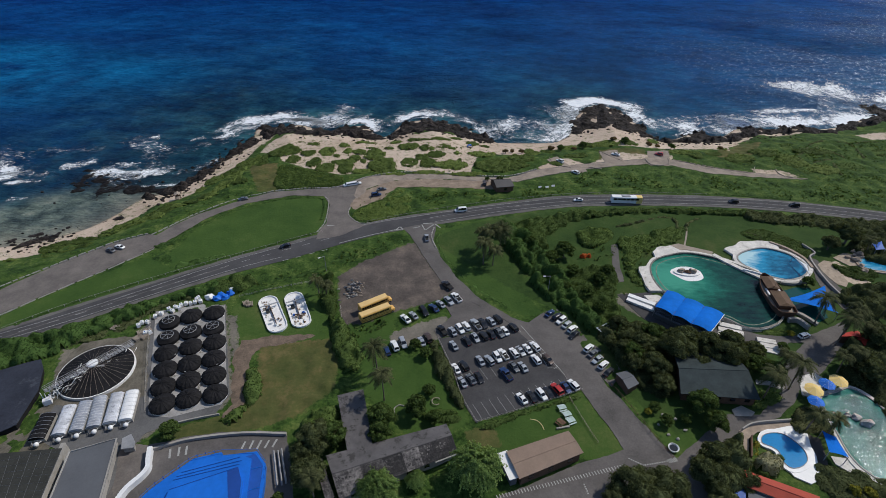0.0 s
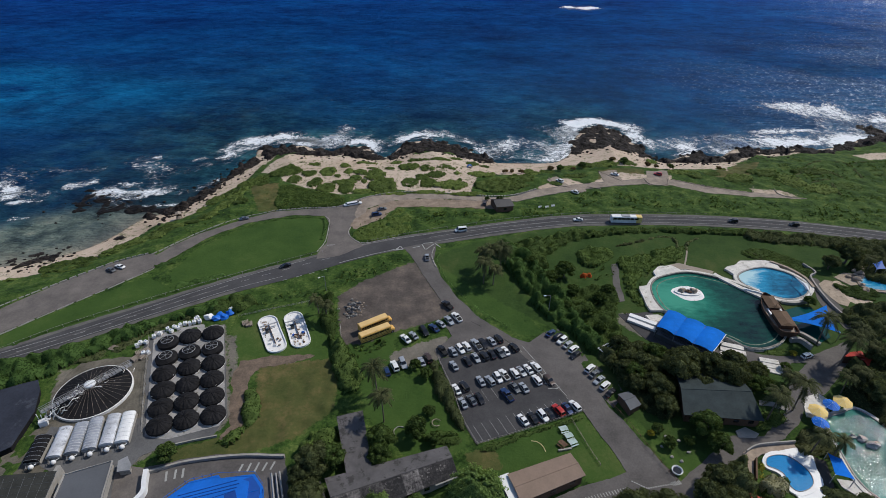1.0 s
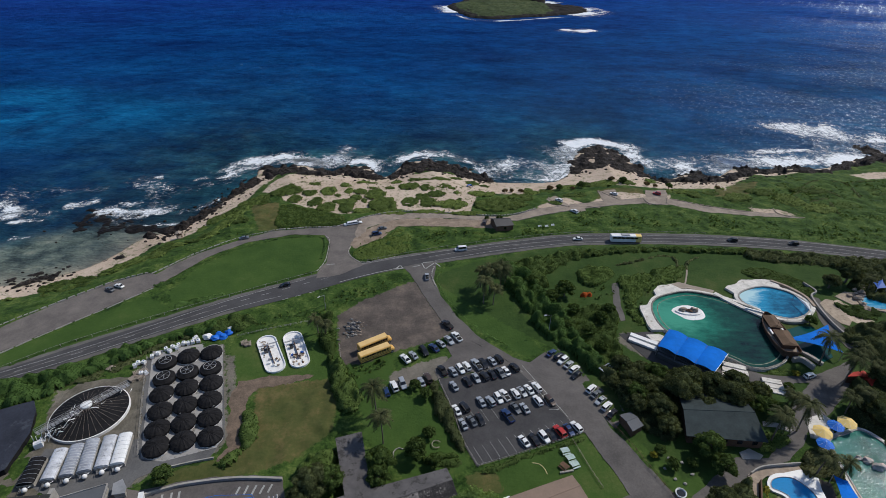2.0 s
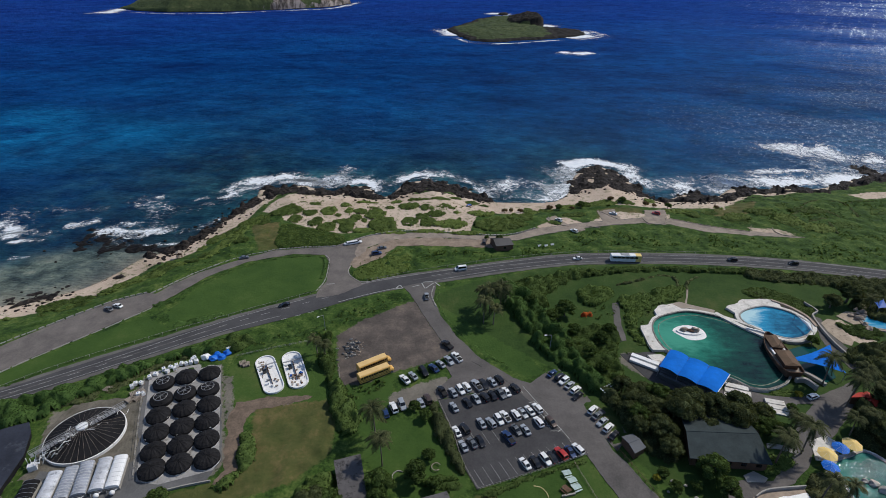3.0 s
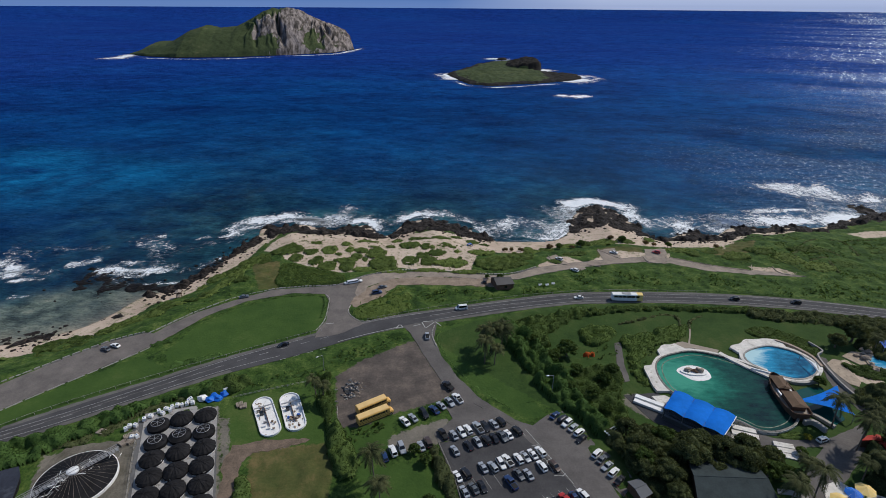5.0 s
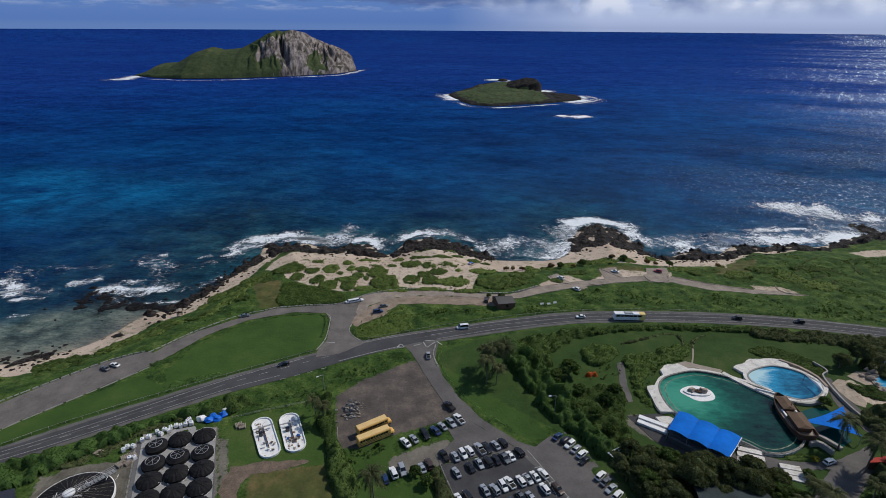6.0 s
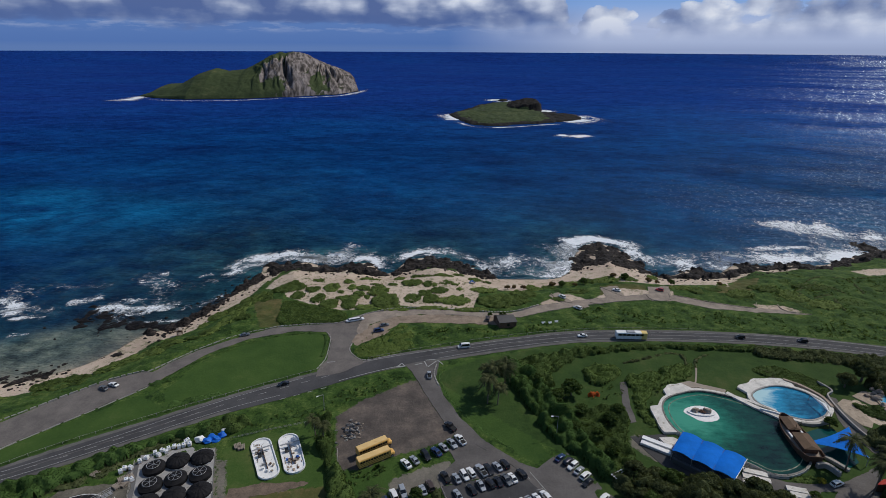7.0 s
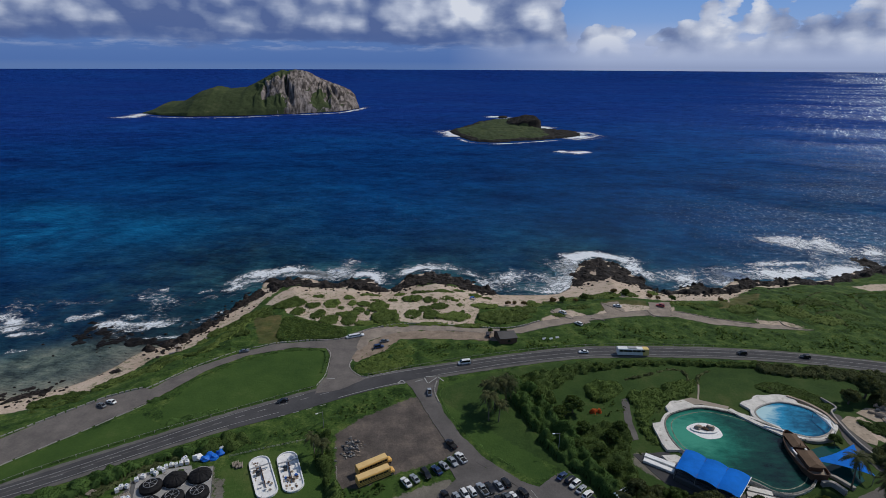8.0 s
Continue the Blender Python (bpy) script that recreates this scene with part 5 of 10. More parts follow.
# ---------------------------------------------------------------- shore rocks
def rock_bed(outline, high, seed, cell=0.8, label="jagged black lava rock along the waterline", material="lava"):
    ol = smooth_line(outline, 3, True)
    P = np.array(ol)
    xs, ys = np.arange(P[:, 0].min() - 2, P[:, 0].max() + 2, cell), np.arange(P[:, 1].min() - 2, P[:, 1].max() + 2, cell)
    gx, gy = np.meshgrid(xs, ys)
    d = signed(gx, gy, ol)
    sel = d > -1.5
    wob = np.zeros(gx.shape)
    wob[sel] = fbm(gx[sel], gy[sel], 0.16, 4, seed)
    d2 = d + 3.2 * wob
    base = land_height(inland(gx, gy))
    jag = np.zeros(gx.shape)
    jag[sel] = np.abs(fbm(gx[sel] + 1.5 * wob[sel], gy[sel], 0.21, 5, seed + 3.0))
    z = np.clip(base, SEA, SEA + 4) - 0.5 + step(d2, -0.5, 3.5) * high * (0.52 + 1.3 * jag * (0.7 + 0.9 * wob)) + wob * 0.7
    keep = d2 > -1.2
    ny, nx = gx.shape
    idx = np.arange(nx * ny).reshape(ny, nx)
    q = np.stack([idx[:-1, :-1], idx[:-1, 1:], idx[1:, 1:], idx[1:, :-1]], -1).reshape(-1, 4)
    q = q[keep.reshape(-1)[q].all(1)]
    used, inv = np.unique(q, return_inverse=True)
    me = bpy.data.meshes.new("rock_shelf")
    me.from_pydata(np.stack([gx, gy, z], -1).reshape(-1, 3)[used], [], inv.reshape(-1, 4))
    me.materials.append(M[material])
    tagged(new("rock_shelf", me), label, "rock", group="lava rocks on the shore")


rock_bed([(-99.6, 266.1), (-96.8, 275.5), (-81.9, 277.4), (-65.4, 271.5), (-56.5, 273.3), (-43.4, 278.4), (-32.9, 263.2), (-27.2, 259), (-42.1, 255.8), (-54.3, 259.8), (-71.7, 258.6), (-88.8, 256.8), (-96.2, 257.3)], 1.8, 1)
rock_bed([(-28.4, 259), (-24.8, 277.3), (-12.8, 288.4), (-0.1, 284.5), (12.3, 277.5), (21.5, 264.6), (29.8, 254), (18.8, 254.4), (4.4, 259.8), (-13.4, 263.7), (-24.8, 258.3)], 1.9, 2)
rock_bed([(66.8, 271), (75.7, 295.9), (90.3, 314.9), (102.8, 307.6), (107.7, 289.9), (110.9, 271.3), (113.1, 259.5), (105.3, 262.9), (92.1, 269.3), (80.5, 271.3), (67.4, 266.5)], 1.4, 3)
rock_bed([(110.8, 261.6), (122.3, 264.8), (136.7, 273.5), (141.6, 266), (151.1, 269.3), (165.1, 282.2), (174.8, 277.6), (193.1, 282.9), (186.3, 270.1), (161.3, 262.1), (143.9, 256), (120.5, 255.4)], 1.8, 4)
rock_bed([(193.1, 282.9), (207.6, 280.8), (223.3, 286.1), (242.9, 296.9), (272, 305.7), (257.1, 284.5), (231.5, 279), (210.9, 270.8), (186.3, 270.1)], 1.6, 5)
rock_bed([(251.4, 319.2), (261.1, 315.4), (266, 303.8), (277.7, 300.3), (265.3, 284.1), (253.9, 290.7), (249.4, 303.4)], 1.6, 10)
rock_bed([(-96, 256.6), (-101.2, 259.4), (-104.6, 247.3), (-107.2, 230.6), (-113, 217.6), (-119.5, 205.7), (-128.2, 198), (-123.4, 193.8), (-114.1, 198.8), (-106.6, 212.3), (-101.9, 228.3), (-97.8, 240.9), (-93.3, 250.3)], 1.9, 6)
rock_bed([(-162.9, 201.7), (-167, 215.2), (-162.4, 223.3), (-151.6, 220), (-139.2, 211.5), (-129.3, 206.4), (-128.1, 198.4), (-141.2, 199.6), (-146.5, 196.1), (-153.8, 198.4)], 0.7, 7, label="low dark reef awash in the shallows", material="reef")
rock_bed([(-140.4, 210.4), (-129.3, 206.4), (-120.4, 207.6), (-113.9, 216.4), (-109, 225.6), (-106.1, 223.3), (-110.5, 211), (-116.6, 201.6), (-125.2, 197.5), (-132.3, 198.8)], 0.7, 11, label="low dark reef awash in the shallows", material="reef")
rock_bed([(-163.3, 155.7), (-152.2, 163.9), (-146.3, 170.9), (-142.8, 167.8), (-147.9, 160.2), (-158.4, 154.4)], 1.1, 8, 0.6, "scattered dark stones at the edge of the sand")
rock_bed([(-168, 158.5), (-163.6, 165.6), (-154.8, 169.4), (-148.6, 172.4), (-142.2, 176.6), (-141.4, 173.4), (-148.2, 168.2), (-155.2, 164.6), (-162.4, 160.4)], 0.55, 14, 0.6, "low broken reef rock awash along the beach")
rock_bed([(-135.8, 175.1), (-133, 180.2), (-126.5, 182.9), (-125.5, 179.4), (-130.8, 176), (-133.2, 173.1)], 0.5, 9, 0.6, "dark stones on pale beach sand")


def scatter_boulders():
    rng = np.random.default_rng(5)
    b = Build()
    for line, spread, count in (([(-97.4, 256.6), (-102.2, 240.1), (-107.3, 223.4), (-110.8, 202.8), (-121.6, 194.2)], 3.4, 230), ([(-94.9, 258.1), (-72, 260.1), (-42.3, 257.9), (-27.9, 260.4), (-13.4, 264.5), (4.4, 261.2), (24.7, 255.3)], 2.8, 200), ([(67.7, 268), (95.4, 270.2), (112.3, 257.4), (142.9, 253.9), (184.2, 266.4)], 2.6, 170), ([(-164, 205.7), (-153.6, 213.9), (-131.1, 203.8)], 9, 40), ([(-160.2, 157.3), (-150.3, 161.1), (-143.5, 167.2)], 4, 60)):
        L = np.array(smooth_line(line, 10))
        for _ in range(count):
            p = L[rng.integers(len(L))] + rng.normal(0, spread, 2)
            s = rng.uniform(0.2, 0.9) ** 1.2
            blob(b, (p[0], p[1], max(SEA, height_at(*p)) + s * 0.15), (s, s * rng.uniform(0.6, 1), s * 0.6), rng.uniform(0, 50), 0.5, 1)
    tagged(part("boulders", b, M["lava"], None, "loose black boulders strewn along the shore"), category="boulders", kind="stuff")


scatter_boulders()


# ---------------------------------------------------------------- roads and paving
def ribbon(line, width, per=8):
    L = smooth_line(line, per)
    n = normals2(L)
    P = np.array(L)
    return [tuple(p) for p in P + n * width / 2] + [tuple(p) for p in (P - n * width / 2)[::-1]]


RAGGED = {"road": 0.12, "shoulder": 0.35, "asphalt": 0.35, "asphalt_pale": 0.35, "asphalt_dark": 0.10, "track": 0.7, "verge": 1.1, "yard": 0.3, "yard_soil": 0.9, "track_soil": 0.9}


def ragged(outline, amount):
    """An outline with a broken, overgrown edge."""
    P = ccw(outline)
    pts = []
    for (x0, y0), (x1, y1) in zip(P, P[1:] + P[:1]):
        k = max(1, int(math.hypot(x1 - x0, y1 - y0) / 0.9))
        pts += [(x0 + (x1 - x0) * i / k, y0 + (y1 - y0) * i / k) for i in range(k)]
    n2 = normals2(pts, True)
    out = []
    for (x, y), n in zip(pts, n2):
        w = amount * (0.35 + noise.fractal(Vector((x * 0.22, y * 0.22, 4.0)), 1.0, 2.0, 3) + 0.5 * noise.noise(Vector((x * 0.9, y * 0.9, 2.0))))
        out.append((x + n[0] * w, y + n[1] * w))
    return out


def paving(name, outline, material, label, top=0.06):
    return structure(name, Build().prism(ragged(outline, RAGGED[material]), -0.5, top), M[material], label)


for name, ol, mat_name, label, top in PAVED:
    paving(name, ol, mat_name, label, top)
paving("parking_strip", [(32.2, 123.4), (35.0, 121.9), (39.4, 115.4), (41.3, 109.4), (46.4, 102.6), (48.2, 97.0), (44.0, 92.6), (38.0, 104.1), (35.2, 111.3), (31.0, 119.1)], "asphalt", "dark asphalt strip under the cars beside the park road", 0.087)
paving("yard_floor", [(-104.5, 76.4), (-99.6, 80.2), (-98.8, 86.4), (-96.0, 87.4), (-94.4, 84.0), (-93.6, 78.0), (-92.4, 74.6), (-89.8, 74.0), (-90.1, 72.4), (-99.2, 71.0)], "yard_soil", "dusty soil and gravel beside the covered tanks", 0.047)


def stripe(line, width, name="road_marking", label="worn white painted road line", top=0.105, per=6, dash=None):
    L = smooth_line(line, per) if len(line) > 2 else [tuple(map(float, p)) for p in line]
    if dash:
        P = np.array(smooth_line(line, 40))
        s = np.concatenate([[0], np.cumsum(np.linalg.norm(np.diff(P, axis=0), axis=1))])
        b = Build()
        for a in np.arange(0, s[-1] - dash[0], dash[0] + dash[1]):
            q = [np.array([np.interp(v, s, P[:, 0]), np.interp(v, s, P[:, 1])]) for v in (a, a + dash[0])]
            t = (q[1] - q[0]) / np.linalg.norm(q[1] - q[0])
            n = np.array([t[1], -t[0]]) * width / 2
            b.prism(ccw([tuple(q[0] + n), tuple(q[1] + n), tuple(q[1] - n), tuple(q[0] - n)]), top - 0.02, top)
        return structure(name, b, M["line"], label)
    n = normals2(L)
    P = np.array(L)
    return structure(name, Build().prism(ccw([tuple(p) for p in P + n * width / 2] + [tuple(p) for p in (P - n * width / 2)[::-1]]), top - 0.02, top), M["line"], label)


stripe([(-127.8, 108.2), (-113.7, 116.6), (-101.2, 124.7), (-73.1, 144.5), (-49.3, 158.1)], 0.13)
stripe([(-30.4, 168.6), (-18, 172.9), (3.6, 179.5), (26.3, 185.7), (50, 190.7), (73.6, 192.5), (119.5, 191.1), (151.8, 186.7), (174.9, 181)], 0.13)
stripe([(-125.9, 105.4), (-111.9, 113.5), (-99.5, 121.4), (-71.4, 139.5), (-54.9, 148)], 0.13)
stripe([(-2.9, 171.5), (14.6, 177.2), (25.8, 180.4), (49, 185.2), (72.2, 187.4), (117.3, 186.1), (148.7, 181.4), (171.4, 175.9)], 0.13)
stripe([(-126.9, 106.9), (-112.9, 115.2), (-100.4, 123.2), (-72.4, 142.2), (-55.8, 151.7), (-37.7, 161.2)], 0.11, dash=(3, 4))
stripe([(-36.9, 156.5), (-27.4, 161.4), (-16.4, 166.2)], 0.22)
stripe([(-54.3, 145.7), (-43.8, 150.9), (-36.6, 154.4)], 0.18, dash=(2, 2.5))
stripe([(-5.1, 174.3), (14.7, 180.6), (26.1, 183.4), (49.4, 187.9), (73, 190.2), (118.5, 188.8), (150.3, 184), (173.1, 178.4)], 0.11)
for line in ([(-11.2, 166.8), (-8.5, 168)], [(-7.9, 169.4), (-6.6, 165.9)], [(-6.3, 165.8), (-3.4, 169.5)], [(-7.4, 170.0), (-3.8, 170.6)], [(-2.9, 169.9), (-0.9, 167.4)], [(-17.4, 165.6), (-14.9, 165.6)], [(-14.7, 165.8), (-15.8, 167.7)], [(-16.1, 167.7), (-17.2, 165.9)], [(-43.4, 168), (-40.5, 168.4)]):
    stripe(line, 0.35)

# worn hatching at the end of the parking rows
for k in range(7):
    f = k / 6
    x, y = 25.8 + 5.6 * f, 109.0 - 9.6 * f
    stripe([(x, y), (x - 1.7 + 0.6 * f, y - 0.5 - 0.5 * f)], 0.14)

# kerbs and low stone borders
def kerb(line, width=0.35, high=0.28, label="low pale stone kerb along the road", mat_name="concrete", name="kerb", stones=0.0):
    if not stones:
        return structure(name, Build().prism(ccw(ribbon(line, width)), -0.3, high), M[mat_name], label)
    P = np.array(smooth_line(line, 40))
    run = np.concatenate([[0], np.cumsum(np.linalg.norm(np.diff(P, axis=0), axis=1))])
    rng = np.random.default_rng(int(run[-1] * 10))
    b, a = Build(), 0.0
    while a < run[-1] - 0.3:
        ln = stones * rng.uniform(0.6, 1.3)
        x0, y0, x1, y1 = (float(np.interp(v, run, P[:, k])) for v in (a, min(a + ln, run[-1])) for k in (0, 1))
        w, h = width * rng.uniform(0.8, 1.25), high * rng.uniform(0.7, 1.15)
        b.box(((x0 + x1) / 2, (y0 + y1) / 2, h / 2 - 0.15), (math.hypot(x1 - x0, y1 - y0), w, h + 0.3), math.degrees(math.atan2(y1 - y0, x1 - x0)) + rng.uniform(-2, 2), 0.9)
        a += ln + rng.uniform(0.1, 0.45)
    return structure(name, b, M[mat_name], label)


kerb([(-139.9, 130.5), (-129.2, 142.6), (-116.9, 155.5), (-107.2, 161.5)], 0.32, 0.32, stones=2.2)
kerb([(-105.7, 160.8), (-102.8, 164.6), (-94.7, 176), (-83, 187.2), (-71, 193.5)], 0.32, 0.32, stones=2.2)
kerb([(-130.8, 117.1), (-121, 128.8), (-109.7, 141.3), (-100.5, 152.3)], 0.28, 0.25, stones=5.0)
kerb([(-48.1, 189.7), (-46, 187), (-44.9, 178.2), (-44.6, 170), (-46.3, 163.3)], 0.28, 0.25, stones=2.2)
kerb([(-71.1, 193.9), (-57.7, 196.6), (-43.8, 198.4), (-33, 207.3), (-21, 211.9), (-6.1, 212.7), (13.8, 209.9), (28.7, 209.7), (42, 216.5)], 0.45, 0.4, "low border of pale stones beside the sandy road", stones=1.2)
kerb([(-36.5, 181.4), (-36.8, 177.1), (-34.4, 173), (-29.5, 169.8), (-18.1, 174.1)], 0.28, 0.22, stones=1.8)
kerb([(-3.2, 167.2), (-4, 161.1), (-2.2, 154)], 0.4, 0.35, stones=1.0)
for line in ([(49.4, 228.4), (51.7, 221.3), (57.6, 218.6)], [(74.6, 236.4), (82.6, 226.1)], [(65.4, 219.3), (71.3, 217.2)], [(94.3, 228.2), (95, 222.3), (102.9, 222.4), (105.3, 229.6)], [(106.8, 227.8), (117.8, 222.2), (130.9, 216.8), (138.8, 214.7)], [(141.8, 221), (138.8, 215.3)], [(150.3, 218.9), (150.2, 212.3), (159.8, 209.3)]):
    kerb(line, 0.32, 0.32, "low log border beside a sandy parking pull-off", "tan_wall", stones=2.6)


def fence(line, spacing, high, label, rails=2, mat_name="concrete", r=0.07):
    """Posts with rails along a line."""
    P = np.array(smooth_line(line, 30))
    s = np.concatenate([[0], np.cumsum(np.linalg.norm(np.diff(P, axis=0), axis=1))])
    at = [(float(np.interp(v, s, P[:, 0])), float(np.interp(v, s, P[:, 1]))) for v in np.linspace(0, s[-1], max(2, int(s[-1] / spacing) + 1))]
    t = thing("fence", label, "fence", pose(at[0][0], at[0][1], 0))
    rel = [(x - at[0][0], y - at[0][1]) for x, y in at]
    for x, y in rel:
        part("post", Build().tube((x, y, -0.4), (x, y, high), r, n=6), M[mat_name], t)
    for k in range(rails):
        z = high * (0.95 - 0.45 * k)
        for p, q in zip(rel, rel[1:]):
            part("rail", Build().tube((*p, z), (*q, z), r * 0.5, n=5), M[mat_name], t)
    return t


fence([(-126.4, 110.8), (-115.8, 120.1), (-103.3, 128.8), (-89.3, 137.7), (-73.9, 146.7), (-57, 156.6), (-44.2, 163.4)], 4, 0.9, "grey roadside guard rail on short posts", 1)
fence([(-28.5, 170.6), (-13.9, 176.2), (3.6, 182.1), (26.6, 188.4), (50.4, 193), (74.2, 194.9), (109.2, 194.2)], 4, 0.8, "grey roadside guard rail on short posts", 1)
fence([(8.8, 81), (19.5, 84.7), (36.1, 91.1)], 2.5, 0.9, "grey metal fence at the end of the parking lot", 2)
fence([(-0.9, 108.8), (2.9, 97.7), (5.3, 88.4), (8.6, 81.1)], 2.5, 1.0, "pale wooden fence beside the parking lot", 2)
fence([(-30.7, 122.1), (-29, 114.7), (-26.7, 108.9)], 3, 1.2, "thin wire fence beside the bus yard", 2)
fence([(42.8, 94.9), (46.6, 87.1), (49.7, 78.9), (52.6, 71.8)], 2.5, 1.1, "dark wooden fence along the side road", 2, "brown_wood")
fence([(32.4, 88.8), (35.1, 80), (36.6, 75.8)], 1.6, 0.7, "pale wooden fence on the picnic lawn", 2, "tan_wall")
fence([(-62.9, 126.6), (-52.3, 130.7), (-42, 134.3)], 3, 0.8, "pale pipe fence above the oval tanks", 2)
fence([(-85.6, 116.3), (-79, 99.7), (-72, 83.2)], 3, 1.4, "pale pipe fence beside the round tanks", 2)


# ---------------------------------------------------------------- vegetation
def foliage(name, outline, high, material, label, category, seed=0, cell=0.8, dens=3.0, leaf=0.55, lump=0.35, ground=None, group="", kind=""):
    """A mass of leaves over an outline: a billowing inner body with many separate leaves on it."""
    ol = ccw(outline)
    P = np.array(ol)
    rng = np.random.default_rng(seed + 11)
    cell = max(cell, 0.35)
    xs, ys = np.arange(P[:, 0].min() - cell, P[:, 0].max() + 2 * cell, cell), np.arange(P[:, 1].min() - cell, P[:, 1].max() + 2 * cell, cell)
    gx, gy = np.meshgrid(xs, ys)
    d = signed(gx, gy, ol)
    sel = d > -2 * cell
    g0 = land_height(inland(gx, gy)) - 0.12 if ground is None else np.full(gx.shape, ground)
    bump = np.zeros(gx.shape)
    bump[sel] = fbm(gx[sel], gy[sel], lump, 3, seed * 1.7) + 0.6 * fbm(gx[sel], gy[sel], lump * 0.3, 2, seed * 2.9)
    # rounded heads of single plants within the mass
    heads = 0.30 if high > 1.7 else 0.55
    bump[sel] += 1.3 * np.array([0.30 - 1.5 * noise.voronoi(Vector((x * heads, y * heads, seed)))[0][0] ** 2 for x, y in zip(gx[sel], gy[sel])])
    edge = d + 0.8 * bump * min(1.0, high * 0.6)
    shape = np.clip(edge / max(0.5, high * 0.55), 0, 1)
    z = g0 + high * np.sqrt(np.clip(shape * (2 - shape), 0, 1)) * (0.78 + 0.45 * bump) + 0.02
    keep = edge > -0.5
    ny, nx = gx.shape
    idx = np.arange(nx * ny).reshape(ny, nx)
    q = np.stack([idx[:-1, :-1], idx[:-1, 1:], idx[1:, 1:], idx[1:, :-1]], -1).reshape(-1, 4)
    q = q[keep.reshape(-1)[q].all(1)]
    if len(q) == 0:
        return None
    V = np.stack([gx, gy, z], -1).reshape(-1, 3)
    c = np.array([P[:, 0].mean(), P[:, 1].mean(), 0])
    c[2] = float(g0[np.unravel_index(np.argmax(d), d.shape)])
    used, inv = np.unique(q, return_inverse=True)
    b = Build()
    b.add((V[used] - c).tolist(), inv.reshape(-1, 4).tolist())
    # leaves
    A = V[q]
    nrm = np.cross(A[:, 2] - A[:, 0], A[:, 3] - A[:, 1])
    ar = np.linalg.norm(nrm, axis=1) / 2
    nrm = nrm / np.maximum(np.linalg.norm(nrm, axis=1), 1e-9)[:, None]
    count = int(ar.sum() * dens)
    pick = rng.choice(len(q), count, p=ar / ar.sum())
    w = rng.dirichlet((1, 1, 1, 1), count)
    pts = (A[pick] * w[:, :, None]).sum(1) + nrm[pick] * rng.uniform(-0.1, 0.35, (count, 1)) * leaf
    b.leaves(pts - c, nrm[pick], leaf, rng, 0.7)
    ob = part(name, b, M[material], None, label, True)
    ob.location = c
    return tagged(ob, category=category, group=group, kind=kind)


def ellipse(cx, cy, rx, ry, seed=0, n=18):
    rng = np.random.default_rng(int(seed) + 3)
    ph = rng.uniform(0, 6.28, 3)
    return [(cx + rx * math.cos(a) * (1 + 0.12 * math.sin(2 * a + ph[0]) + 0.08 * math.sin(3 * a + ph[1])), cy + ry * math.sin(a) * (1 + 0.12 * math.sin(2 * a + ph[2]))) for a in np.linspace(0, 2 * math.pi, n, endpoint=False)]


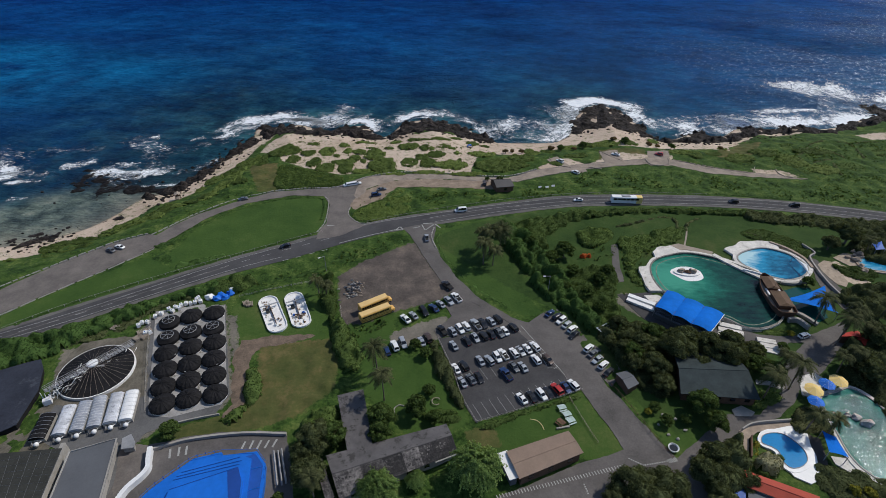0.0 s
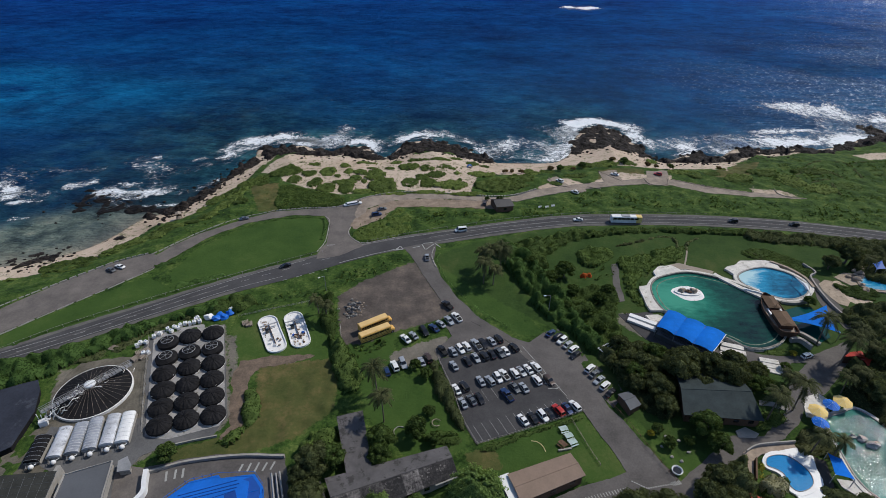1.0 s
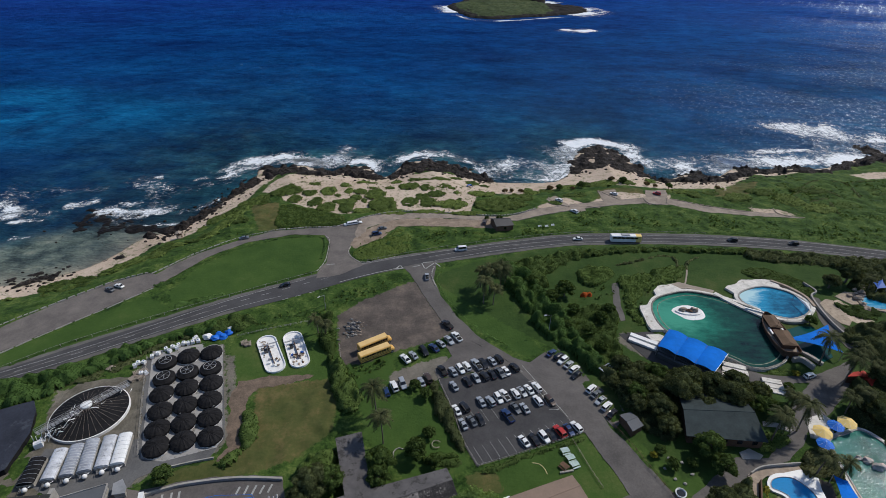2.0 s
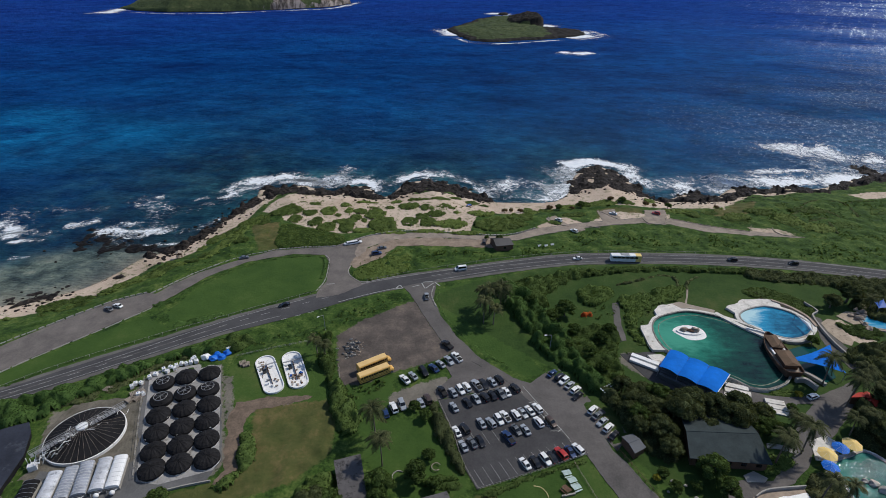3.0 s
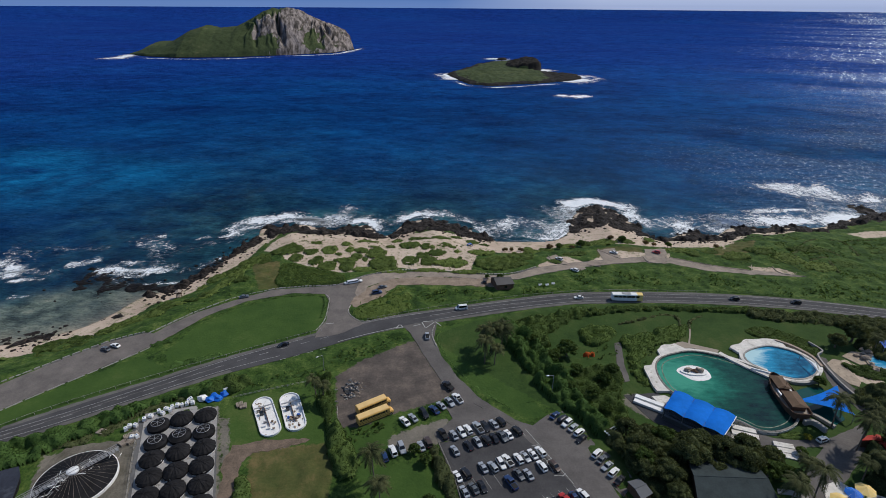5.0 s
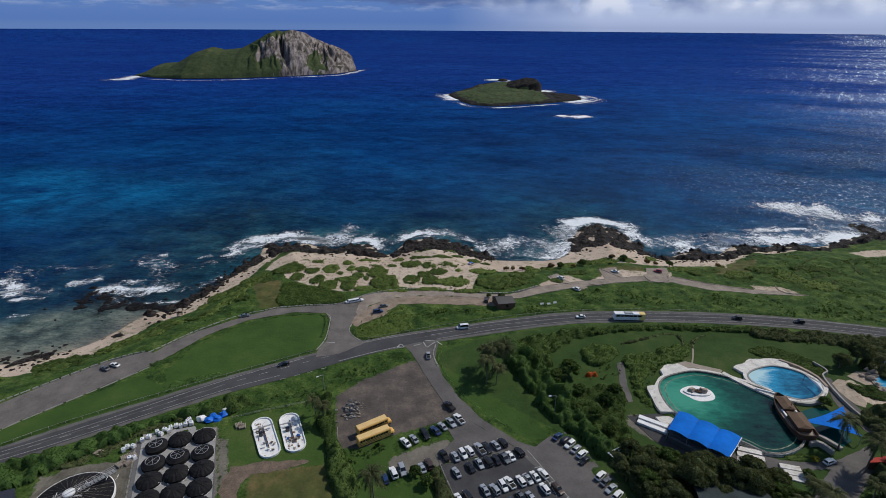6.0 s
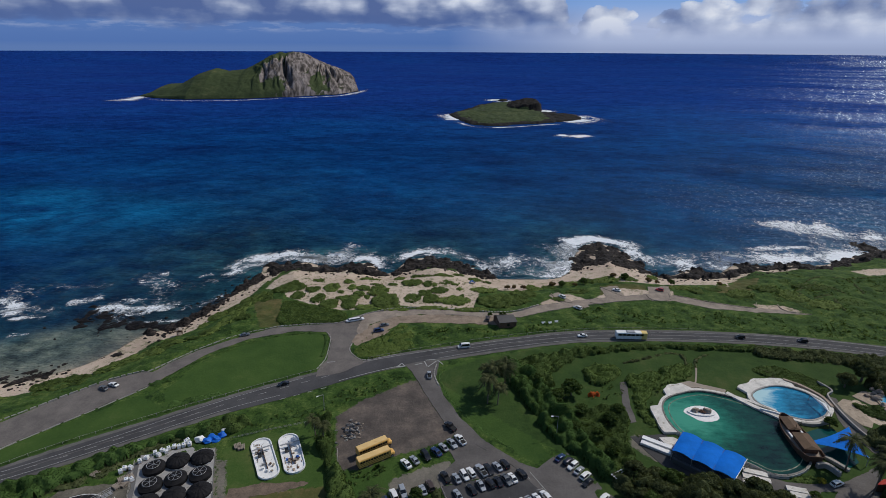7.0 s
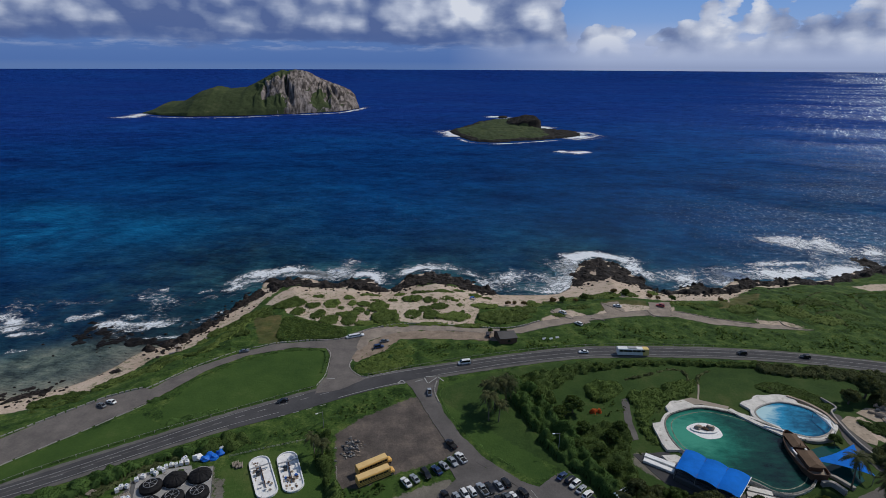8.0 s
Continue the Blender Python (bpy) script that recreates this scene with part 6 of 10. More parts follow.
DUNE_SHRUBS = [
    [(-74.7, 232.4, 8.0, 5.1), (-83.7, 225.7, 3.1, 4.9), (-63.2, 241.5, 2.7, 2.0), (-55.0, 232.7, 4.0, 4.5), (-63.6, 230.7, 3.2, 3.8), (-69.0, 223.9, 3.6, 3.6), (-59.1, 221.1, 3.6, 4.1), (-52.4, 215.6, 4.0, 4.5), (-45.3, 222.0, 5.1, 3.5), (-43.6, 215.8, 3.8, 5.1), (-45.2, 233.6, 2.7, 3.2), (-39.8, 233.1, 3.7, 3.2)],
    [(-48.0, 240.7, 2.7, 2.7), (-42.5, 248.1, 1.7, 2.1), (-40.5, 226.3, 2.6, 3.0), (-36.6, 222.8, 1.3, 2.4), (-32.0, 230.2, 4.8, 6.2), (-27.1, 218.4, 7.1, 6.9), (-17.2, 240.4, 4.9, 5.3), (-8.9, 238.3, 2.7, 3.9), (-0.2, 240.5, 3.3, 2.6), (-15.6, 222.1, 3.6, 5.3), (-10.4, 227.6, 3.2, 3.0), (-7.1, 221.7, 4.1, 4.7)],
    [(-3.9, 230.8, 5.8, 3.1), (3.5, 220.2, 7.2, 4.6), (6.5, 232.3, 1.6, 1.9), (7.7, 225.0, 1.8, 1.8), (20.7, 248.2, 2.3, 2.0), (14.8, 250.2, 3.4, 3.5), (18.8, 232.4, 6.4, 4.4), (24.7, 219.5, 9.7, 6.9), (31.7, 220.3, 6.4, 5.2), (36.3, 228.6, 6.9, 5.5), (42.7, 238.1, 3.8, 5.8), (-38.3, 250.1, 5.1, 2.1)],
    [(-23.9, 250.5, 3.4, 2.8), (-4.2, 250.4, 8.5, 2.1), (-14.8, 251.9, 4.0, 2.1), (6.4, 254.9, 4.0, 2.1), (-63.7, 242.3, 2.7, 2.0), (-74.8, 238.2, 3.8, 2.7), (4.1, 238.1, 2.2, 1.3), (-25.9, 238.7, 2.7, 2.0), (-34.1, 238.7, 2.7, 2.0), (-49.7, 228.5, 1.6, 1.9), (-5.4, 237.7, 1.6, 1.9)],
    [(-35.8, 212.6, 5.0, 2.8), (-23.4, 210.7, 7.4, 1.6), (-6.1, 212.1, 7.0, 2.2), (11.3, 210.9, 7.5, 2.2), (51.1, 240.5, 3.9, 3.3), (71.1, 248.7, 4.0, 3.5), (79.6, 246.6, 7.9, 4.2), (92.5, 248.8, 4.0, 5.0), (108.4, 258.0, 2.9, 3.0), (113.7, 237.2, 5.5, 4.1), (119.3, 234.3, 3.3, 4.1), (128.5, 234.7, 4.4, 2.7)],
    [(136.6, 242.2, 2.2, 2.9), (139.2, 229.8, 7.0, 4.7), (61.9, 246.4, 4.5, 4.1), (62.8, 231.9, 6.4, 3.2), (51.7, 221.9, 3.1, 1.8), (153.1, 236.4, 6.0, 4.3), (161.8, 227.2, 6.4, 6.2), (178.4, 238.1, 8.3, 3.7), (171.3, 218.7, 6.7, 4.6), (-94.9, 215.0, 4.5, 4.6), (-92.3, 223.0, 3.6, 4.3), (-100.5, 209.1, 3.9, 3.9)],
    [(-87.7, 225.5, 4.2, 4.3), (-103.3, 199.8, 2.9, 2.6), (-148.3, 148.9, 4.3, 1.6), (-88.1, 203.2, 4.3, 3.2)],
    [(-100.4, 207.3, 3.9, 3.3), (-90.2, 207.2, 3.4, 2.8), (-83.0, 221.5, 3.1, 3.0), (-98.5, 190.9, 3.7, 2.5), (-107.2, 183.8, 4.0, 2.4), (-112.8, 177.1, 3.5, 2.3), (-120.7, 171.3, 3.8, 2.7), (-124.7, 166.4, 3.8, 2.1), (-128.9, 156.7, 3.6, 2.0), (-133.5, 154.0, 3.2, 2.0), (-92.0, 223.5, 3.1, 3.0), (-101.1, 186.4, 3.2, 1.9), (-109.4, 179.3, 2.6, 1.9), (-138.5, 150.1, 3.1, 1.6)],
]
k = 0
for row in DUNE_SHRUBS:
    for x, y, rx, ry in row:
        k += 1
        foliage("shrub", ellipse(x, y, rx * 1.04, ry * 1.04, k), min(1.6, 0.55 + 0.12 * min(rx, ry)), "leaf_beach", "low dense green beach shrub on pale sand", "shrub", k, 0.7, 4.0, 0.4, 0.4, group="beach shrubs")

MASSES = [
    ("hedge", [(-119.3, 94.5), (-125.3, 102.9), (-115.1, 108.7), (-105.1, 113.7), (-95.1, 120), (-84, 125.7), (-74, 131.6), (-68.6, 130.6), (-74.9, 126.9), (-84.1, 122), (-91.9, 115.1), (-100.1, 107.6), (-108.6, 98.6)], 3.3, "leaf_hedge", "tall leafy hedge between the road and the tank yard", "hedge"),
    ("hedge", [(-73.5, 129.4), (-70.5, 134.6), (-62.9, 136.5), (-58.6, 133), (-62.4, 129), (-69.4, 126.1)], 2.6, "leaf", "dense green bush beside the road verge", "bush"),
    ("hedge", [(19.0, 168.4), (19.8, 159.7), (23.4, 150.3), (27.8, 138.3), (31.8, 128.3), (35.4, 122.6), (39.2, 119.6), (42.2, 112.9), (47.0, 111.5), (46.0, 118), (43, 126), (41, 136), (38, 146), (34.5, 156), (30.5, 164.5), (24.0, 169)], 4.0, "leaf_hedge", "tall dense hedge of mixed trees along the lawn", "hedge"),
    ("thicket", [(25, 168), (31, 172), (44, 177), (60, 179.5), (52, 174), (41, 169), (37, 160), (36, 152), (31, 158)], 2.4, "leaf", "rough thicket of bushes beside the road", "thicket"),
    ("thicket", [(44.9, 110.1), (43.4, 118.4), (40, 126.1), (37.2, 135.9), (40.2, 138.9), (46.4, 141.4), (52, 143.6), (56.4, 141.3), (57.2, 134.7), (53.1, 127.6), (53.9, 121), (51.4, 114.8)], 2.4, "leaf", "overgrown green thicket beside the park", "thicket"),
    ("bush", [(49.2, 164.3), (60.3, 167.1), (62.7, 161.5), (53.3, 154.9), (49.3, 158.4)], 1.8, "leaf_bright", "low spreading bush on the park lawn", "bush"),
    ("thicket", [(63.2, 160.2), (69.7, 162.9), (86.2, 168.9), (90.4, 167.4), (83.8, 159.1), (75.8, 156.1), (68.2, 149.5), (64.2, 141.4), (65.3, 134.8), (62.9, 133.1), (60.8, 139.8), (62.3, 149.4)], 1.3, "leaf_bright", "low green planting beside the pool path", "planting"),
    ("hedge", [(32.7, 165.5), (47.3, 176.5), (70.7, 182.1), (93.2, 182.5), (119.5, 181.3), (117.9, 177.9), (91.9, 179.1), (69.5, 177.8), (49.6, 171.7), (39.8, 164.1), (34, 159.2)], 1.6, "leaf", "rough green hedge along the road", "hedge"),
    ("reeds", [(119.3, 180.9), (135.9, 178.6), (172.1, 173.5), (165.6, 164), (151.2, 167.6), (132, 171.2), (118.4, 174.1)], 1.7, "leaf_dark", "dark upright reeds beside the road", "reeds"),
    ("hedge", [(-32.8, 114), (-29.2, 115), (-24.9, 108.1), (-21.1, 99.3), (-24.7, 96.4), (-28.3, 101.2)], 2.8, "leaf", "dense clipped hedge beside the bus yard", "hedge"),
    ("hedge", [(-3.9, 108.1), (-1.2, 108.5), (2.8, 96.5), (6.1, 86), (4.1, 84.8), (0.6, 91.9), (-2.3, 99.6)], 2.2, "leaf_dark", "dark hedge beside the parking lot", "hedge"),
    ("bush", [(-40.7, 135.6), (-35.7, 136.3), (-31.4, 121.2), (-31.7, 115.5), (-35.3, 119.3)], 2.8, "leaf", "tall bushes at the corner of the yard", "bush"),
    ("bush", [(-51, 97.2), (-49.2, 99.2), (-46.1, 91.9), (-45.2, 87.2), (-48, 85.4), (-50, 90)], 1.8, "leaf", "bushes beside the dirt track", "bush"),
    ("thicket", [(-33.4, 78.4), (-31.3, 82), (-27.9, 84.4), (-25.2, 84.6), (-24.3, 79.3), (-27, 77.7), (-30.7, 77.2)], 2.8, "leaf_bright", "dense climbing greenery beside the old house", "thicket"),
    ("bush", [(-53, 81.1), (-49, 85.8), (-47.2, 84.5), (-50.2, 80.2)], 1.2, "leaf_bright", "low bright bush beside the track", "bush"),
    ("bush", [(110.2, 165.5), (117.8, 168.3), (127.6, 162.8), (130.8, 153.9), (125.9, 150.4), (120.7, 155.5), (114.2, 160.7)], 0.8, "leaf", "low shrub border above the blue pool", "bush"),
    ("bush", [(-18.4, 196.1), (-13.9, 191.9), (-13.7, 179.7), (-20.2, 173.7), (-29.6, 171.1), (-34.6, 174.3), (-33.5, 179.3), (-29, 183.8), (-23.3, 188.4)], 0.7, "leaf_grass", "tall rough grass on the road island", "tall grass"),
    ("bush", [(-72.4, 218), (-60.1, 213.7), (-44, 207.6), (-43.9, 199.3), (-56.5, 197.1), (-69.5, 196.8), (-72.6, 207)], 0.8, "leaf_grass", "spreading green beach shrubs above the road", "shrub"),
    ("bush", [(-1.6, 81.2), (1.3, 82.9), (4.8, 83.2), (5.4, 81.7), (1.3, 80.1)], 1.0, "leaf", "garden planting beside the old building", "planting"),
    ("hedge", [(-4.8, 82.8), (2.7, 85.1), (4.4, 83.4), (-1.4, 81.7)], 1.4, "leaf_bright", "short clipped garden hedge", "hedge"),
    ("hedge", [(9.7, 80.3), (16.5, 83.2), (25.2, 86.3), (34.3, 89.4), (34.7, 88.4), (25, 85), (16.4, 81.5), (10.5, 79.1)], 0.8, "leaf", "low planting along the lot fence", "planting"),
    ("thicket", [(51.1, 109.5), (58.4, 112.4), (66.3, 111.6), (75.9, 107.2), (85.1, 106.4), (86.2, 102.2), (69.9, 100), (62.2, 99.9), (52.5, 97.7), (48.1, 100.9), (47.6, 108.1)], 0.9, "leaf_dark", "dark dense trees beside the pool stands", "thicket"),
    ("thicket", [(53, 105), (63.6, 104), (60.6, 91.2), (54.2, 89.3), (50.1, 94.8)], 2.0, "leaf_dark", "dark planting beside the service hut", "thicket"),
    ("thicket", [(145.7, 158.8), (167.4, 170.5), (161.3, 152.1), (150.4, 145.4), (145.3, 151.9)], 2.5, "leaf_dark", "dark planting beside the lagoon", "thicket"),
    ("thicket", [(124.1, 129.9), (142.4, 135.8), (141.7, 119.6), (125.4, 101.3), (113.1, 101.2), (115.3, 109.8), (123.3, 112.2), (126.2, 121.9)], 3.2, "leaf_dark", "dense dark park trees", "thicket"),
    ("bush", [(133.2, 146.4), (137.1, 144.6), (142.5, 144), (145.6, 141.3), (142.2, 137.3), (136.6, 137.8), (134, 140.8), (132.4, 143.9)], 1.2, "leaf", "green border planting beside the rock pool", "planting"),
    ("bush", [(93.1, 113.9), (96.3, 115.6), (100.6, 113.8), (100, 111.9), (94.2, 112)], 0.4, "leaf_bright", "low clipped planting beside the pool walk", "planting"),
    ("thicket", [(106.4, 97.4), (115.3, 99.5), (116, 79.9), (106.2, 73.7), (109.6, 86.5)], 2.0, "leaf_dark", "dark shrubbery above the lagoon pool", "thicket"),
    ("thicket", [(57.8, 65.9), (62.7, 72.9), (66.9, 76.2), (70.5, 75.9), (66.9, 66), (61.6, 59.7), (56.5, 59.6)], 5.6, "leaf_dark", "dark tree mass beside the plaza path", "thicket"),
    ("thicket", [(72.6, 72.5), (76.7, 72.3), (76.5, 68.9), (73.3, 67), (69.2, 68)], 2.0, "leaf", "round bush beside the small blue pool", "bush"),
    ("thicket", [(84.6, 82.6), (89.4, 86.7), (91.8, 84.7), (93.1, 82.2), (94, 79.5), (91.3, 77.3), (88.3, 78.5), (84.8, 79.1)], 1.5, "leaf_palm", "dry tangled planting under the palms", "planting"),
    ("bush", [(70.6, 69.0), (70.4, 71.4), (71.8, 73.0), (74.2, 73.4), (75.8, 71.8), (75.6, 69.2), (73.6, 67.6), (71.8, 67.6)], 2.6, "leaf_pale", "rounded variegated pale green bush overhanging the crescent pool", "bush"),
    ("weeds", [(-107.2, 100.3), (-103.8, 104.6), (-99.2, 106.4), (-92.6, 109.6), (-89.4, 113.8), (-87.0, 118.9), (-81.0, 123.2), (-76.3, 126.8), (-77, 128.6), (-84.2, 124.3), (-90.8, 119.6), (-97.2, 115.3), (-103.2, 109.7), (-109.1, 103.5)], 0.9, "leaf_dark", "dark rank weeds between the hedge and the tanks", "weeds"),
    ("thicket", [(40.9, 118.6), (43.6, 114.0), (45.4, 108.3), (48.3, 102.6), (50.2, 98.6), (52.4, 100.4), (50.6, 105.6), (48.2, 110.6), (45.4, 116.2), (42.6, 119.6)], 2.6, "leaf_dark", "dark shrubbery crowding the edge of the car park", "thicket"),
    ("bush", [(73.3, 76.5), (74.8, 76.8), (73.7, 73.8), (71.6, 72.6)], 1.2, "leaf_yellow", "yellow-green shrub beside the crescent pool", "bush"),
    ("bush", [(81.2, 91.6), (86.3, 90.9), (85.9, 88.4), (79.8, 85.9), (77.5, 86.9)], 0.5, "leaf_bright", "low bright planting beside the pavilion", "planting"),
    ("thicket", [(83.9, 70.8), (90.7, 69.4), (97.5, 66.8), (99.4, 60.5), (83, 62.8)], 1.2, "leaf_dark", "dark planting below the lagoon pool", "planting"),
]
for i, (name, ol, high, mt, label, cat) in enumerate(MASSES):
    foliage(name, smooth_line(ol, 4, True), high, mt, label, cat, 100 + i, 0.6, 14.0, 0.36, 0.3)


def crown_mesh(name, r, h, material, seed, lumps=38, leaf=0.29, dens=12.0):
    """A crown of leaf clumps with gaps round an uneven inner body."""
    rng = np.random.default_rng(seed)
    b = Build()
    for i in range(lumps):
        a, e = rng.uniform(0, 6.28), rng.uniform(-0.25, 1.0)
        cr = math.sqrt(max(0, 1 - max(e, 0) ** 2)) * r * rng.uniform(0.45, 0.80)
        c = Vector((math.cos(a) * cr, math.sin(a) * cr, h * 0.5 + e * h * 0.36))
        s = r * rng.uniform(0.18, 0.36)
        blob(b, c, (s * 0.82, s * 0.82, s * 0.6), seed + i, 0.35, 1)
        count = int(4 * math.pi * s * s * dens)
        dirs = rng.normal(0, 1, (count, 3))
        dirs /= np.linalg.norm(dirs, axis=1)[:, None]
        dirs[:, 2] = np.abs(dirs[:, 2]) * 0.9 - 0.15
        pts = np.array(c) + dirs * np.array([s, s, s * 0.75]) * rng.uniform(0.75, 1.12, (count, 1))
        b.leaves(pts, dirs, leaf, rng, 0.6)
    return mesh_of(name, b, M[material])


def weeping_crown(name, r, h, material, seed):
    """Fine feathery sprays that arch out and hang from a rounded head."""
    rng = np.random.default_rng(seed)
    b = Build()
    blob(b, (0, 0, h * 0.58), (r * 0.66, r * 0.66, h * 0.26), seed, 0.35, 2)
    for i in range(430):
        a, u = rng.uniform(0, 6.28), math.sqrt(rng.uniform(0.02, 1))
        lump = 1 + 0.18 * noise.noise(Vector((math.cos(a) * 2, math.sin(a) * 2, u * 2)))
        base = Vector((math.cos(a) * r * 0.72 * u * lump, math.sin(a) * r * 0.72 * u * lump, h * (0.62 + 0.36 * math.sqrt(max(0, 1 - u * u))) * lump))
        out = Vector((math.cos(a), math.sin(a), 0)) * (0.25 + u) + Vector(rng.normal(0, 0.25, 3))
        ln = r * rng.uniform(0.22, 0.42)
        pts = [base + out * ln * f + Vector((0, 0, ln * (0.35 * f - 1.1 * f * f))) for f in np.linspace(0, 1, 6)]
        pts = [p + Vector(rng.normal(0, 0.10, 3)) for p in pts for _ in range(8)]
        b.leaves([tuple(p) for p in pts], [(out.x, out.y, 0.9)] * len(pts), 0.20, rng, 0.5, 1.8)
    return mesh_of(name, b, M[material])


def tree_mesh(kind, r, h, material, seed):
    b = Build()
    rng = np.random.default_rng(seed + 70)
    b.tube((0, 0, -0.3), (0.1, 0.05, h * 0.42), r * 0.075 + 0.05, r * 0.05, 8)
    for i in range(5):
        a = i * 1.257 + rng.uniform(-0.3, 0.3)
        b.tube((0.1, 0.05, h * 0.34), (math.cos(a) * r * 0.5, math.sin(a) * r * 0.5, h * rng.uniform(0.55, 0.7)), r * 0.04, r * 0.015, 6)
    if kind == "bright":
        return mesh_of(kind + "_trunk", b, M["bark"]), weeping_crown(kind + "_crown", r, h, material, seed)
    return mesh_of(kind + "_trunk", b, M["bark"]), crown_mesh(kind + "_crown", r, h, material, seed)


TREES = {
    "broad": (tree_mesh("broad", 4.6, 6.5, "leaf_dark", 1), "broad dark green shade tree", 4.6),
    "round": (tree_mesh("round", 3.4, 6.0, "leaf", 2), "round leafy green tree", 3.4),
    "bright": (tree_mesh("bright", 4.4, 6.5, "leaf_feather", 3), "bright feathery green tree", 4.4),
    "small": (tree_mesh("small", 2.0, 3.4, "leaf", 4), "small bushy green tree", 2.0),
    "dark": (tree_mesh("dark", 3.0, 5.5, "leaf_dark", 5), "dense dark green tree", 3.0),
    "browned": (tree_mesh("browned", 1.8, 2.4, "leaf_dry", 7), "low wind-browned beach tree", 1.8),
    "yellow": (tree_mesh("yellow", 1.2, 1.8, "leaf_yellow", 6), "rounded yellow-green ornamental shrub", 1.2),
}


def plant_tree(kind, x, y, radius, turn, where):
    (trunk, crown), label, r = TREES[kind]
    s = radius / r
    t = thing("tree", f"{label} {where}", "tree", pose(x, y, height_at(x, y) - 0.05, 0, 0, turn) @ Matrix.Scale(s, 4))
    part("trunk", trunk, None, t)
    part("crown", crown, None, t)
    return t


PLANTED = [
    ("broad", [(-28.2, 74.3, 5.1, 3.0), (-30.6, 70.7, 3.7, 2.9), (-28.2, 65.3, 4.8, 2.7), (40.7, 62.9, 5.5, 2.6), (47.4, 62.4, 5.7, 2.6), (36.6, 60.8, 3.7, 2.5), (42.8, 59.2, 5.8, 2.5), (63.8, 103.2, 6.2, 4.5), (76.6, 100.9, 5.8, 4.5), (69.0, 98.3, 3.6, 4.3), (56.2, 97.6, 4.6, 4.1), (56.6, 91.7, 3.7, 3.9), (63.7, 69.6, 3.0, 3.0), (52.3, 107.6, 4.2, 3.0), (55.6, 110.6, 3.9, 3.0), (57.6, 105.6, 4.0, 3.0), (66.0, 72.4, 3.4, 3.0), (62.4, 66.2, 3.8, 3.0), (66.2, 64.8, 3.2, 3.0), (58.6, 62.4, 3.6, 3.0)], "beside the old flat-roofed building"),
    ("dark", [(50.6, 112.4, 3.6, 3.0), (46.9, 106.4, 2.6, 3.0), (50.8, 98.4, 3.4, 3.0), (66.4, 106.2, 5.0, 3.0), (78.6, 104.2, 4.8, 3.0), (72.4, 104.0, 4.6, 3.0), (84.6, 102.6, 3.6, 3.0), (57.0, 66.2, 4.4, 3.0), (60.6, 70.6, 4.0, 3.0)], "close beside the park path"),
    ("bright", [(-13.2, 61.8, 4.5, 2.5), (7.6, 66.4, 5.8, 2.7), (-5.3, 65.0, 2.3, 2.0)], "over the yard beside a building"),
    ("round", [(-5.8, 83.6, 3.4, 2.5), (-13.9, 80.2, 4.0, 2.4), (-14.1, 76.4, 3.4, 2.3), (-24.8, 75.4, 3.9, 2.3), (63.9, 84.9, 4.2, 3.7), (65.3, 80.0, 3.4, 3.5), (84.5, 98.9, 3.0, 3.4), (51.4, 101.6, 3.8, 4.4), (59.1, 108.8, 4.1, 4.7), (88.1, 104.1, 1.7, 1.9), (95.0, 106.2, 1.7, 2.0)], "in the garden planting"),
    ("round", [(82.2, 98.9, 3.3, 3.3), (87.8, 96.6, 3.0, 3.3)], "in dense planting beside the pool stands"),
    ("dark", [(144.9, 159.2, 5.3, 6.5), (136.6, 155.5, 3.6, 6.2), (54.2, 105.6, 3.8, 3.4), (111.0, 99.3, 4.5, 3.6), (121.1, 107.8, 4.8, 4.0), (112.1, 95.4, 4.4, 4.6), (49.4, 104.2, 3.2, 3.3)], "in dense planting"),
    ("small", [(31.4, 155.9, 2.4, 2.9), (45.4, 128.1, 2.5, 2.2), (47.7, 121.5, 2.4, 2.1), (39.1, 132.2, 2.2, 2.3), (-63.0, 76.5, 2.9, 2.0), (41.8, 149.2, 3.9, 3.4), (39.0, 147.5, 2.7, 2.7), (-2.9, 89.7, 2.0, 1.4), (-34.0, 61.0, 1.6, 1.0), (-1.6, 81.2, 2.2, 1.3), (-7.3, 105.5, 1.9, 1.7), (-4.0, 102.3, 2.1, 1.7), (50.6, 135.3, 2.9, 2.4), (42.7, 139.6, 2.6, 2.5), (54.0, 81.0, 1.9, 1.4), (52.7, 85.1, 1.7, 1.4), (59.1, 81.8, 1.6, 1.4), (54.4, 139.8, 2.6, 2.5), (35.8, 145.8, 3.1, 2.6), (117.8, 134.8, 2.2, 2.7)], "on open lawn"),
    ("browned", [(29.8, 236.2, 1.7, 1.5), (33.3, 238.2, 1.5, 1.5), (37.7, 237.7, 1.6, 1.5), (52.6, 242.7, 2.2, 1.5), (63.6, 241.6, 1.5, 1.5), (84.9, 249.6, 2.0, 1.5), (102.4, 247.9, 1.9, 1.5), (106.2, 246.6, 1.5, 1.5), (134.5, 241, 1.7, 1.5)], "above the beach sand"),
    ("small", [(24.4, 204.2, 1.8, 1.5), (57.4, 241.8, 2.2, 1.5), (68.6, 244.6, 2.4, 1.5), (89.6, 247.0, 2.2, 1.5), (112.4, 244.2, 2.0, 1.5), (19.0, 204.9, 1.3, 1.5)], "above the beach track"),
    ("yellow", [(88.7, 64.0, 1.5, 1.2), (91.6, 63.5, 1.5, 1.2), (50.8, 84.1, 1.2, 1.4), (100.4, 111.9, 1.3, 1.6)], "on clipped planting"),
]
k = 0
for kind, spots, where in PLANTED:
    for x, y, rx, ry in spots:
        k += 1
        plant_tree(kind, x, y, rx * 0.92, k * 77 % 360, where)


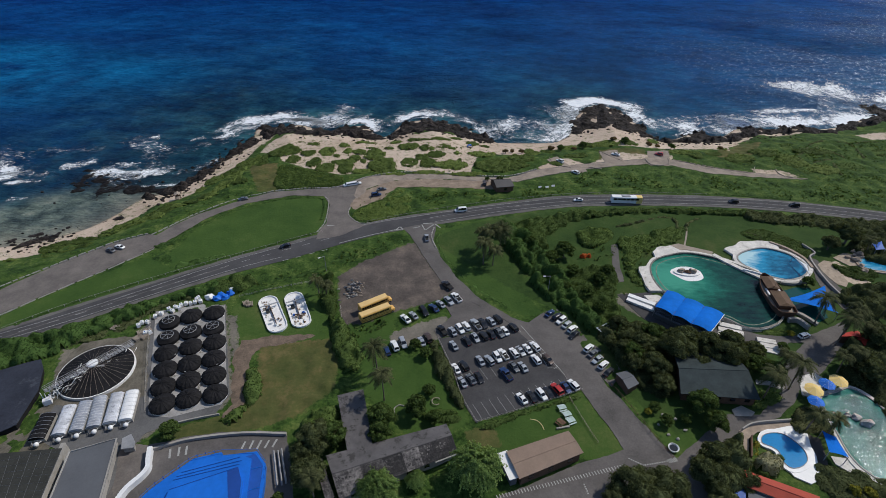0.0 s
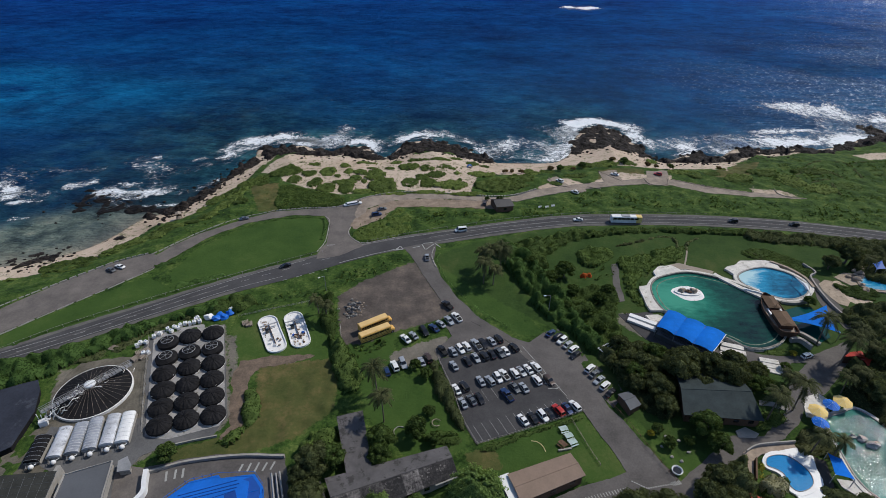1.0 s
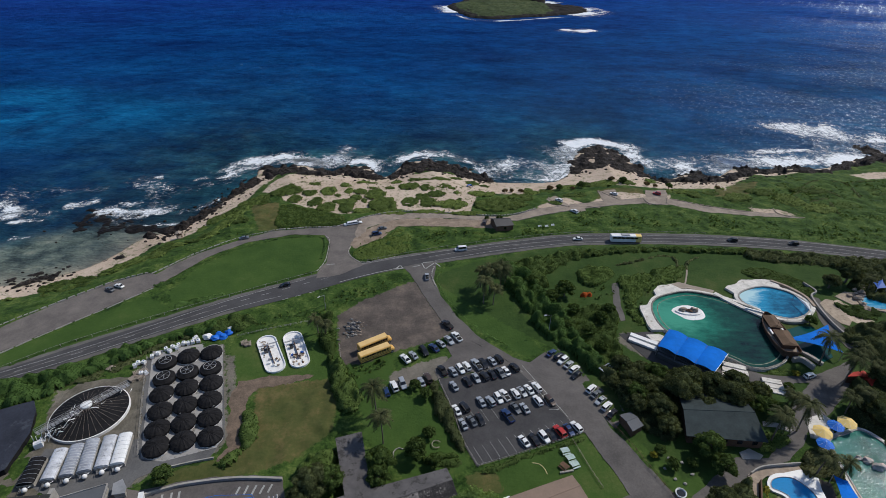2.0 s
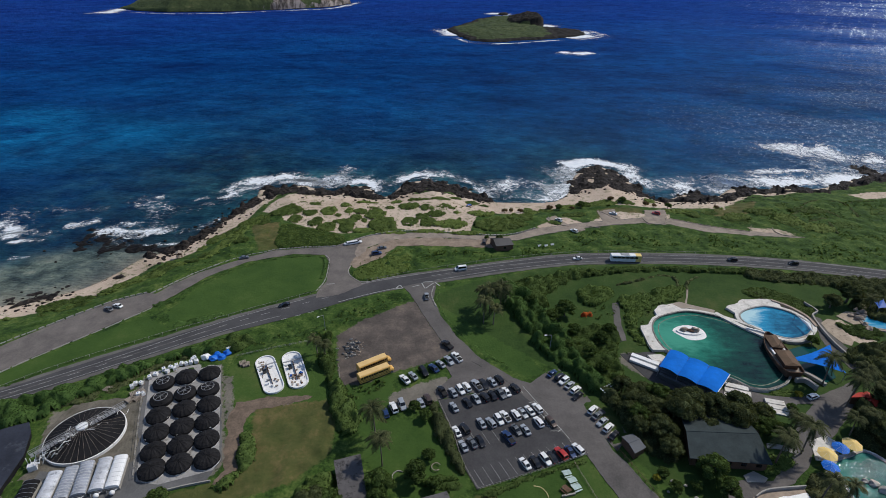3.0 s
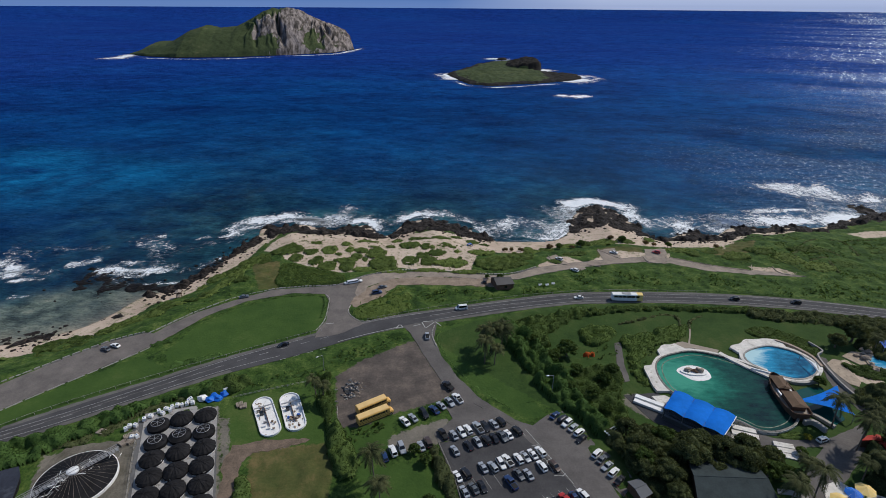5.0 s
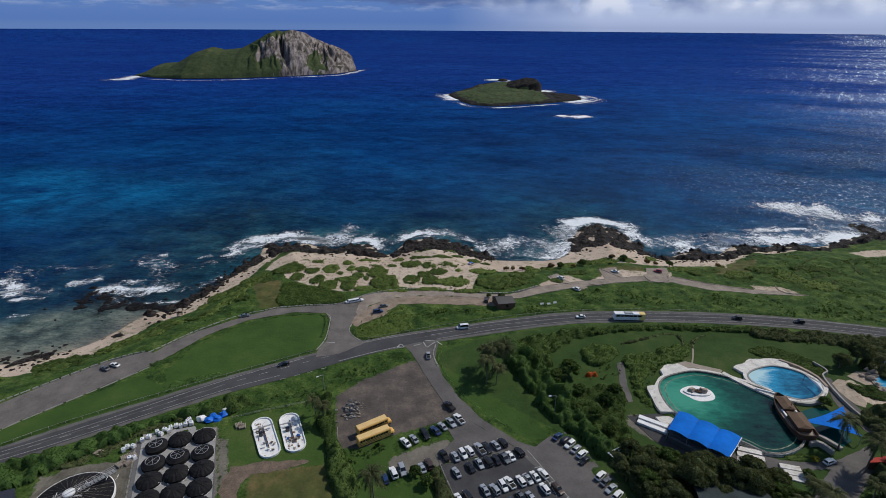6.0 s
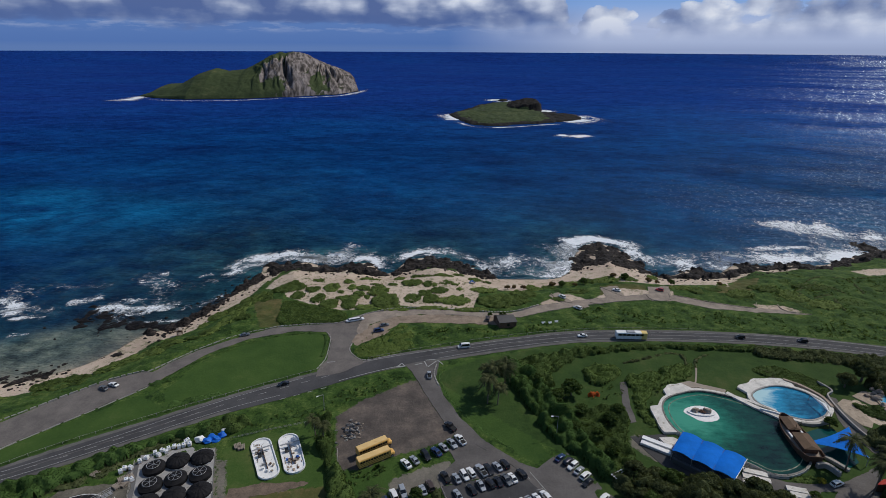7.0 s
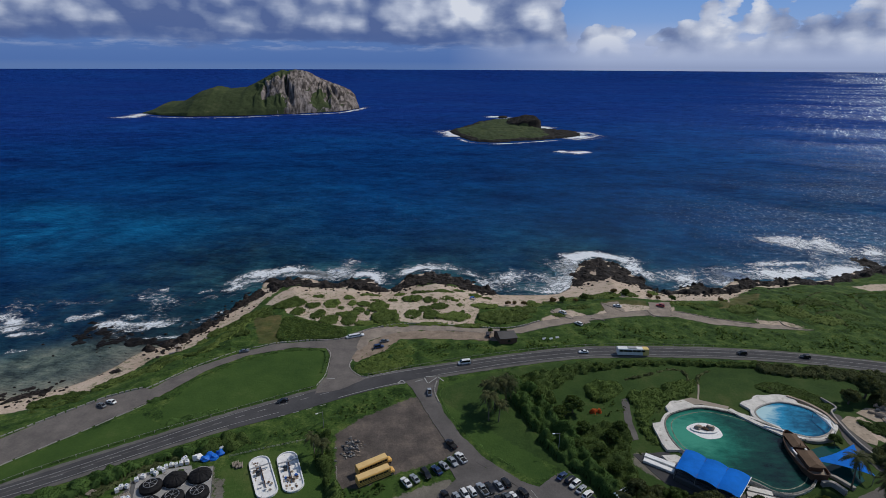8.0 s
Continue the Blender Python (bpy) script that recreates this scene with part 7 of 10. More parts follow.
def palm_mesh(seed, h, fronds=17, reach=2.7):
    rng = np.random.default_rng(seed)
    trunk, crown = Build(), Build()
    lean = Vector((rng.uniform(-0.5, 0.5), rng.uniform(-0.5, 0.5), 0))
    pts = [Vector((0, 0, -0.3)) + lean * (i / 6) ** 2 + Vector((0, 0, (h + 0.3) * i / 6)) for i in range(7)]
    for i in range(6):
        trunk.tube(pts[i], pts[i + 1], 0.20 - 0.015 * i, 0.185 - 0.015 * i, 8, i in (0, 5))
    top = pts[-1]
    for i in range(fronds):
        a = i * 2.399 + rng.uniform(-0.2, 0.2)
        rise = rng.uniform(-0.6, 0.9)
        R = reach * rng.uniform(0.85, 1.15)
        out, side = Vector((math.cos(a), math.sin(a), 0)), Vector((-math.sin(a), math.cos(a), 0))
        spine = [top + out * R * u * (1 - 0.15 * u) + Vector((0, 0, R * (rise * u - (0.55 + 0.3 * rise) * u * u))) for u in np.linspace(0, 1, 9)]
        for j in range(8):
            p, q = spine[j], spine[j + 1]
            w = 0.80 * math.sin(math.pi * (0.12 + 0.8 * (j + 0.5) / 8))
            for s in (-1, 1):
                for u in (0.0, 0.33, 0.66):
                    m0, m1 = p.lerp(q, u), p.lerp(q, u + 0.33)
                    tip = m1 + side * s * w + out * 0.25 + Vector((0, 0, -0.30 * w - 0.05))
                    crown.add([m0, m1, tip], [(0, 1, 2)])
            crown.tube(p, q, 0.03, 0.025, 3, False)
    return mesh_of("palm_trunk", trunk, M["bark"]), mesh_of("palm_crown", crown, M["leaf_palm"])


PALMS = [palm_mesh(1, 9.0, 30, 3.7), palm_mesh(2, 11.0, 32, 3.6), palm_mesh(3, 7.0, 28, 2.9)]


def plant_palm(kind, x, y, s, turn):
    t = thing("palm_tree", "tall coconut palm with drooping green fronds", "palm tree", pose(x, y, height_at(x, y) - 0.05, 0, 0, turn) @ Matrix.Scale(s, 4), "palm trees")
    part("trunk", PALMS[kind][0], None, t)
    part("crown", PALMS[kind][1], None, t)


for kind, s, spots in (
    (1, 1.05, [(-14.2, 87.4), (111.2, 108.1), (114.4, 110.8)]),
    (0, 1.15, [(13.8, 144.9), (-16.9, 96.5), (16.3, 150.9), (19.9, 151.6), (81.6, 89.2), (89.5, 92.1), (109.9, 116.6)]),
    (2, 1.0, [(-38.5, 128.6), (-35.4, 126), (17, 144.3), (13.4, 154.2), (148.4, 153), (105.5, 98), (109.7, 100), (86.8, 79.4), (91.2, 78.2), (-26.7, 62), (119.8, 108.6), (90.3, 97.8), (132.7, 120.6)]),
):
    for i, (x, y) in enumerate(spots):
        plant_palm(kind, x, y, s * (0.92 + 0.05 * (i % 4)), i * 67)


def grass_tufts(areas, dens, size, material, label, seed):
    """Rough standing grass and weeds: clumps of upright blades over the given outlines."""
    rng = np.random.default_rng(seed)
    b = Build()
    for ol in areas:
        ol = ccw(ol)
        P = np.array(ol)
        n = int(abs(area2(ol)) * dens)
        x, y = rng.uniform(P[:, 0].min(), P[:, 0].max(), n * 3), rng.uniform(P[:, 1].min(), P[:, 1].max(), n * 3)
        ok = signed(x, y, ol) > 0.5
        x, y = x[ok][:n], y[ok][:n]
        patch = fbm(x, y, 0.07, 3, seed)
        ok = patch + rng.uniform(-0.3, 0.3, len(x)) > -0.08
        x, y, patch = x[ok], y[ok], patch[ok]
        z = land_height(inland(x, y)) - 0.1
        for i in range(len(x)):
            s = size * (0.6 + 0.9 * max(0.0, patch[i] + 0.3)) * rng.uniform(0.7, 1.3)
            pts = rng.normal(0, 0.35 * s, (4, 3)) + (x[i], y[i], z[i] + 0.35 * s)
            b.leaves(pts, np.array([(0, 0, 1.0)] * 4), s, rng, 0.9)
    tagged(part("rough_grass", b, M[material], None, label), category="grass", kind="stuff")


grass_tufts([
    [(31.4, 200.4), (43.6, 210), (67.2, 216), (93.6, 219.4), (116.6, 212.6), (151.1, 207), (176.6, 216.7), (213.7, 226.1), (183.9, 183.8), (153.1, 189), (120.6, 193.5), (74.1, 194.5), (50.4, 193), (31.4, 189.8)],
    [(154.5, 244.2), (185.5, 245.5), (234.5, 255.7), (209.5, 220.2), (174.9, 213.9), (165.3, 219.2), (155.3, 224.8), (145.3, 225.7)],
], 0.45, 0.6, "leaf_bright", "rough green grass and weeds above the coast road", 21)
grass_tufts([
    [(-63.9, 130.5), (-42.8, 145.9), (-17.2, 162.3), (-12.5, 160.2), (-16.5, 153.7), (-27.5, 146.2), (-36, 139.7), (-47.5, 132.7), (-57.2, 128.9)],
    [(-22.1, 195.4), (-1, 195.8), (20.2, 194.3), (27, 192.6), (26.7, 189.8), (3.6, 183), (-13.9, 176.6), (-20.3, 174), (-30.9, 172.2), (-34.7, 176.3), (-33.1, 189.5)],
    [(-148.4, 141.9), (-135.4, 151.3), (-120.5, 161.5), (-104.9, 169.4), (-95.8, 190.7), (-86.1, 204.5), (-75.7, 211.2), (-70.7, 195.9), (-83.4, 188.5), (-95, 176.8), (-108, 163.1), (-118.1, 157.3), (-130.6, 144.5), (-140.6, 131.6)],
    [(-91.4, 142.6), (-71.7, 152.1), (-50.4, 163.3), (-44.7, 166), (-50, 161), (-73.6, 146.1), (-88, 138.9)],
], 0.45, 0.6, "leaf_bright", "rough green verge grass beside the road", 22)
grass_tufts([
    [(65.5, 155.1), (75.6, 155.3), (68.5, 145.1), (63.8, 135.9), (59.9, 141.9)],
    [(34.6, 149.5), (43.8, 146.3), (57.8, 148.2), (62.5, 155.1), (62.9, 160.4), (55.4, 154.9), (43.4, 154.7), (36.4, 154.6)],
    [(55, 130), (58.9, 131.5), (63.9, 130.2), (59.6, 127.4)],
    [(122.5, 182.6), (117.9, 177.4), (131.7, 170.4), (150.9, 166.8), (162.9, 163.2), (166, 167.8)],
    [(-31.7, 114.6), (-23.4, 114.7), (-13.8, 118.5), (-15.2, 114.9), (-22.7, 109), (-25.9, 108.9)],
], 0.6, 0.8, "leaf", "weedy ground cover in the park", 23)

for i, line in enumerate(([(164.5, 226.1), (172.3, 236.3), (184.7, 248.8), (195.3, 251.1), (201.7, 246.3), (198.4, 231.1)], [(178.6, 235.8), (186.3, 239.9), (189.3, 230.3)], [(171.4, 225.6), (180.9, 228.9), (178.7, 219.3), (177.4, 213.6)], [(167.5, 233.6), (177.5, 239), (185.9, 246)], [(203.1, 246.4), (211.8, 250.8), (221.4, 248.2)])):
    foliage("scrub_line", ribbon(line, 1.3, 6), 0.7, "leaf_dark", "dark row of low scrub on the coastal grass", "scrub", 300 + i, 0.6, 4.0, 0.4, 0.5)
for i, line in enumerate(([(65.1, 169.2), (72.1, 171.3), (78.5, 174.4), (84.8, 176.4), (88.4, 175.2), (88.6, 169.6), (86.9, 163.8)], [(90.6, 166.6), (92.4, 170.6), (95.6, 174), (99.7, 175.8)], [(110.8, 167.2), (114.6, 164.3), (115.8, 160.6)])):
    foliage("scrub_line", ribbon(line, 1.0, 6), 0.8, "leaf_dark", "dark row of low shrubs planted across the park lawn", "scrub", 312 + i, 0.5, 5.0, 0.4, 0.6)
for i, (x, y, rx, ry) in enumerate([(139.7, 226.8, 5.9, 5.5), (155.8, 239.9, 4.5, 3.8), (170.3, 243.6, 5.7, 4.8), (156.5, 225.9, 6.4, 4.2), (164.0, 218.4, 5.7, 4.0), (175.0, 221.5, 3.7, 2.8), (179.3, 254.4, 6.5, 4.3), (211.2, 237.8, 5.6, 4.1), (186.9, 221.8, 6.4, 4.3)]):
    foliage("shrub", ellipse(x, y, rx * 0.8, ry, 50 + i), 0.4, "leaf_bright", "low green scrub on the coastal grass", "shrub", 320 + i, 0.7, 3.5, 0.45, 0.5, group="coastal scrub")

for i, ol in enumerate(([(-144.8, 155), (-144.4, 158.9), (-139.4, 162.1), (-132.9, 164.7), (-126.7, 161.8), (-133.8, 156.5), (-139.5, 152.4)], [(-128.7, 165.6), (-124.7, 171.1), (-120.7, 176), (-113.8, 177.4), (-109.9, 178.9), (-107.2, 174.4), (-113.3, 171), (-120.2, 167.3), (-124.7, 162.2)], [(-114.9, 176.8), (-113.4, 182.1), (-111.5, 187.5), (-108.1, 189.2), (-105.7, 179.7), (-109, 175.8)], [(-98.5, 186.1), (-96.7, 196.6), (-95.4, 210.8), (-89.6, 220), (-88.1, 209.8), (-91.2, 197.5), (-94.6, 189.1)], [(-96.4, 223.9), (-92.8, 229.2), (-86.6, 229), (-85.7, 220.4), (-91.3, 217.3)])):
    foliage("beach_scrub", smooth_line(ol, 4, True), 0.9, "leaf_beach", "belt of low green scrub above the sand", "scrub", 340 + i, 0.6, 4.0, 0.4, 0.5, group="beach scrub")
for i, (line, wide, high) in enumerate((
    ([(-98, 152.6), (-93.2, 164.4), (-85, 174.6), (-75, 182.6), (-63, 188.2), (-50, 188.6), (-47, 183), (-46.2, 172)], 1.3, 0.5),
    ([(-89.1, 141.7), (-84.4, 144), (-79.4, 146), (-74.9, 148.7)], 2.6, 0.7),
    ([(-100, 152.6), (-98, 155.2), (-95, 156.6)], 3.0, 0.8),
    ([(-124, 113), (-114.6, 121.6), (-102.2, 130.2), (-88.2, 139), (-73, 148), (-56.2, 157.6), (-45.4, 164.2)], 0.9, 0.5),
    ([(-34.6, 174.4), (-29.6, 171.4), (-18.4, 175.4), (3.4, 183), (26.4, 189.6), (50.2, 194.2), (74.2, 196), (109.2, 195.3), (150, 190.4)], 0.9, 0.5),
    ([(-0.4, 164.4), (-2.2, 160), (-0.8, 153.6), (3.6, 143), (11, 132.2), (20, 123)], 0.7, 0.4),
    ([(-60, 127.6), (-42.8, 140.2), (-24, 152.4), (-14.6, 158.4)], 1.6, 0.5),
)):
    foliage("grass_border", ribbon(line, wide, 6), high, "leaf_hedge", "unmown dark grass growing along the edge of the lawn", "grass", 360 + i, 0.45, 5.0, 0.35, 0.7, kind="stuff")
fx, fy = (49.4, 149.6)
foliage("flowering_bush", ellipse(fx, fy, 1.7, 1.3, 9), 1.5, "flower", "rounded bush with orange flowers in the park", "bush", 350, 0.4, 6.0, 0.35, 0.6)
grass_tufts([[(-97, 245.8), (-70.2, 253.4), (-24.7, 256.3), (4.3, 249.4), (27, 247.8), (20.1, 231.8), (11.4, 211.5), (-23.7, 214), (-45.7, 210.3), (-72.9, 219.7), (-83.3, 228.9)]], 0.16, 0.45, "leaf_beach", "sparse green tufts on the dune sand", 27)


# ---------------------------------------------------------------- vehicles
def panel(quad, t=0.02):
    """A thin pane on four points, raised along its normal."""
    q = [Vector(p) for p in quad]
    n = (q[1] - q[0]).cross(q[3] - q[0]).normalized() * t
    return Build().add([p - n for p in q] + [p + n for p in q], [(3, 2, 1, 0), (4, 5, 6, 7), (0, 1, 5, 4), (1, 2, 6, 5), (2, 3, 7, 6), (3, 0, 4, 7)])


def hull(stations):
    """A closed body through cross sections (y, half width, bottom, top, top inset)."""
    b = Build()
    n = 8
    vs = []
    for y, w, z0, z1, s in stations:
        m = z0 + (z1 - z0) * 0.55
        vs += [(-w * 0.92, y, z0), (w * 0.92, y, z0), (w, y, z0 + (z1 - z0) * 0.25), (w, y, m), (w - s, y, z1 - 0.03), (w - s - 0.06, y, z1), (-w + s + 0.06, y, z1), (-w + s, y, z1 - 0.03)]
        vs[-1:] = [(-w + s, y, z1 - 0.03)]
    # close the left flank with the same break lines as the right
    full = []
    for k in range(len(stations)):
        a = vs[k * n:(k + 1) * n]
        y, w, z0, z1, s = stations[k]
        m = z0 + (z1 - z0) * 0.55
        full += a + [(-w, y, m), (-w, y, z0 + (z1 - z0) * 0.25)]
    n = 10
    fs = [(k * n + i, k * n + (i + 1) % n, (k + 1) * n + (i + 1) % n, (k + 1) * n + i) for k in range(len(stations) - 1) for i in range(n)]
    fs += [tuple(range(n - 1, -1, -1)), tuple((len(stations) - 1) * n + i for i in range(n))]
    return b.add(full, fs)


SHAPES = {
    # length, width, bonnet height, roof height, cabin: rear base, rear roof, front roof, front base (fractions of length)
    "sedan": (4.75, 1.84, 0.92, 1.46, 0.13, 0.30, 0.57, 0.74),
    "suv": (4.70, 1.90, 1.05, 1.75, 0.03, 0.10, 0.58, 0.74),
    "pickup": (5.40, 1.95, 1.05, 1.80, 0.38, 0.42, 0.62, 0.74),
    "van": (5.30, 2.00, 1.10, 2.05, 0.01, 0.04, 0.72, 0.88),
    "hatch": (4.20, 1.76, 0.95, 1.50, 0.03, 0.12, 0.58, 0.76),
    "limousine": (8.60, 1.90, 0.92, 1.48, 0.09, 0.17, 0.74, 0.84),
}
WHEEL = {}


def wheel_meshes(r):
    if r not in WHEEL:
        ty, rim = Build(), Build()
        ty.tube((-0.11, 0, 0), (0.11, 0, 0), r, n=14)
        rim.tube((-0.125, 0, 0), (0.125, 0, 0), r * 0.6, n=10)
        WHEEL[r] = mesh_of("tyre", ty, M["tyre"]), mesh_of("rim", rim, M["metal"])
    return WHEEL[r]


PROTO = {}


def make_car(kind, colour):
    """One vehicle at the origin, heading along +y."""
    ln, wd, hb, hr, a, b_, c, d = SHAPES[kind]
    body = CAR_PAINT[colour]
    y = lambda f: (f - 0.5) * ln
    w = wd / 2
    t = thing("car" if kind != "van" else "van", "", "car")
    st = [(y(0), w * 0.86, 0.42, hb * 0.80, 0.05), (y(0.03), w * 0.95, 0.28, hb * 0.96, 0.06), (y(0.2), w, 0.25, hb, 0.06), (y(0.5), w, 0.25, hb, 0.06), (y(0.72), w, 0.25, hb * 0.99, 0.07), (y(0.9), w * 0.96, 0.25, hb * 0.88, 0.09), (y(0.98), w * 0.86, 0.30, hb * 0.76, 0.09), (y(1), w * 0.76, 0.40, hb * 0.62, 0.06)]
    part("body", hull(st), body, t)
    wi, wo = w * 0.74, w * 0.93
    base = [(-wo, y(a), hb - 0.02), (wo, y(a), hb - 0.02), (wo, y(d), hb - 0.02), (-wo, y(d), hb - 0.02)]
    top = [(-wi, y(b_), hr), (wi, y(b_), hr), (wi, y(c), hr), (-wi, y(c), hr)]
    part("cabin", Build().add(base + top, [(4, 5, 6, 7), (0, 1, 5, 4), (1, 2, 6, 5), (2, 3, 7, 6), (3, 0, 4, 7)]), body, t)
    roof = Build().add([(-wi * 0.96, y(b_) + 0.05, hr), (wi * 0.96, y(b_) + 0.05, hr), (wi * 0.96, y(c) - 0.05, hr), (-wi * 0.96, y(c) - 0.05, hr)] + [(-wi * 0.8, y(b_) + 0.2, hr + 0.05), (wi * 0.8, y(b_) + 0.2, hr + 0.05), (wi * 0.8, y(c) - 0.2, hr + 0.05), (-wi * 0.8, y(c) - 0.2, hr + 0.05)], [(4, 5, 6, 7), (0, 1, 5, 4), (1, 2, 6, 5), (2, 3, 7, 6), (3, 0, 4, 7)])
    part("roof", roof, body, t)

    def inset(q, f=0.08):
        cx = sum((Vector(p) for p in q), Vector()) / 4
        return [Vector(p).lerp(cx, f) for p in q]

    part("windscreen", panel(inset([base[2], base[3], top[3], top[2]])), M["glass"], t, "dark glass")
    part("rear_window", panel(inset([base[0], base[1], top[1], top[0]], 0.12)), M["glass"], t, "dark glass")
    part("side_window", panel(inset([base[1], base[2], top[2], top[1]], 0.12)), M["glass"], t, "dark glass")
    part("side_window", panel(inset([base[3], base[0], top[0], top[3]], 0.12)), M["glass"], t, "dark glass")
    if kind == "pickup":
        part("cargo_bed", Build().box((0, y(0.19), hb + 0.012), (wd * 0.78, ln * 0.31, 0.02)), M["tyre"], t, "dark open cargo bed")
    r = 0.33 if kind in ("sedan", "hatch", "limousine") else 0.37
    ty, rim = wheel_meshes(r)
    for sx in (-1, 1):
        for f in (0.19, 0.81):
            wh = part("wheel", ty, None, t)
            wh.location = (sx * (w - 0.09), y(f), r)
            part("rim", rim, None, wh, "grey alloy rim")
        part("headlight", Build().box((sx * w * 0.62, y(0.985), hb * 0.66), (0.34, 0.10, 0.14)), M["lamp_clear"], t, "clear lamp")
        part("tail_light", Build().box((sx * w * 0.72, y(0.012), hb * 0.78), (0.28, 0.08, 0.16)), M["lamp_red"], t, "red lamp")
    names = {"suv": "sport utility car", "hatch": "hatchback car", "sedan": "sedan car", "pickup": "pickup truck", "van": "passenger van", "limousine": "stretched limousine"}
    tagged(t, f"{CAR_COLOUR[colour]} {names[kind]}")
    return t


KINDS = {"a": "sedan", "u": "suv", "p": "pickup", "v": "van", "h": "hatch", "l": "limousine"}


def park(spots, codes, heading, where, group="parked cars", jitter=3.0, z=0.10):
    """Places vehicles: codes hold two letters a vehicle, kind and colour."""
    for i, (x, y) in enumerate(spots):
        kind, colour = KINDS[codes[3 * i]], codes[3 * i + 1]
        turn = heading - 90 + jitter * math.sin(7.1 * i + x)
        if i % 3 == 2 and kind != "pickup":
            turn += 180
        m = pose(x, y, z, 0, 0, turn) @ Matrix.Scale(0.90, 4)
        label = f"{CAR_COLOUR[colour]} {dict(u='sport utility car', h='hatchback car', a='sedan car', p='pickup truck', v='passenger van', l='stretched limousine')[codes[3 * i]]} {where}"
        if (kind, colour) not in PROTO:
            PROTO[kind, colour] = ob = make_car(kind, colour)
            ob.matrix_basis = m
        else:
            ob = copy_thing(PROTO[kind, colour], m)
        tagged(ob, label, "van" if kind == "van" else "car", group)


LOT = 116
park([(1.6, 132.6), (4.5, 126.8), (2.1, 125.2), (-0.4, 123.6), (-2.4, 121.7), (-5.4, 120.2), (-8.4, 118.4), (-10.7, 116.9)], "pk pw as as ab uk as aw", 124, "parked on the grass verge", "cars by the bus yard")
park([(-15, 103.8), (-13, 105.8), (-10.8, 106.9), (-5.6, 107.6), (-3.8, 109)], "hb uw us as un", 112, "parked beside bushes", "cars by the bushes")
park([(0.2, 112.2), (3.2, 111.8), (5.3, 112.8), (7.1, 114), (10, 114.7), (12, 115.2), (14.5, 116.2), (16.6, 117.2)], "pk as uw uw ps ak as uk", LOT, "parked on the gravel apron", "cars on the gravel apron")
park([(3.4, 106.2), (7.1, 108), (9.6, 109.4), (12, 110.1), (14.2, 110.8), (16.5, 111.5), (18.2, 112.2), (20.8, 113.7)], "as ak as uk ak ag aw uk", LOT, "parked in the asphalt lot", "cars in the asphalt lot")
park([(10.5, 100.6), (13, 100.8), (15.2, 101.9), (17, 103), (19.9, 103.6), (21.8, 104.3), (23.8, 105.2), (26, 106.1)], "as us uw pw uw as aw uw", LOT, "parked in the asphalt lot", "cars in the asphalt lot")
park([(3.9, 97.7), (6.1, 98.7), (19.4, 98.5), (21.8, 98.5), (25.6, 101.2), (28.9, 101.2)], "aw uk ag as uw un", LOT, "parked in the asphalt lot", "cars in the asphalt lot")
park([(5.5, 93.1), (7.8, 94.1), (9.9, 94.7), (17.1, 95.9)], "as ag ak pb", LOT, "parked in the asphalt lot", "cars in the asphalt lot")
park([(20.3, 88), (22.9, 88.6), (25.4, 89.3), (27.2, 89.9), (29.6, 91), (32, 91.6), (34.1, 92.5)], "aw ak uw ak ur ab uw", LOT, "parked against the lot fence", "cars in the asphalt lot")
park([(32.4, 119.9), (34.4, 118.5), (35.3, 116.8), (36.6, 115.1), (37.9, 113.2), (38, 110.9), (40.9, 105.6), (41.7, 103.7), (42.4, 101.4), (43.5, 99.4), (44.3, 97)], "ab uk uw as uw ak uw ag as uw ak", 42, "parked beside the hedge", "cars beside the hedge")
park([(-114.9, 150.4), (-112.8, 152.4)], "ag aw", 155, "parked on the beach strip", "cars on the beach strip")
park([(-80.3, 186.7)], "ag", 22, "on the beach road", "cars on the beach road", 0)
park([(-27.3, 191), (-25.5, 195.8)], "ub ag", 20, "parked on bare ground by the junction", "cars by the junction")
park([(17.8, 201.7)], "un", 80, "parked beside the wooden hut", "cars by the hut")
park([(53.7, 224.3), (58.5, 213)], "uw uw", 130, "parked on a sandy pull-off", "cars on the pull-offs")
park([(81.3, 232.1), (102, 232.6)], "aw ur", 150, "parked on a sandy pull-off", "cars on the pull-offs")
park([(-55.3, 153.8)], "ak", 205, "driving on the coastal road", "cars on the road", 0)
park([(7, 179.2)], "vw", 192, "driving on the coastal road", "cars on the road", 0)
park([(54.8, 188.4)], "aw", 184, "driving on the coastal road", "cars on the road", 0)
park([(117.6, 188.2)], "uk", 175, "driving on the coastal road", "cars on the road", 0)
park([(141.1, 185.8)], "uk", 172, "driving on the coastal road", "cars on the road", 0)
park([(-5.7, 159.8)], "ps", 95, "waiting at the junction", "cars on the road", 0)
park([(-38.3, 200)], "lw", 22, "standing on the beach road", "cars on the beach road", 0)
park([(104, 111.3)], "hw", 20, "on the park path", "service carts", 0)


def box_shell(b, ln, wd, z0, z1, r=0.25):
    """A bus body: a box with rounded long roof edges, along y."""
    prof = [(-wd / 2, z0), (wd / 2, z0), (wd / 2, z1 - r), (wd / 2 - r * 0.3, z1 - r * 0.3), (wd / 2 - r, z1), (-wd / 2 + r, z1), (-wd / 2 + r * 0.3, z1 - r * 0.3), (-wd / 2, z1 - r)]
    n = len(prof)
    vs = [(x, y, z) for y in (-ln / 2, ln / 2) for x, z in prof]
    return b.add(vs, [tuple(range(n)), tuple(range(2 * n - 1, n - 1, -1))] + [(i, n + i, n + (i + 1) % n, (i + 1) % n) for i in range(n)])


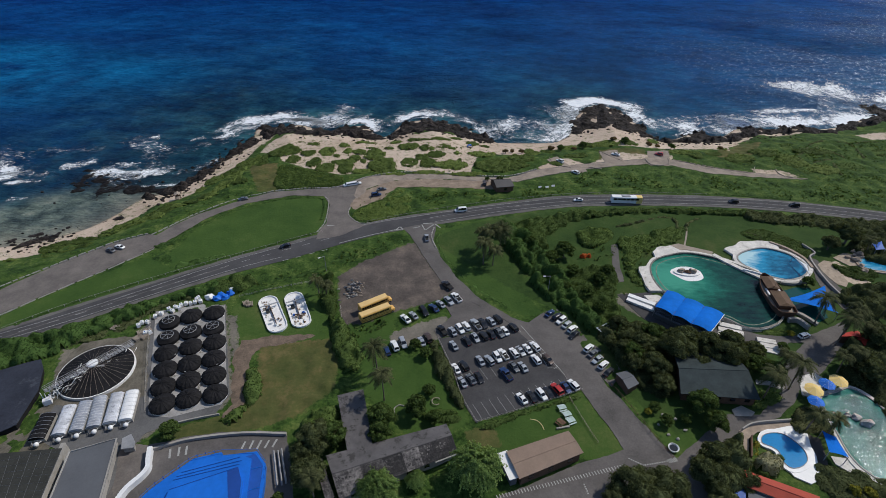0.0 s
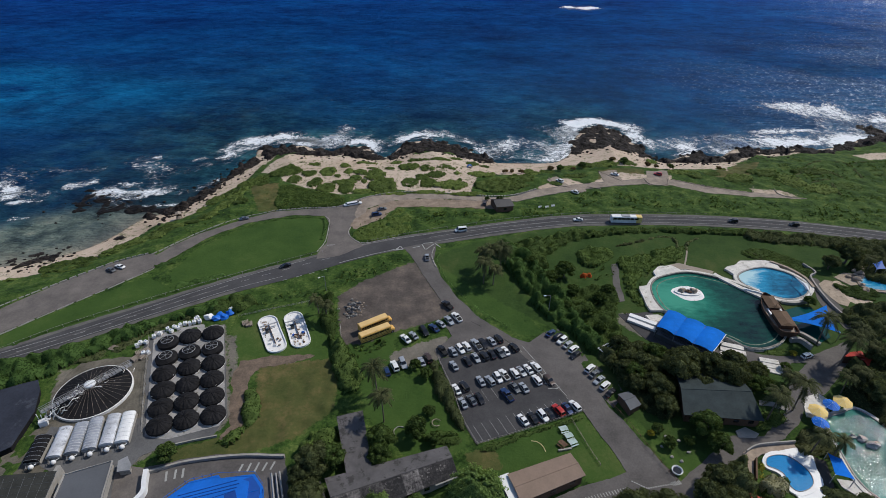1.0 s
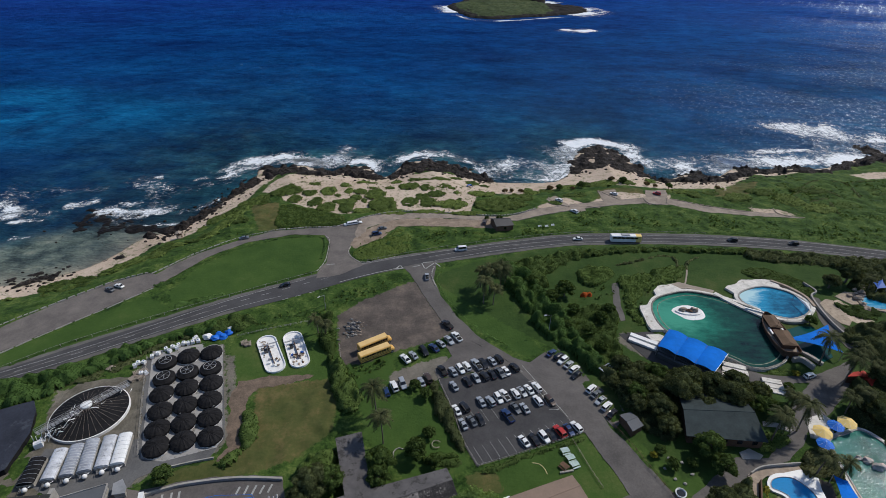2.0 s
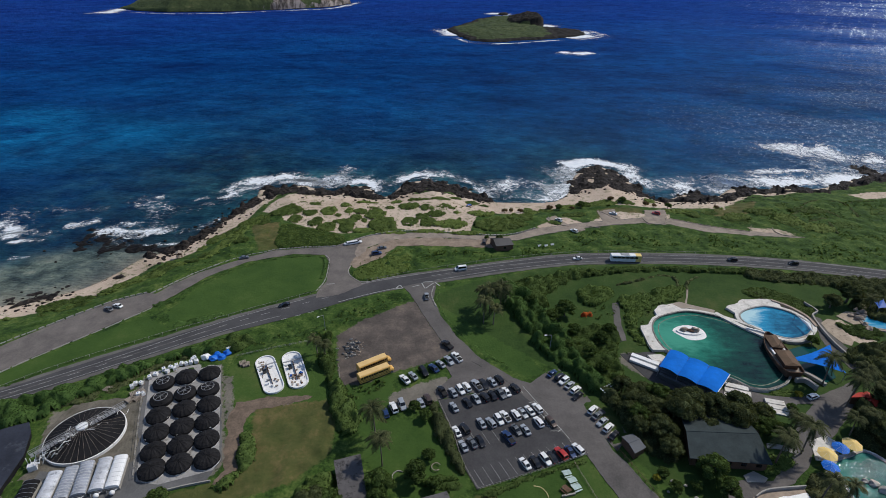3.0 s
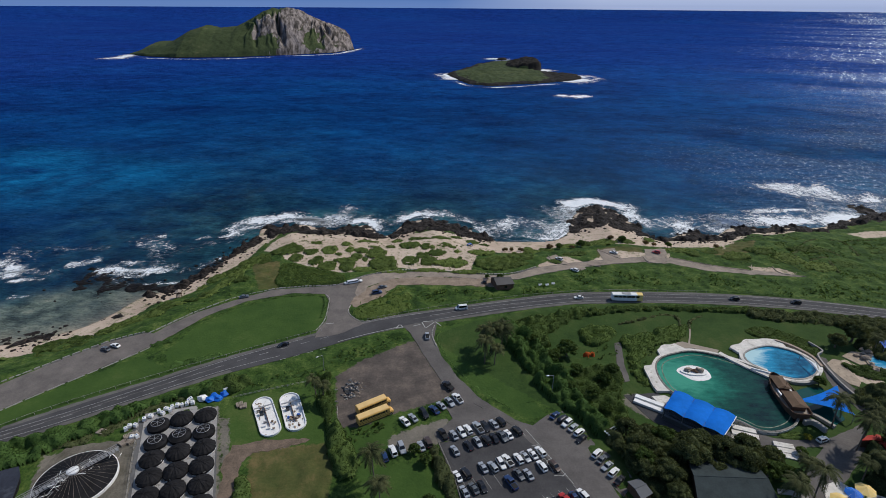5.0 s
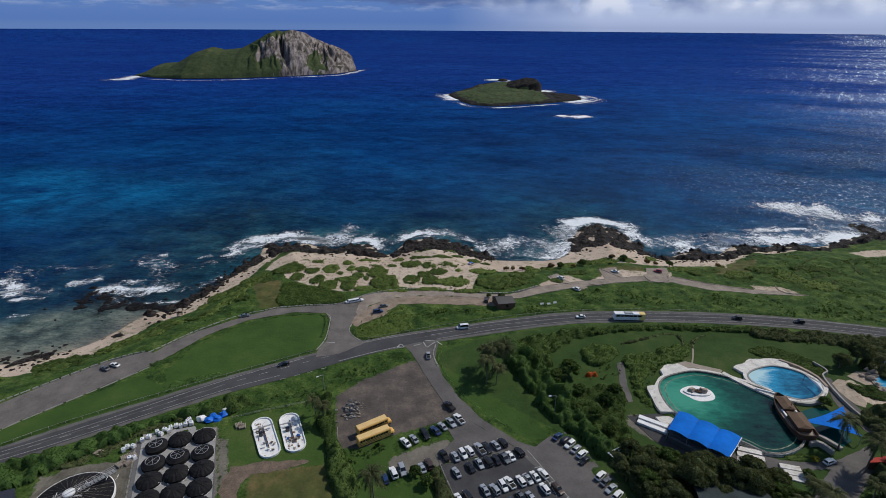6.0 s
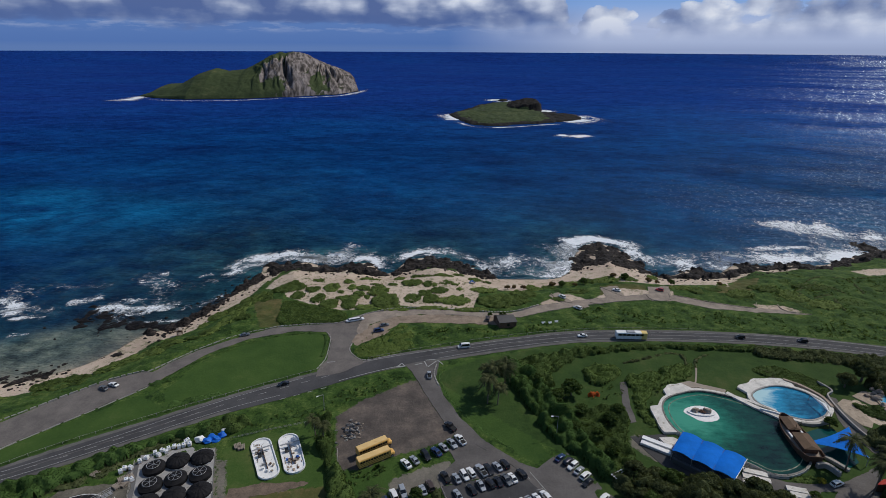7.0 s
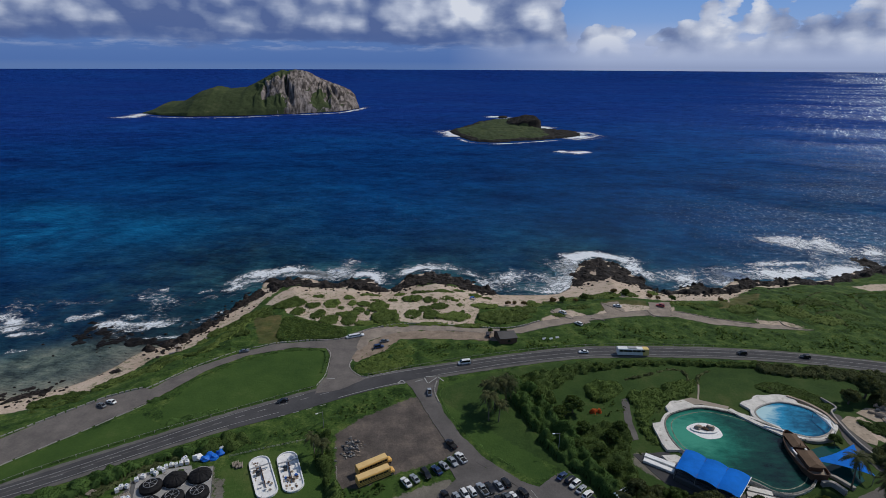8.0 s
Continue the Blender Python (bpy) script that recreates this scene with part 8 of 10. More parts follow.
def school_bus(a, b_):
    a, b_ = Vector((*a, 0)), Vector((*b_, 0))
    d = b_ - a
    ln = d.length
    t = thing("school_bus", "yellow school bus with pale roof parked on bare soil", "bus", pose((a.x + b_.x) / 2, (a.y + b_.y) / 2, 0.0, 0, 0, math.degrees(math.atan2(d.y, d.x)) - 90), "school buses")
    part("body", box_shell(Build(), ln, 2.4, 0.5, 2.86), M["bus_yellow"], t)
    part("roof", Build().box((0, 0, 2.89), (1.95, ln - 0.2, 0.10)), M["bus_roof"], t, "pale yellow roof")
    part("bonnet", hull([(ln / 2 - 0.05, 1.05, 0.5, 1.55, 0.1), (ln / 2 + 0.9, 0.98, 0.5, 1.5, 0.12), (ln / 2 + 1.35, 0.85, 0.55, 1.3, 0.15)]), M["bus_yellow"], t)
    part("windscreen", Build().box((0, ln / 2 + 0.01, 2.1), (2.1, 0.06, 0.8)), M["glass"], t, "dark glass")
    part("grille", Build().box((0, ln / 2 + 1.36, 0.95), (1.1, 0.06, 0.5)), M["tyre"], t, "black grille")
    win = mesh_of("window", Build().box((0, 0, 0), (0.04, 0.62, 0.62)), M["glass"])
    rail = mesh_of("rub_rail", Build().box((0, 0, 0), (0.05, ln, 0.07)), M["tyre"])
    n = int((ln - 0.6) / 0.78)
    for s in (-1, 1):
        for i in range(n):
            o = part("window", win, None, t, "dark glass")
            o.location = (s * 1.2, -ln / 2 + 0.7 + i * 0.78, 2.15)
        for z in (1.0, 1.5):
            o = part("rub_rail", rail, None, t, "black rail")
            o.location = (s * 1.21, 0, z)
        for y in (-ln / 2 + 2.3, ln / 2 + 0.35):
            ty, rim = wheel_meshes(0.48)
            o = part("wheel", ty, None, t)
            o.location = (s * 1.06, y, 0.48)
            part("rim", rim, None, o)
    for y in (-ln * 0.28, ln * 0.12):
        part("roof_hatch", Build().box((0, y, 2.97), (0.5, 0.5, 0.08)), M["bus_roof"], t)


school_bus(*[(-24.6, 119.9), (-16.9, 125)])
school_bus(*[(-23.9, 115.8), (-15.7, 120.8)])


def coach(x, y, turn):
    ln = 12.0
    t = thing("coach", "long white city bus with yellow-green end on the coastal road", "bus", pose(x, y, 0.1, 0, 0, turn - 90))
    part("body", box_shell(Build(), ln, 2.5, 0.35, 3.0), M["white"], t)
    part("end_panel", box_shell(Build(), 2.2, 2.54, 0.34, 3.02), M["yellow_fabric"], t, "yellow-green rear end").location = (0, ln / 2 - 1.11, 0)
    part("roof_unit", Build().box((0, -0.4, 3.12), (1.7, 3.4, 0.28), 0, 0.92), M["metal"], t, "grey roof unit")
    part("windscreen", Build().box((0, ln / 2 + 0.02, 2.0), (2.2, 0.06, 1.3)), M["glass"], t, "dark glass")
    win = mesh_of("window", Build().box((0, 0, 0), (0.05, 1.5, 0.85)), M["glass"])
    for s in (-1, 1):
        for i in range(6):
            o = part("window", win, None, t, "dark glass")
            o.location = (s * 1.26, -ln / 2 + 1.3 + i * 1.7, 2.15)
        for yy in (-ln * 0.28, ln * 0.30):
            ty, rim = wheel_meshes(0.5)
            o = part("wheel", ty, None, t)
            o.location = (s * 1.1, yy, 0.5)
            part("rim", rim, None, o)


coach(*(73.8, 187.4), -2)


# bay lines of the car park
def bay_lines():
    along = math.radians(LOT)
    for start, stop, n in (((10, 82.1), (34.7, 91.4), 13), ((7.2, 92.4), (14.7, 95.3), 4)):
        for i in range(n):
            f = i / (n - 1)
            x, y = start[0] + (stop[0] - start[0]) * f, start[1] + (stop[1] - start[1]) * f
            stripe([(x, y), (x + math.cos(along) * 4.8, y + math.sin(along) * 4.8)], 0.07, "bay_line", "thin white parking bay line", 0.13)
    for line in ([(23.2, 114.9), (32.7, 96.1)], [(26.1, 106.9), (28.4, 99.4)], [(26.4, 104.8), (29.6, 100)], [(21.5, 114.6), (22.9, 112.3)]):
        stripe(line, 0.14, "bay_line", "thin white painted lot edge", 0.13)
    for i in range(5):
        f = i / 4
        stripe([tuple(np.array((25.9, 106.9)) * (1 - f) + np.array((30.9, 98.6)) * f), tuple(np.array((25.4, 105.6)) * (1 - f) + np.array((28.3, 98.6)) * f)], 0.12, "bay_line", "white hatched lot corner", 0.13)


bay_lines()


# ---------------------------------------------------------------- tank yard
def tank_prototypes():
    covered = thing("round_tank", "round white tank under a black domed net cover", "tank", group="round tanks")
    part("wall", Build().lathe([(3.12, -0.3), (3.12, 1.0), (3.0, 1.05), (2.95, 0.6)], 32), M["white"], covered, "white tank wall")
    b = Build()
    n = 32
    prof = [(3.22, 0.48), (3.20, 1.05), (2.75, 1.5), (2.0, 1.9), (1.05, 2.16), (0.15, 2.26)]
    vs = []
    for r, z in prof:
        for i in range(n):
            a = 2 * math.pi * i / n
            sag = 0.10 * (1 - abs(math.cos(a * 8))) * (r / 3) + 0.22 * noise.noise(Vector((1.1 * r * math.cos(a), 1.1 * r * math.sin(a), z)))
            vs.append((r * math.cos(a), r * math.sin(a), z - sag))
    fs = [(k * n + i, k * n + (i + 1) % n, (k + 1) * n + (i + 1) % n, (k + 1) * n + i) for k in range(len(prof) - 1) for i in range(n)] + [tuple((len(prof) - 1) * n + i for i in range(n))]
    part("net_cover", b.add(vs, fs), M["net"], covered, "black net cover")
    for i in range(8):
        a = 2 * math.pi * i / 8
        r = Build()
        for (r0, z0), (r1, z1) in zip(prof[1:], prof[2:]):
            r.tube((r0 * math.cos(a), r0 * math.sin(a), z0 + 0.03), (r1 * math.cos(a), r1 * math.sin(a), z1 + 0.03), 0.03, n=4, caps=False)
        part("rib", r, M["net"], covered)
    framed = thing("round_tank", "round black tank with an open pipe frame on top", "tank", group="round tanks")
    part("wall", Build().lathe([(3.0, -0.3), (3.0, 1.1), (2.9, 1.12), (2.85, 0.7), (0.2, 0.72)], 32), M["net"], framed, "black tank wall")
    part("net_cover", Build().lathe([(2.95, 1.1), (2.2, 1.45), (1.4, 1.6), (0.1, 1.62)], 32), M["net"], framed)
    ring = Build().lathe([(1.68, 1.95), (1.75, 2.02), (1.82, 1.95), (1.75, 1.88), (1.68, 1.94)], 24)
    ring.f.pop()
    part("ring", ring, M["metal"], framed, "grey pipe ring")
    for i in range(6):
        a = math.pi * i / 3
        part("spoke", Build().tube((0, 0, 2.0), (1.75 * math.cos(a), 1.75 * math.sin(a), 1.95), 0.05, n=5), M["metal"], framed, "grey pipe spoke")
        part("spoke", Build().tube((1.75 * math.cos(a), 1.75 * math.sin(a), 1.95), (2.95 * math.cos(a), 2.95 * math.sin(a), 1.05), 0.04, n=5), M["net"], framed)
    return covered, framed


structure("tank_slab", Build().prism(ccw([(-85.7, 119.5), (-66.8, 124.7), (-54, 88.5), (-54.4, 85.7), (-65.5, 81.6), (-71.1, 82.3)]), -0.3, 0.12), M["slab"], "pale stained concrete slab under the round tanks")
COVERED, FRAMED = tank_prototypes()
first = {0: True, 1: True}
for which, spots in ((0, [(-68.6, 85.2), (-62.9, 87), (-56.8, 88.5), (-70.7, 90.5), (-65.1, 92.6), (-59.2, 94.4), (-72.7, 96.3), (-67.1, 98.4), (-61.4, 100.3), (-75, 102.2), (-69.2, 104.6), (-63.3, 106.4), (-73.9, 117), (-67.8, 118.5)]), (1, [(-76.9, 108), (-71.4, 110.4), (-65.6, 112.1), (-79.2, 114.3)])):
    for i, (x, y) in enumerate(spots):
        src = FRAMED if which else COVERED
        m = pose(x, y, 0, 0, 0, i * 37) @ Matrix.Scale(0.98, 4)
        if first[which]:
            src.matrix_basis, first[which] = m, False
        else:
            copy_thing(src, m)


def big_tank():
    (x, y), (ax, ay), (bx, by) = [(-90.4, 95.6), (-98.5, 92.1), (-81.1, 98.5)]
    r = math.hypot(bx - ax, by - ay) / 2
    t = thing("clarifier_tank", "large round tank with dark radial net cover and white rim", "tank", pose(x, y, 0))
    part("wall", Build().lathe([(r, -0.3), (r, 0.85), (r - 0.22, 0.9), (r - 0.25, 0.6)], 72), M["stained_white"], t, "white rim wall")
    part("net_cover", Build().lathe([(r - 0.15, 0.86), (r * 0.66, 1.7), (r * 0.33, 2.6), (0.3, 3.5)], 72), M["net"], t, "dark brown-black net")
    part("centre_cap", Build().lathe([(1.3, 3.3), (1.35, 3.75), (1.0, 3.95), (0.2, 4.05)], 24), M["white"], t, "white round cap")
    for i in range(36):
        a = 2 * math.pi * i / 36
        part("cable", Build().tube((1.2 * math.cos(a), 1.2 * math.sin(a), 3.55), ((r - 0.15) * math.cos(a), (r - 0.15) * math.sin(a), 0.95), 0.022, n=4), M["tan_wall"], t, "pale cable")
    walk_a, walk_b = Vector((*(-97.7, 86.8), 3.0)), Vector((*(-83.7, 103.4), 3.0))
    o = Vector((x, y, 0))
    d = (walk_b - walk_a).normalized()
    s = Vector((-d.y, d.x, 0))
    for k in (-0.6, 0.6):
        for z in (0.0, 0.55, 1.1):
            part("bridge_rail", Build().tube(walk_a - o + s * k + Vector((0, 0, z)), walk_b - o + s * k + Vector((0, 0, z)), 0.06, n=5), M["metal"], t, "grey bridge rail")
        n = 14
        for i in range(n + 1):
            p = walk_a.lerp(walk_b, i / n) - o + s * k
            part("bridge_post", Build().tube(p, p + Vector((0, 0, 1.1)), 0.045, n=5), M["metal"], t)
    deck = Build()
    n = 26
    for i in range(n):
        p = walk_a.lerp(walk_b, (i + 0.5) / n) - o
        deck.box((p.x, p.y, p.z), (0.56, 1.15, 0.05), math.degrees(math.atan2(d.y, d.x)))
    part("bridge_deck", deck, M["metal"], t, "grey slatted walkway")
    rng = np.random.default_rng(4)
    for i in range(64):
        f = rng.uniform(0.0, 0.45) if i < 46 else rng.uniform(0.5, 1.0)
        p = walk_a.lerp(walk_b, f) - o - s * rng.uniform(0.4, 3.0) * (1 if i % 3 else -0.4)
        q = p + d * rng.uniform(-1.6, 1.6) + s * rng.uniform(-0.8, 0.8)
        z0 = 1.2 + 1.7 * (1 - min(1.0, math.hypot(p.x, p.y) / r))
        part("brace", Build().tube((p.x, p.y, z0 + rng.uniform(0.6, 1.4)), (q.x, q.y, z0 + rng.uniform(0.6, 1.8)), 0.085, n=4), M["white" if i % 2 else "concrete"], t, "pale bracing pipe")
    for i in range(9):
        p = walk_a - o + d * (0.2 + 0.45 * i) - s * (0.8 * (i % 3))
        part("pipe", Build().tube((p.x - 1.0, p.y - 0.6, 0), (p.x - 1.0 + 0.3 * i, p.y - 0.6, 2.9), 0.09, n=6), M["white"], t, "white pipe")
    part("drive_cabinet", Build().box((walk_a.x - x + 0.6, walk_a.y - y - 1.2, 0.7), (1.8, 1.3, 1.6), 30), M["white"], t, "white equipment cabinet")


big_tank()


def tunnel(a, b_, w, label, material, ribs=7):
    """A low barrel-vaulted tank cover between two ground points."""
    a, b_ = Vector((*a, 0)), Vector((*b_, 0))
    d = b_ - a
    ln = d.length
    t = thing("vaulted_tank", label, "tank", pose(a.x, a.y, 0, 0, 0, math.degrees(math.atan2(d.y, d.x)) - 90), "vaulted tanks")
    n = 10
    arc = [(w / 2 * math.cos(math.pi * i / n), 1.1 + w * 0.26 * math.sin(math.pi * i / n) ** 0.7) for i in range(n + 1)]
    vs = [(x, yy, z) for yy in (0, ln) for x, z in arc]
    fs = [(i, i + 1, n + 2 + i, n + 1 + i) for i in range(n)] + [tuple(range(n, -1, -1)), tuple(range(n + 1, 2 * n + 2))]
    part("cover", Build().add(vs, fs), M[material], t)
    part("base", Build().box((0, ln / 2, 0.4), (w * 1.02, ln, 1.3)), M["concrete"], t, "pale concrete base")
    for i in range(ribs):
        r = Build()
        yy = ln * i / (ribs - 1)
        for p, q in zip(arc, arc[1:]):
            r.tube((p[0] * 1.01, yy, p[1] + 0.02), (q[0] * 1.01, yy, q[1] + 0.02), 0.05, n=4, caps=False)
        part("rib", r, M["white" if material != "net" else "metal"], t)
    part("pump_globe", blob(Build(), (0.3, -1.1, 0.8), (0.6, 0.6, 0.6), 2, 0.04, 2), M["white"], t, "white round filter vessel", True)
    for k in (-1.2, -0.9, -0.5, -0.2, 0.4, 0.8, 1.1):
        part("pipe", Build().tube((k, 0.1, 0.2 + 0.3 * abs(k)), (k * 0.6 + 0.2, -1.2 + 0.3 * k, 0.6 + 0.4 * abs(k)), 0.07, n=6), M["white" if k > -0.4 else "metal"], t, "pale pipe")
    part("end_frame", Build().ring([(x * 0.8, -0.1 - 0.001 * i) for i, (x, z) in enumerate(arc)], [(x, -0.12) for x, z in arc], 0.9, 1.0), M["white"], t)


tunnel(*[(-92.7, 74.4), (-94, 81.3)], 3.4, "dark-netted vaulted tank with a white filter globe", "net")
for a, b_ in ([(-88.5, 75.7), (-90.3, 83.8)], [(-85, 76.8), (-87.1, 85.1)], [(-81.6, 77.9), (-84.4, 86.6)], [(-78.3, 79.1), (-80.7, 87.7)], [(-75.1, 79.9), (-77.4, 88.5)]):
    clear = -86 < a[0] < -81
    tunnel(a, b_, 3.05, "clear plastic vaulted tank with white ribs and a filter globe" if clear else "white plastic-covered vaulted tank with a filter globe", "clear_film" if clear else ("white" if a[0] > -76 else "plastic_film"), 12 if clear else 8)


def flat_building(name, outline, high, roof, wall, label, category="building", parapet=0.25, inset=0.35):
    """Walls, a flat roof slab and a low parapet over an outline."""
    ol = ccw(outline)
    c = np.mean(np.array(ol), 0)
    rel = [(x - c[0], y - c[1]) for x, y in ol]
    t = thing(name, label, category, pose(c[0], c[1], 0))
    part("wall", Build().prism(offset(rel, -inset), -0.3, high - 0.15), M[wall], t)
    part("roof", Build().prism(rel, high - 0.15, high), M[roof], t)
    if parapet:
        part("parapet", Build().ring(offset(rel, -0.3), rel, high - 0.02, high + parapet), M["concrete"], t, "pale concrete edge")
    return t


flat_building("shade_house", [(-117.5, 92.8), (-108.9, 97.3), (-106.2, 98.4), (-103.6, 95.2), (-100.5, 88.2), (-99.3, 77.9), (-101.5, 76), (-104.7, 74.7)], 1.9, "tarp", "net", "low black net shade house in the tank yard", "shade house", 0)
b1 = flat_building("net_house", [(-100.1, 67.2), (-96.8, 69.6), (-84.1, 71.1), (-81, 56.8), (-92.5, 56.6)], 3.0, "net_roof", "net", "long black netted growing house with roof wires", "shade house", 0)
flat_building("service_building", [(-82.3, 70.4), (-73.4, 74), (-68.9, 57.1), (-79.5, 57)], 2.6, "grey_roof", "concrete", "service building with a plain flat grey roof")
flat_building("kiosk", [(-72.8, 74.5), (-71.3, 75.7), (-69.4, 73.6), (-69.1, 72.2), (-71.7, 71.7)], 1.9, "metal", "concrete", "small pale kiosk beside the service yard", parapet=0)


def roof_wires():
    c = Vector(b1.location)
    for i in range(9):
        (x0, y0), (x1, y1) = [(-100.3, 67.5), (-84.1, 71.1)]
        (x2, y2), (x3, y3) = [(-94.7, 56.6), (-81, 56.8)]
        f = i / 8
        p, q = Vector((x0 + (x1 - x0) * f, y0 + (y1 - y0) * f, 3.03)), Vector((x2 + (x3 - x2) * f, y2 + (y3 - y2) * f, 3.03))
        part("roof_wire", Build().tube(p - c, q - c, 0.03, n=4), M["grey_roof"], b1, "thin grey wire")
        if i < 8:
            g = (i + 0.5) / 8
            p, q = Vector((x0 + (x2 - x0) * g, y0 + (y2 - y0) * g, 3.03)), Vector((x1 + (x3 - x1) * g, y1 + (y3 - y1) * g, 3.03))
            part("roof_wire", Build().tube(p - c, q - c, 0.025, n=4), M["grey_roof"], b1, "thin grey wire")


roof_wires()
kerb([(-84.7, 72.5), (-83.6, 66), (-81.8, 58.4)], 0.9, 2.9, "pale concrete wall beside the netted house", name="wall_yard", mat_name="concrete")


def oval_tank(a, b_, r, label, seed):
    a, b_ = np.array(a), np.array(b_)
    c = (a + b_) / 2
    d = (b_ - a) / np.linalg.norm(b_ - a)
    ang = math.atan2(d[1], d[0])
    h = np.linalg.norm(b_ - a) / 2
    ol = []
    for i in range(13):
        t = -math.pi / 2 + math.pi * i / 12
        ol.append((h + r * math.cos(t), r * math.sin(t)))
    ol += [(-x, -y) for x, y in ol]
    t = thing("oval_tank", label, "tank", pose(c[0], c[1], 0, 0, 0, math.degrees(ang)), "oval tanks")
    part("wall", Build().ring(offset(ol, -0.3), ol, -0.3, 0.55), M["white"], t, "white rim wall")
    part("floor", Build().prism(offset(ol, -0.3), -0.2, 0.22), M["stained_white"], t, "stained white floor")
    part("divider", Build().box((0, 0, 0.5), (h * 1.7, 0.14, 0.6)), M["brown_wood"], t, "long dividing wall")
    rng = np.random.default_rng(seed)
    part("paddle_unit", Build().box((-h * 0.2, -r * 0.4, 0.8), (1.1, 1.0, 0.9)).tube((-h * 0.2, -r * 0.9, 1.3), (-h * 0.2, r * 0.4, 1.3), 0.08), M["glass"], t, "dark paddle unit")
    for i in range(6):
        x, y = rng.uniform(h * 0.3, h * 1.1), rng.uniform(-r * 0.6, r * 0.6)
        part("stored_part", Build().box((x, y, 0.6), (rng.uniform(0.3, 1.2), rng.uniform(0.3, 0.7), rng.uniform(0.2, 0.6)), rng.uniform(0, 90)), M[(("tan_wall", "stained_white", "brown_wood", "metal") if seed == 1 else ("brown_wood", "blue_dark", "tan_wall", "rock"))[i % 4]], t, "stored equipment")
    for i in range(26):
        x, y = rng.normal(h * (0.85 if seed == 2 else -0.7), h * 0.32), rng.uniform(-r * 0.75, r * 0.75) if seed == 2 else rng.uniform(-r * 0.8, -r * 0.05)
        if abs(x) < h + r * 0.6:
            part("debris", blob(Build(), (x, y, 0.3), (rng.uniform(0.15, 0.6), rng.uniform(0.12, 0.4), rng.uniform(0.08, 0.3)), i + 90 * seed, 0.5, 1), M[("rock", "brown_wood", "sand_bed", "tan_wall")[i % 4]], t, "brown dried sludge and debris")
    part("cross_walk", Build().box((-h * 0.55, 0, 1.35), (0.5, r * 1.9, 0.08)), M["metal"], t, "grey plank")


oval_tank(*[(-53.2, 124), (-47.8, 113.8)], 2.9, "empty oval white tank with a stained floor", 1)
oval_tank(*[(-45.8, 126), (-41.3, 116)], 2.9, "oval white tank holding a paddle and old parts", 2)


def clutter():
    rng = np.random.default_rng(8)
    for i, (x, y) in enumerate([(-84.5, 116.8), (-83.3, 118.1), (-81.9, 120.1), (-80.5, 119.3), (-80.3, 121.1), (-78.9, 121.9), (-79, 120.6), (-76.4, 122.7), (-77.8, 122.7), (-75, 125.4), (-75.3, 123.3), (-75.3, 124.6), (-73.8, 123.8), (-87.2, 114.1), (-85.7, 114.4), (-87.6, 112.9), (-84.3, 109.9), (-83.1, 110.2)]):
        t = thing("water_cube", "white plastic liquid container in a cage", "container", pose(x, y, 0, 0, 0, rng.uniform(0, 90)), "white containers")
        part("tank", hull([(-0.55, 0.5, 0.15, 1.15, 0.05), (0.55, 0.5, 0.15, 1.15, 0.05)]), M["white"], t)
        part("pallet", Build().box((0, 0, 0.08), (1.1, 1.25, 0.16)), M["brown_wood"], t, "wooden pallet")
        part("cap", Build().tube((0, 0, 1.12), (0, 0, 1.25), 0.14), M["blue_dark"], t, "blue cap")
    for i, (x, y) in enumerate([(-71.8, 126), (-69.4, 125.2), (-68.7, 127.1), (-66.9, 126), (-66.1, 128), (-66.1, 129.9)]):
        b = blob(Build(), (0, 0, 0.5), (1.5 - 0.1 * i, 1.1, 0.8), 20 + i, 0.5, 2)
        ob = part("crumpled_tarp", b, M["white" if i in (0, 5) else "blue_paint"], None, "crumpled tarpaulin thrown over stored goods")
        ob.location = (x, y, 0)
        tagged(ob, category="tarpaulin", group="tarpaulins")
    for i, (x, y) in enumerate([(-58.6, 123), (-59.8, 123.5), (-85.8, 110.4), (-84.3, 111.3), (-85.7, 108.1), (-84.3, 108.8), (-94, 112.1)]):
        t = thing("pallet_stack", "stack of weathered pale wooden pallets", "pallets", pose(x, y, 0, 0, 0, 20 + 9 * i), "pallets")
        for k in range(3):
            for j in range(5):
                part("board", Build().box((-0.8 + 0.4 * j, 0, 0.12 + 0.24 * k), (0.28, 2.0, 0.06)), M["tan_wall"], t)
            part("bearer", Build().box((0, 0, 0.04 + 0.24 * k), (1.9, 0.3, 0.12)), M["tan_wall"], t)
    for i in range(120):
        cx, cy = (-28, 131)
        x, y = rng.normal(cx, 1.5), rng.normal(cy, 2.1)
        s = rng.uniform(0.2, 0.6)
        pile = math.exp(-((x - cx) / 2.0) ** 2 - ((y - cy) / 2.6) ** 2)
        tall = s * (0.5 + 0.9 * pile)
        ob = part("rubble", blob(Build(), (0, 0, tall * 0.6), (s * (1.5 if i % 3 == 0 else 1.0), s * 0.6, tall), i + 60, 0.7, 1), M[("concrete", "grey_roof", "rock", "grey_roof")[i % 4]], None, "broken piece of grey rubble on bare soil")
        ob.location = (x, y, -0.02)
        tagged(ob, category="rubble", group="rubble pile")


clutter()


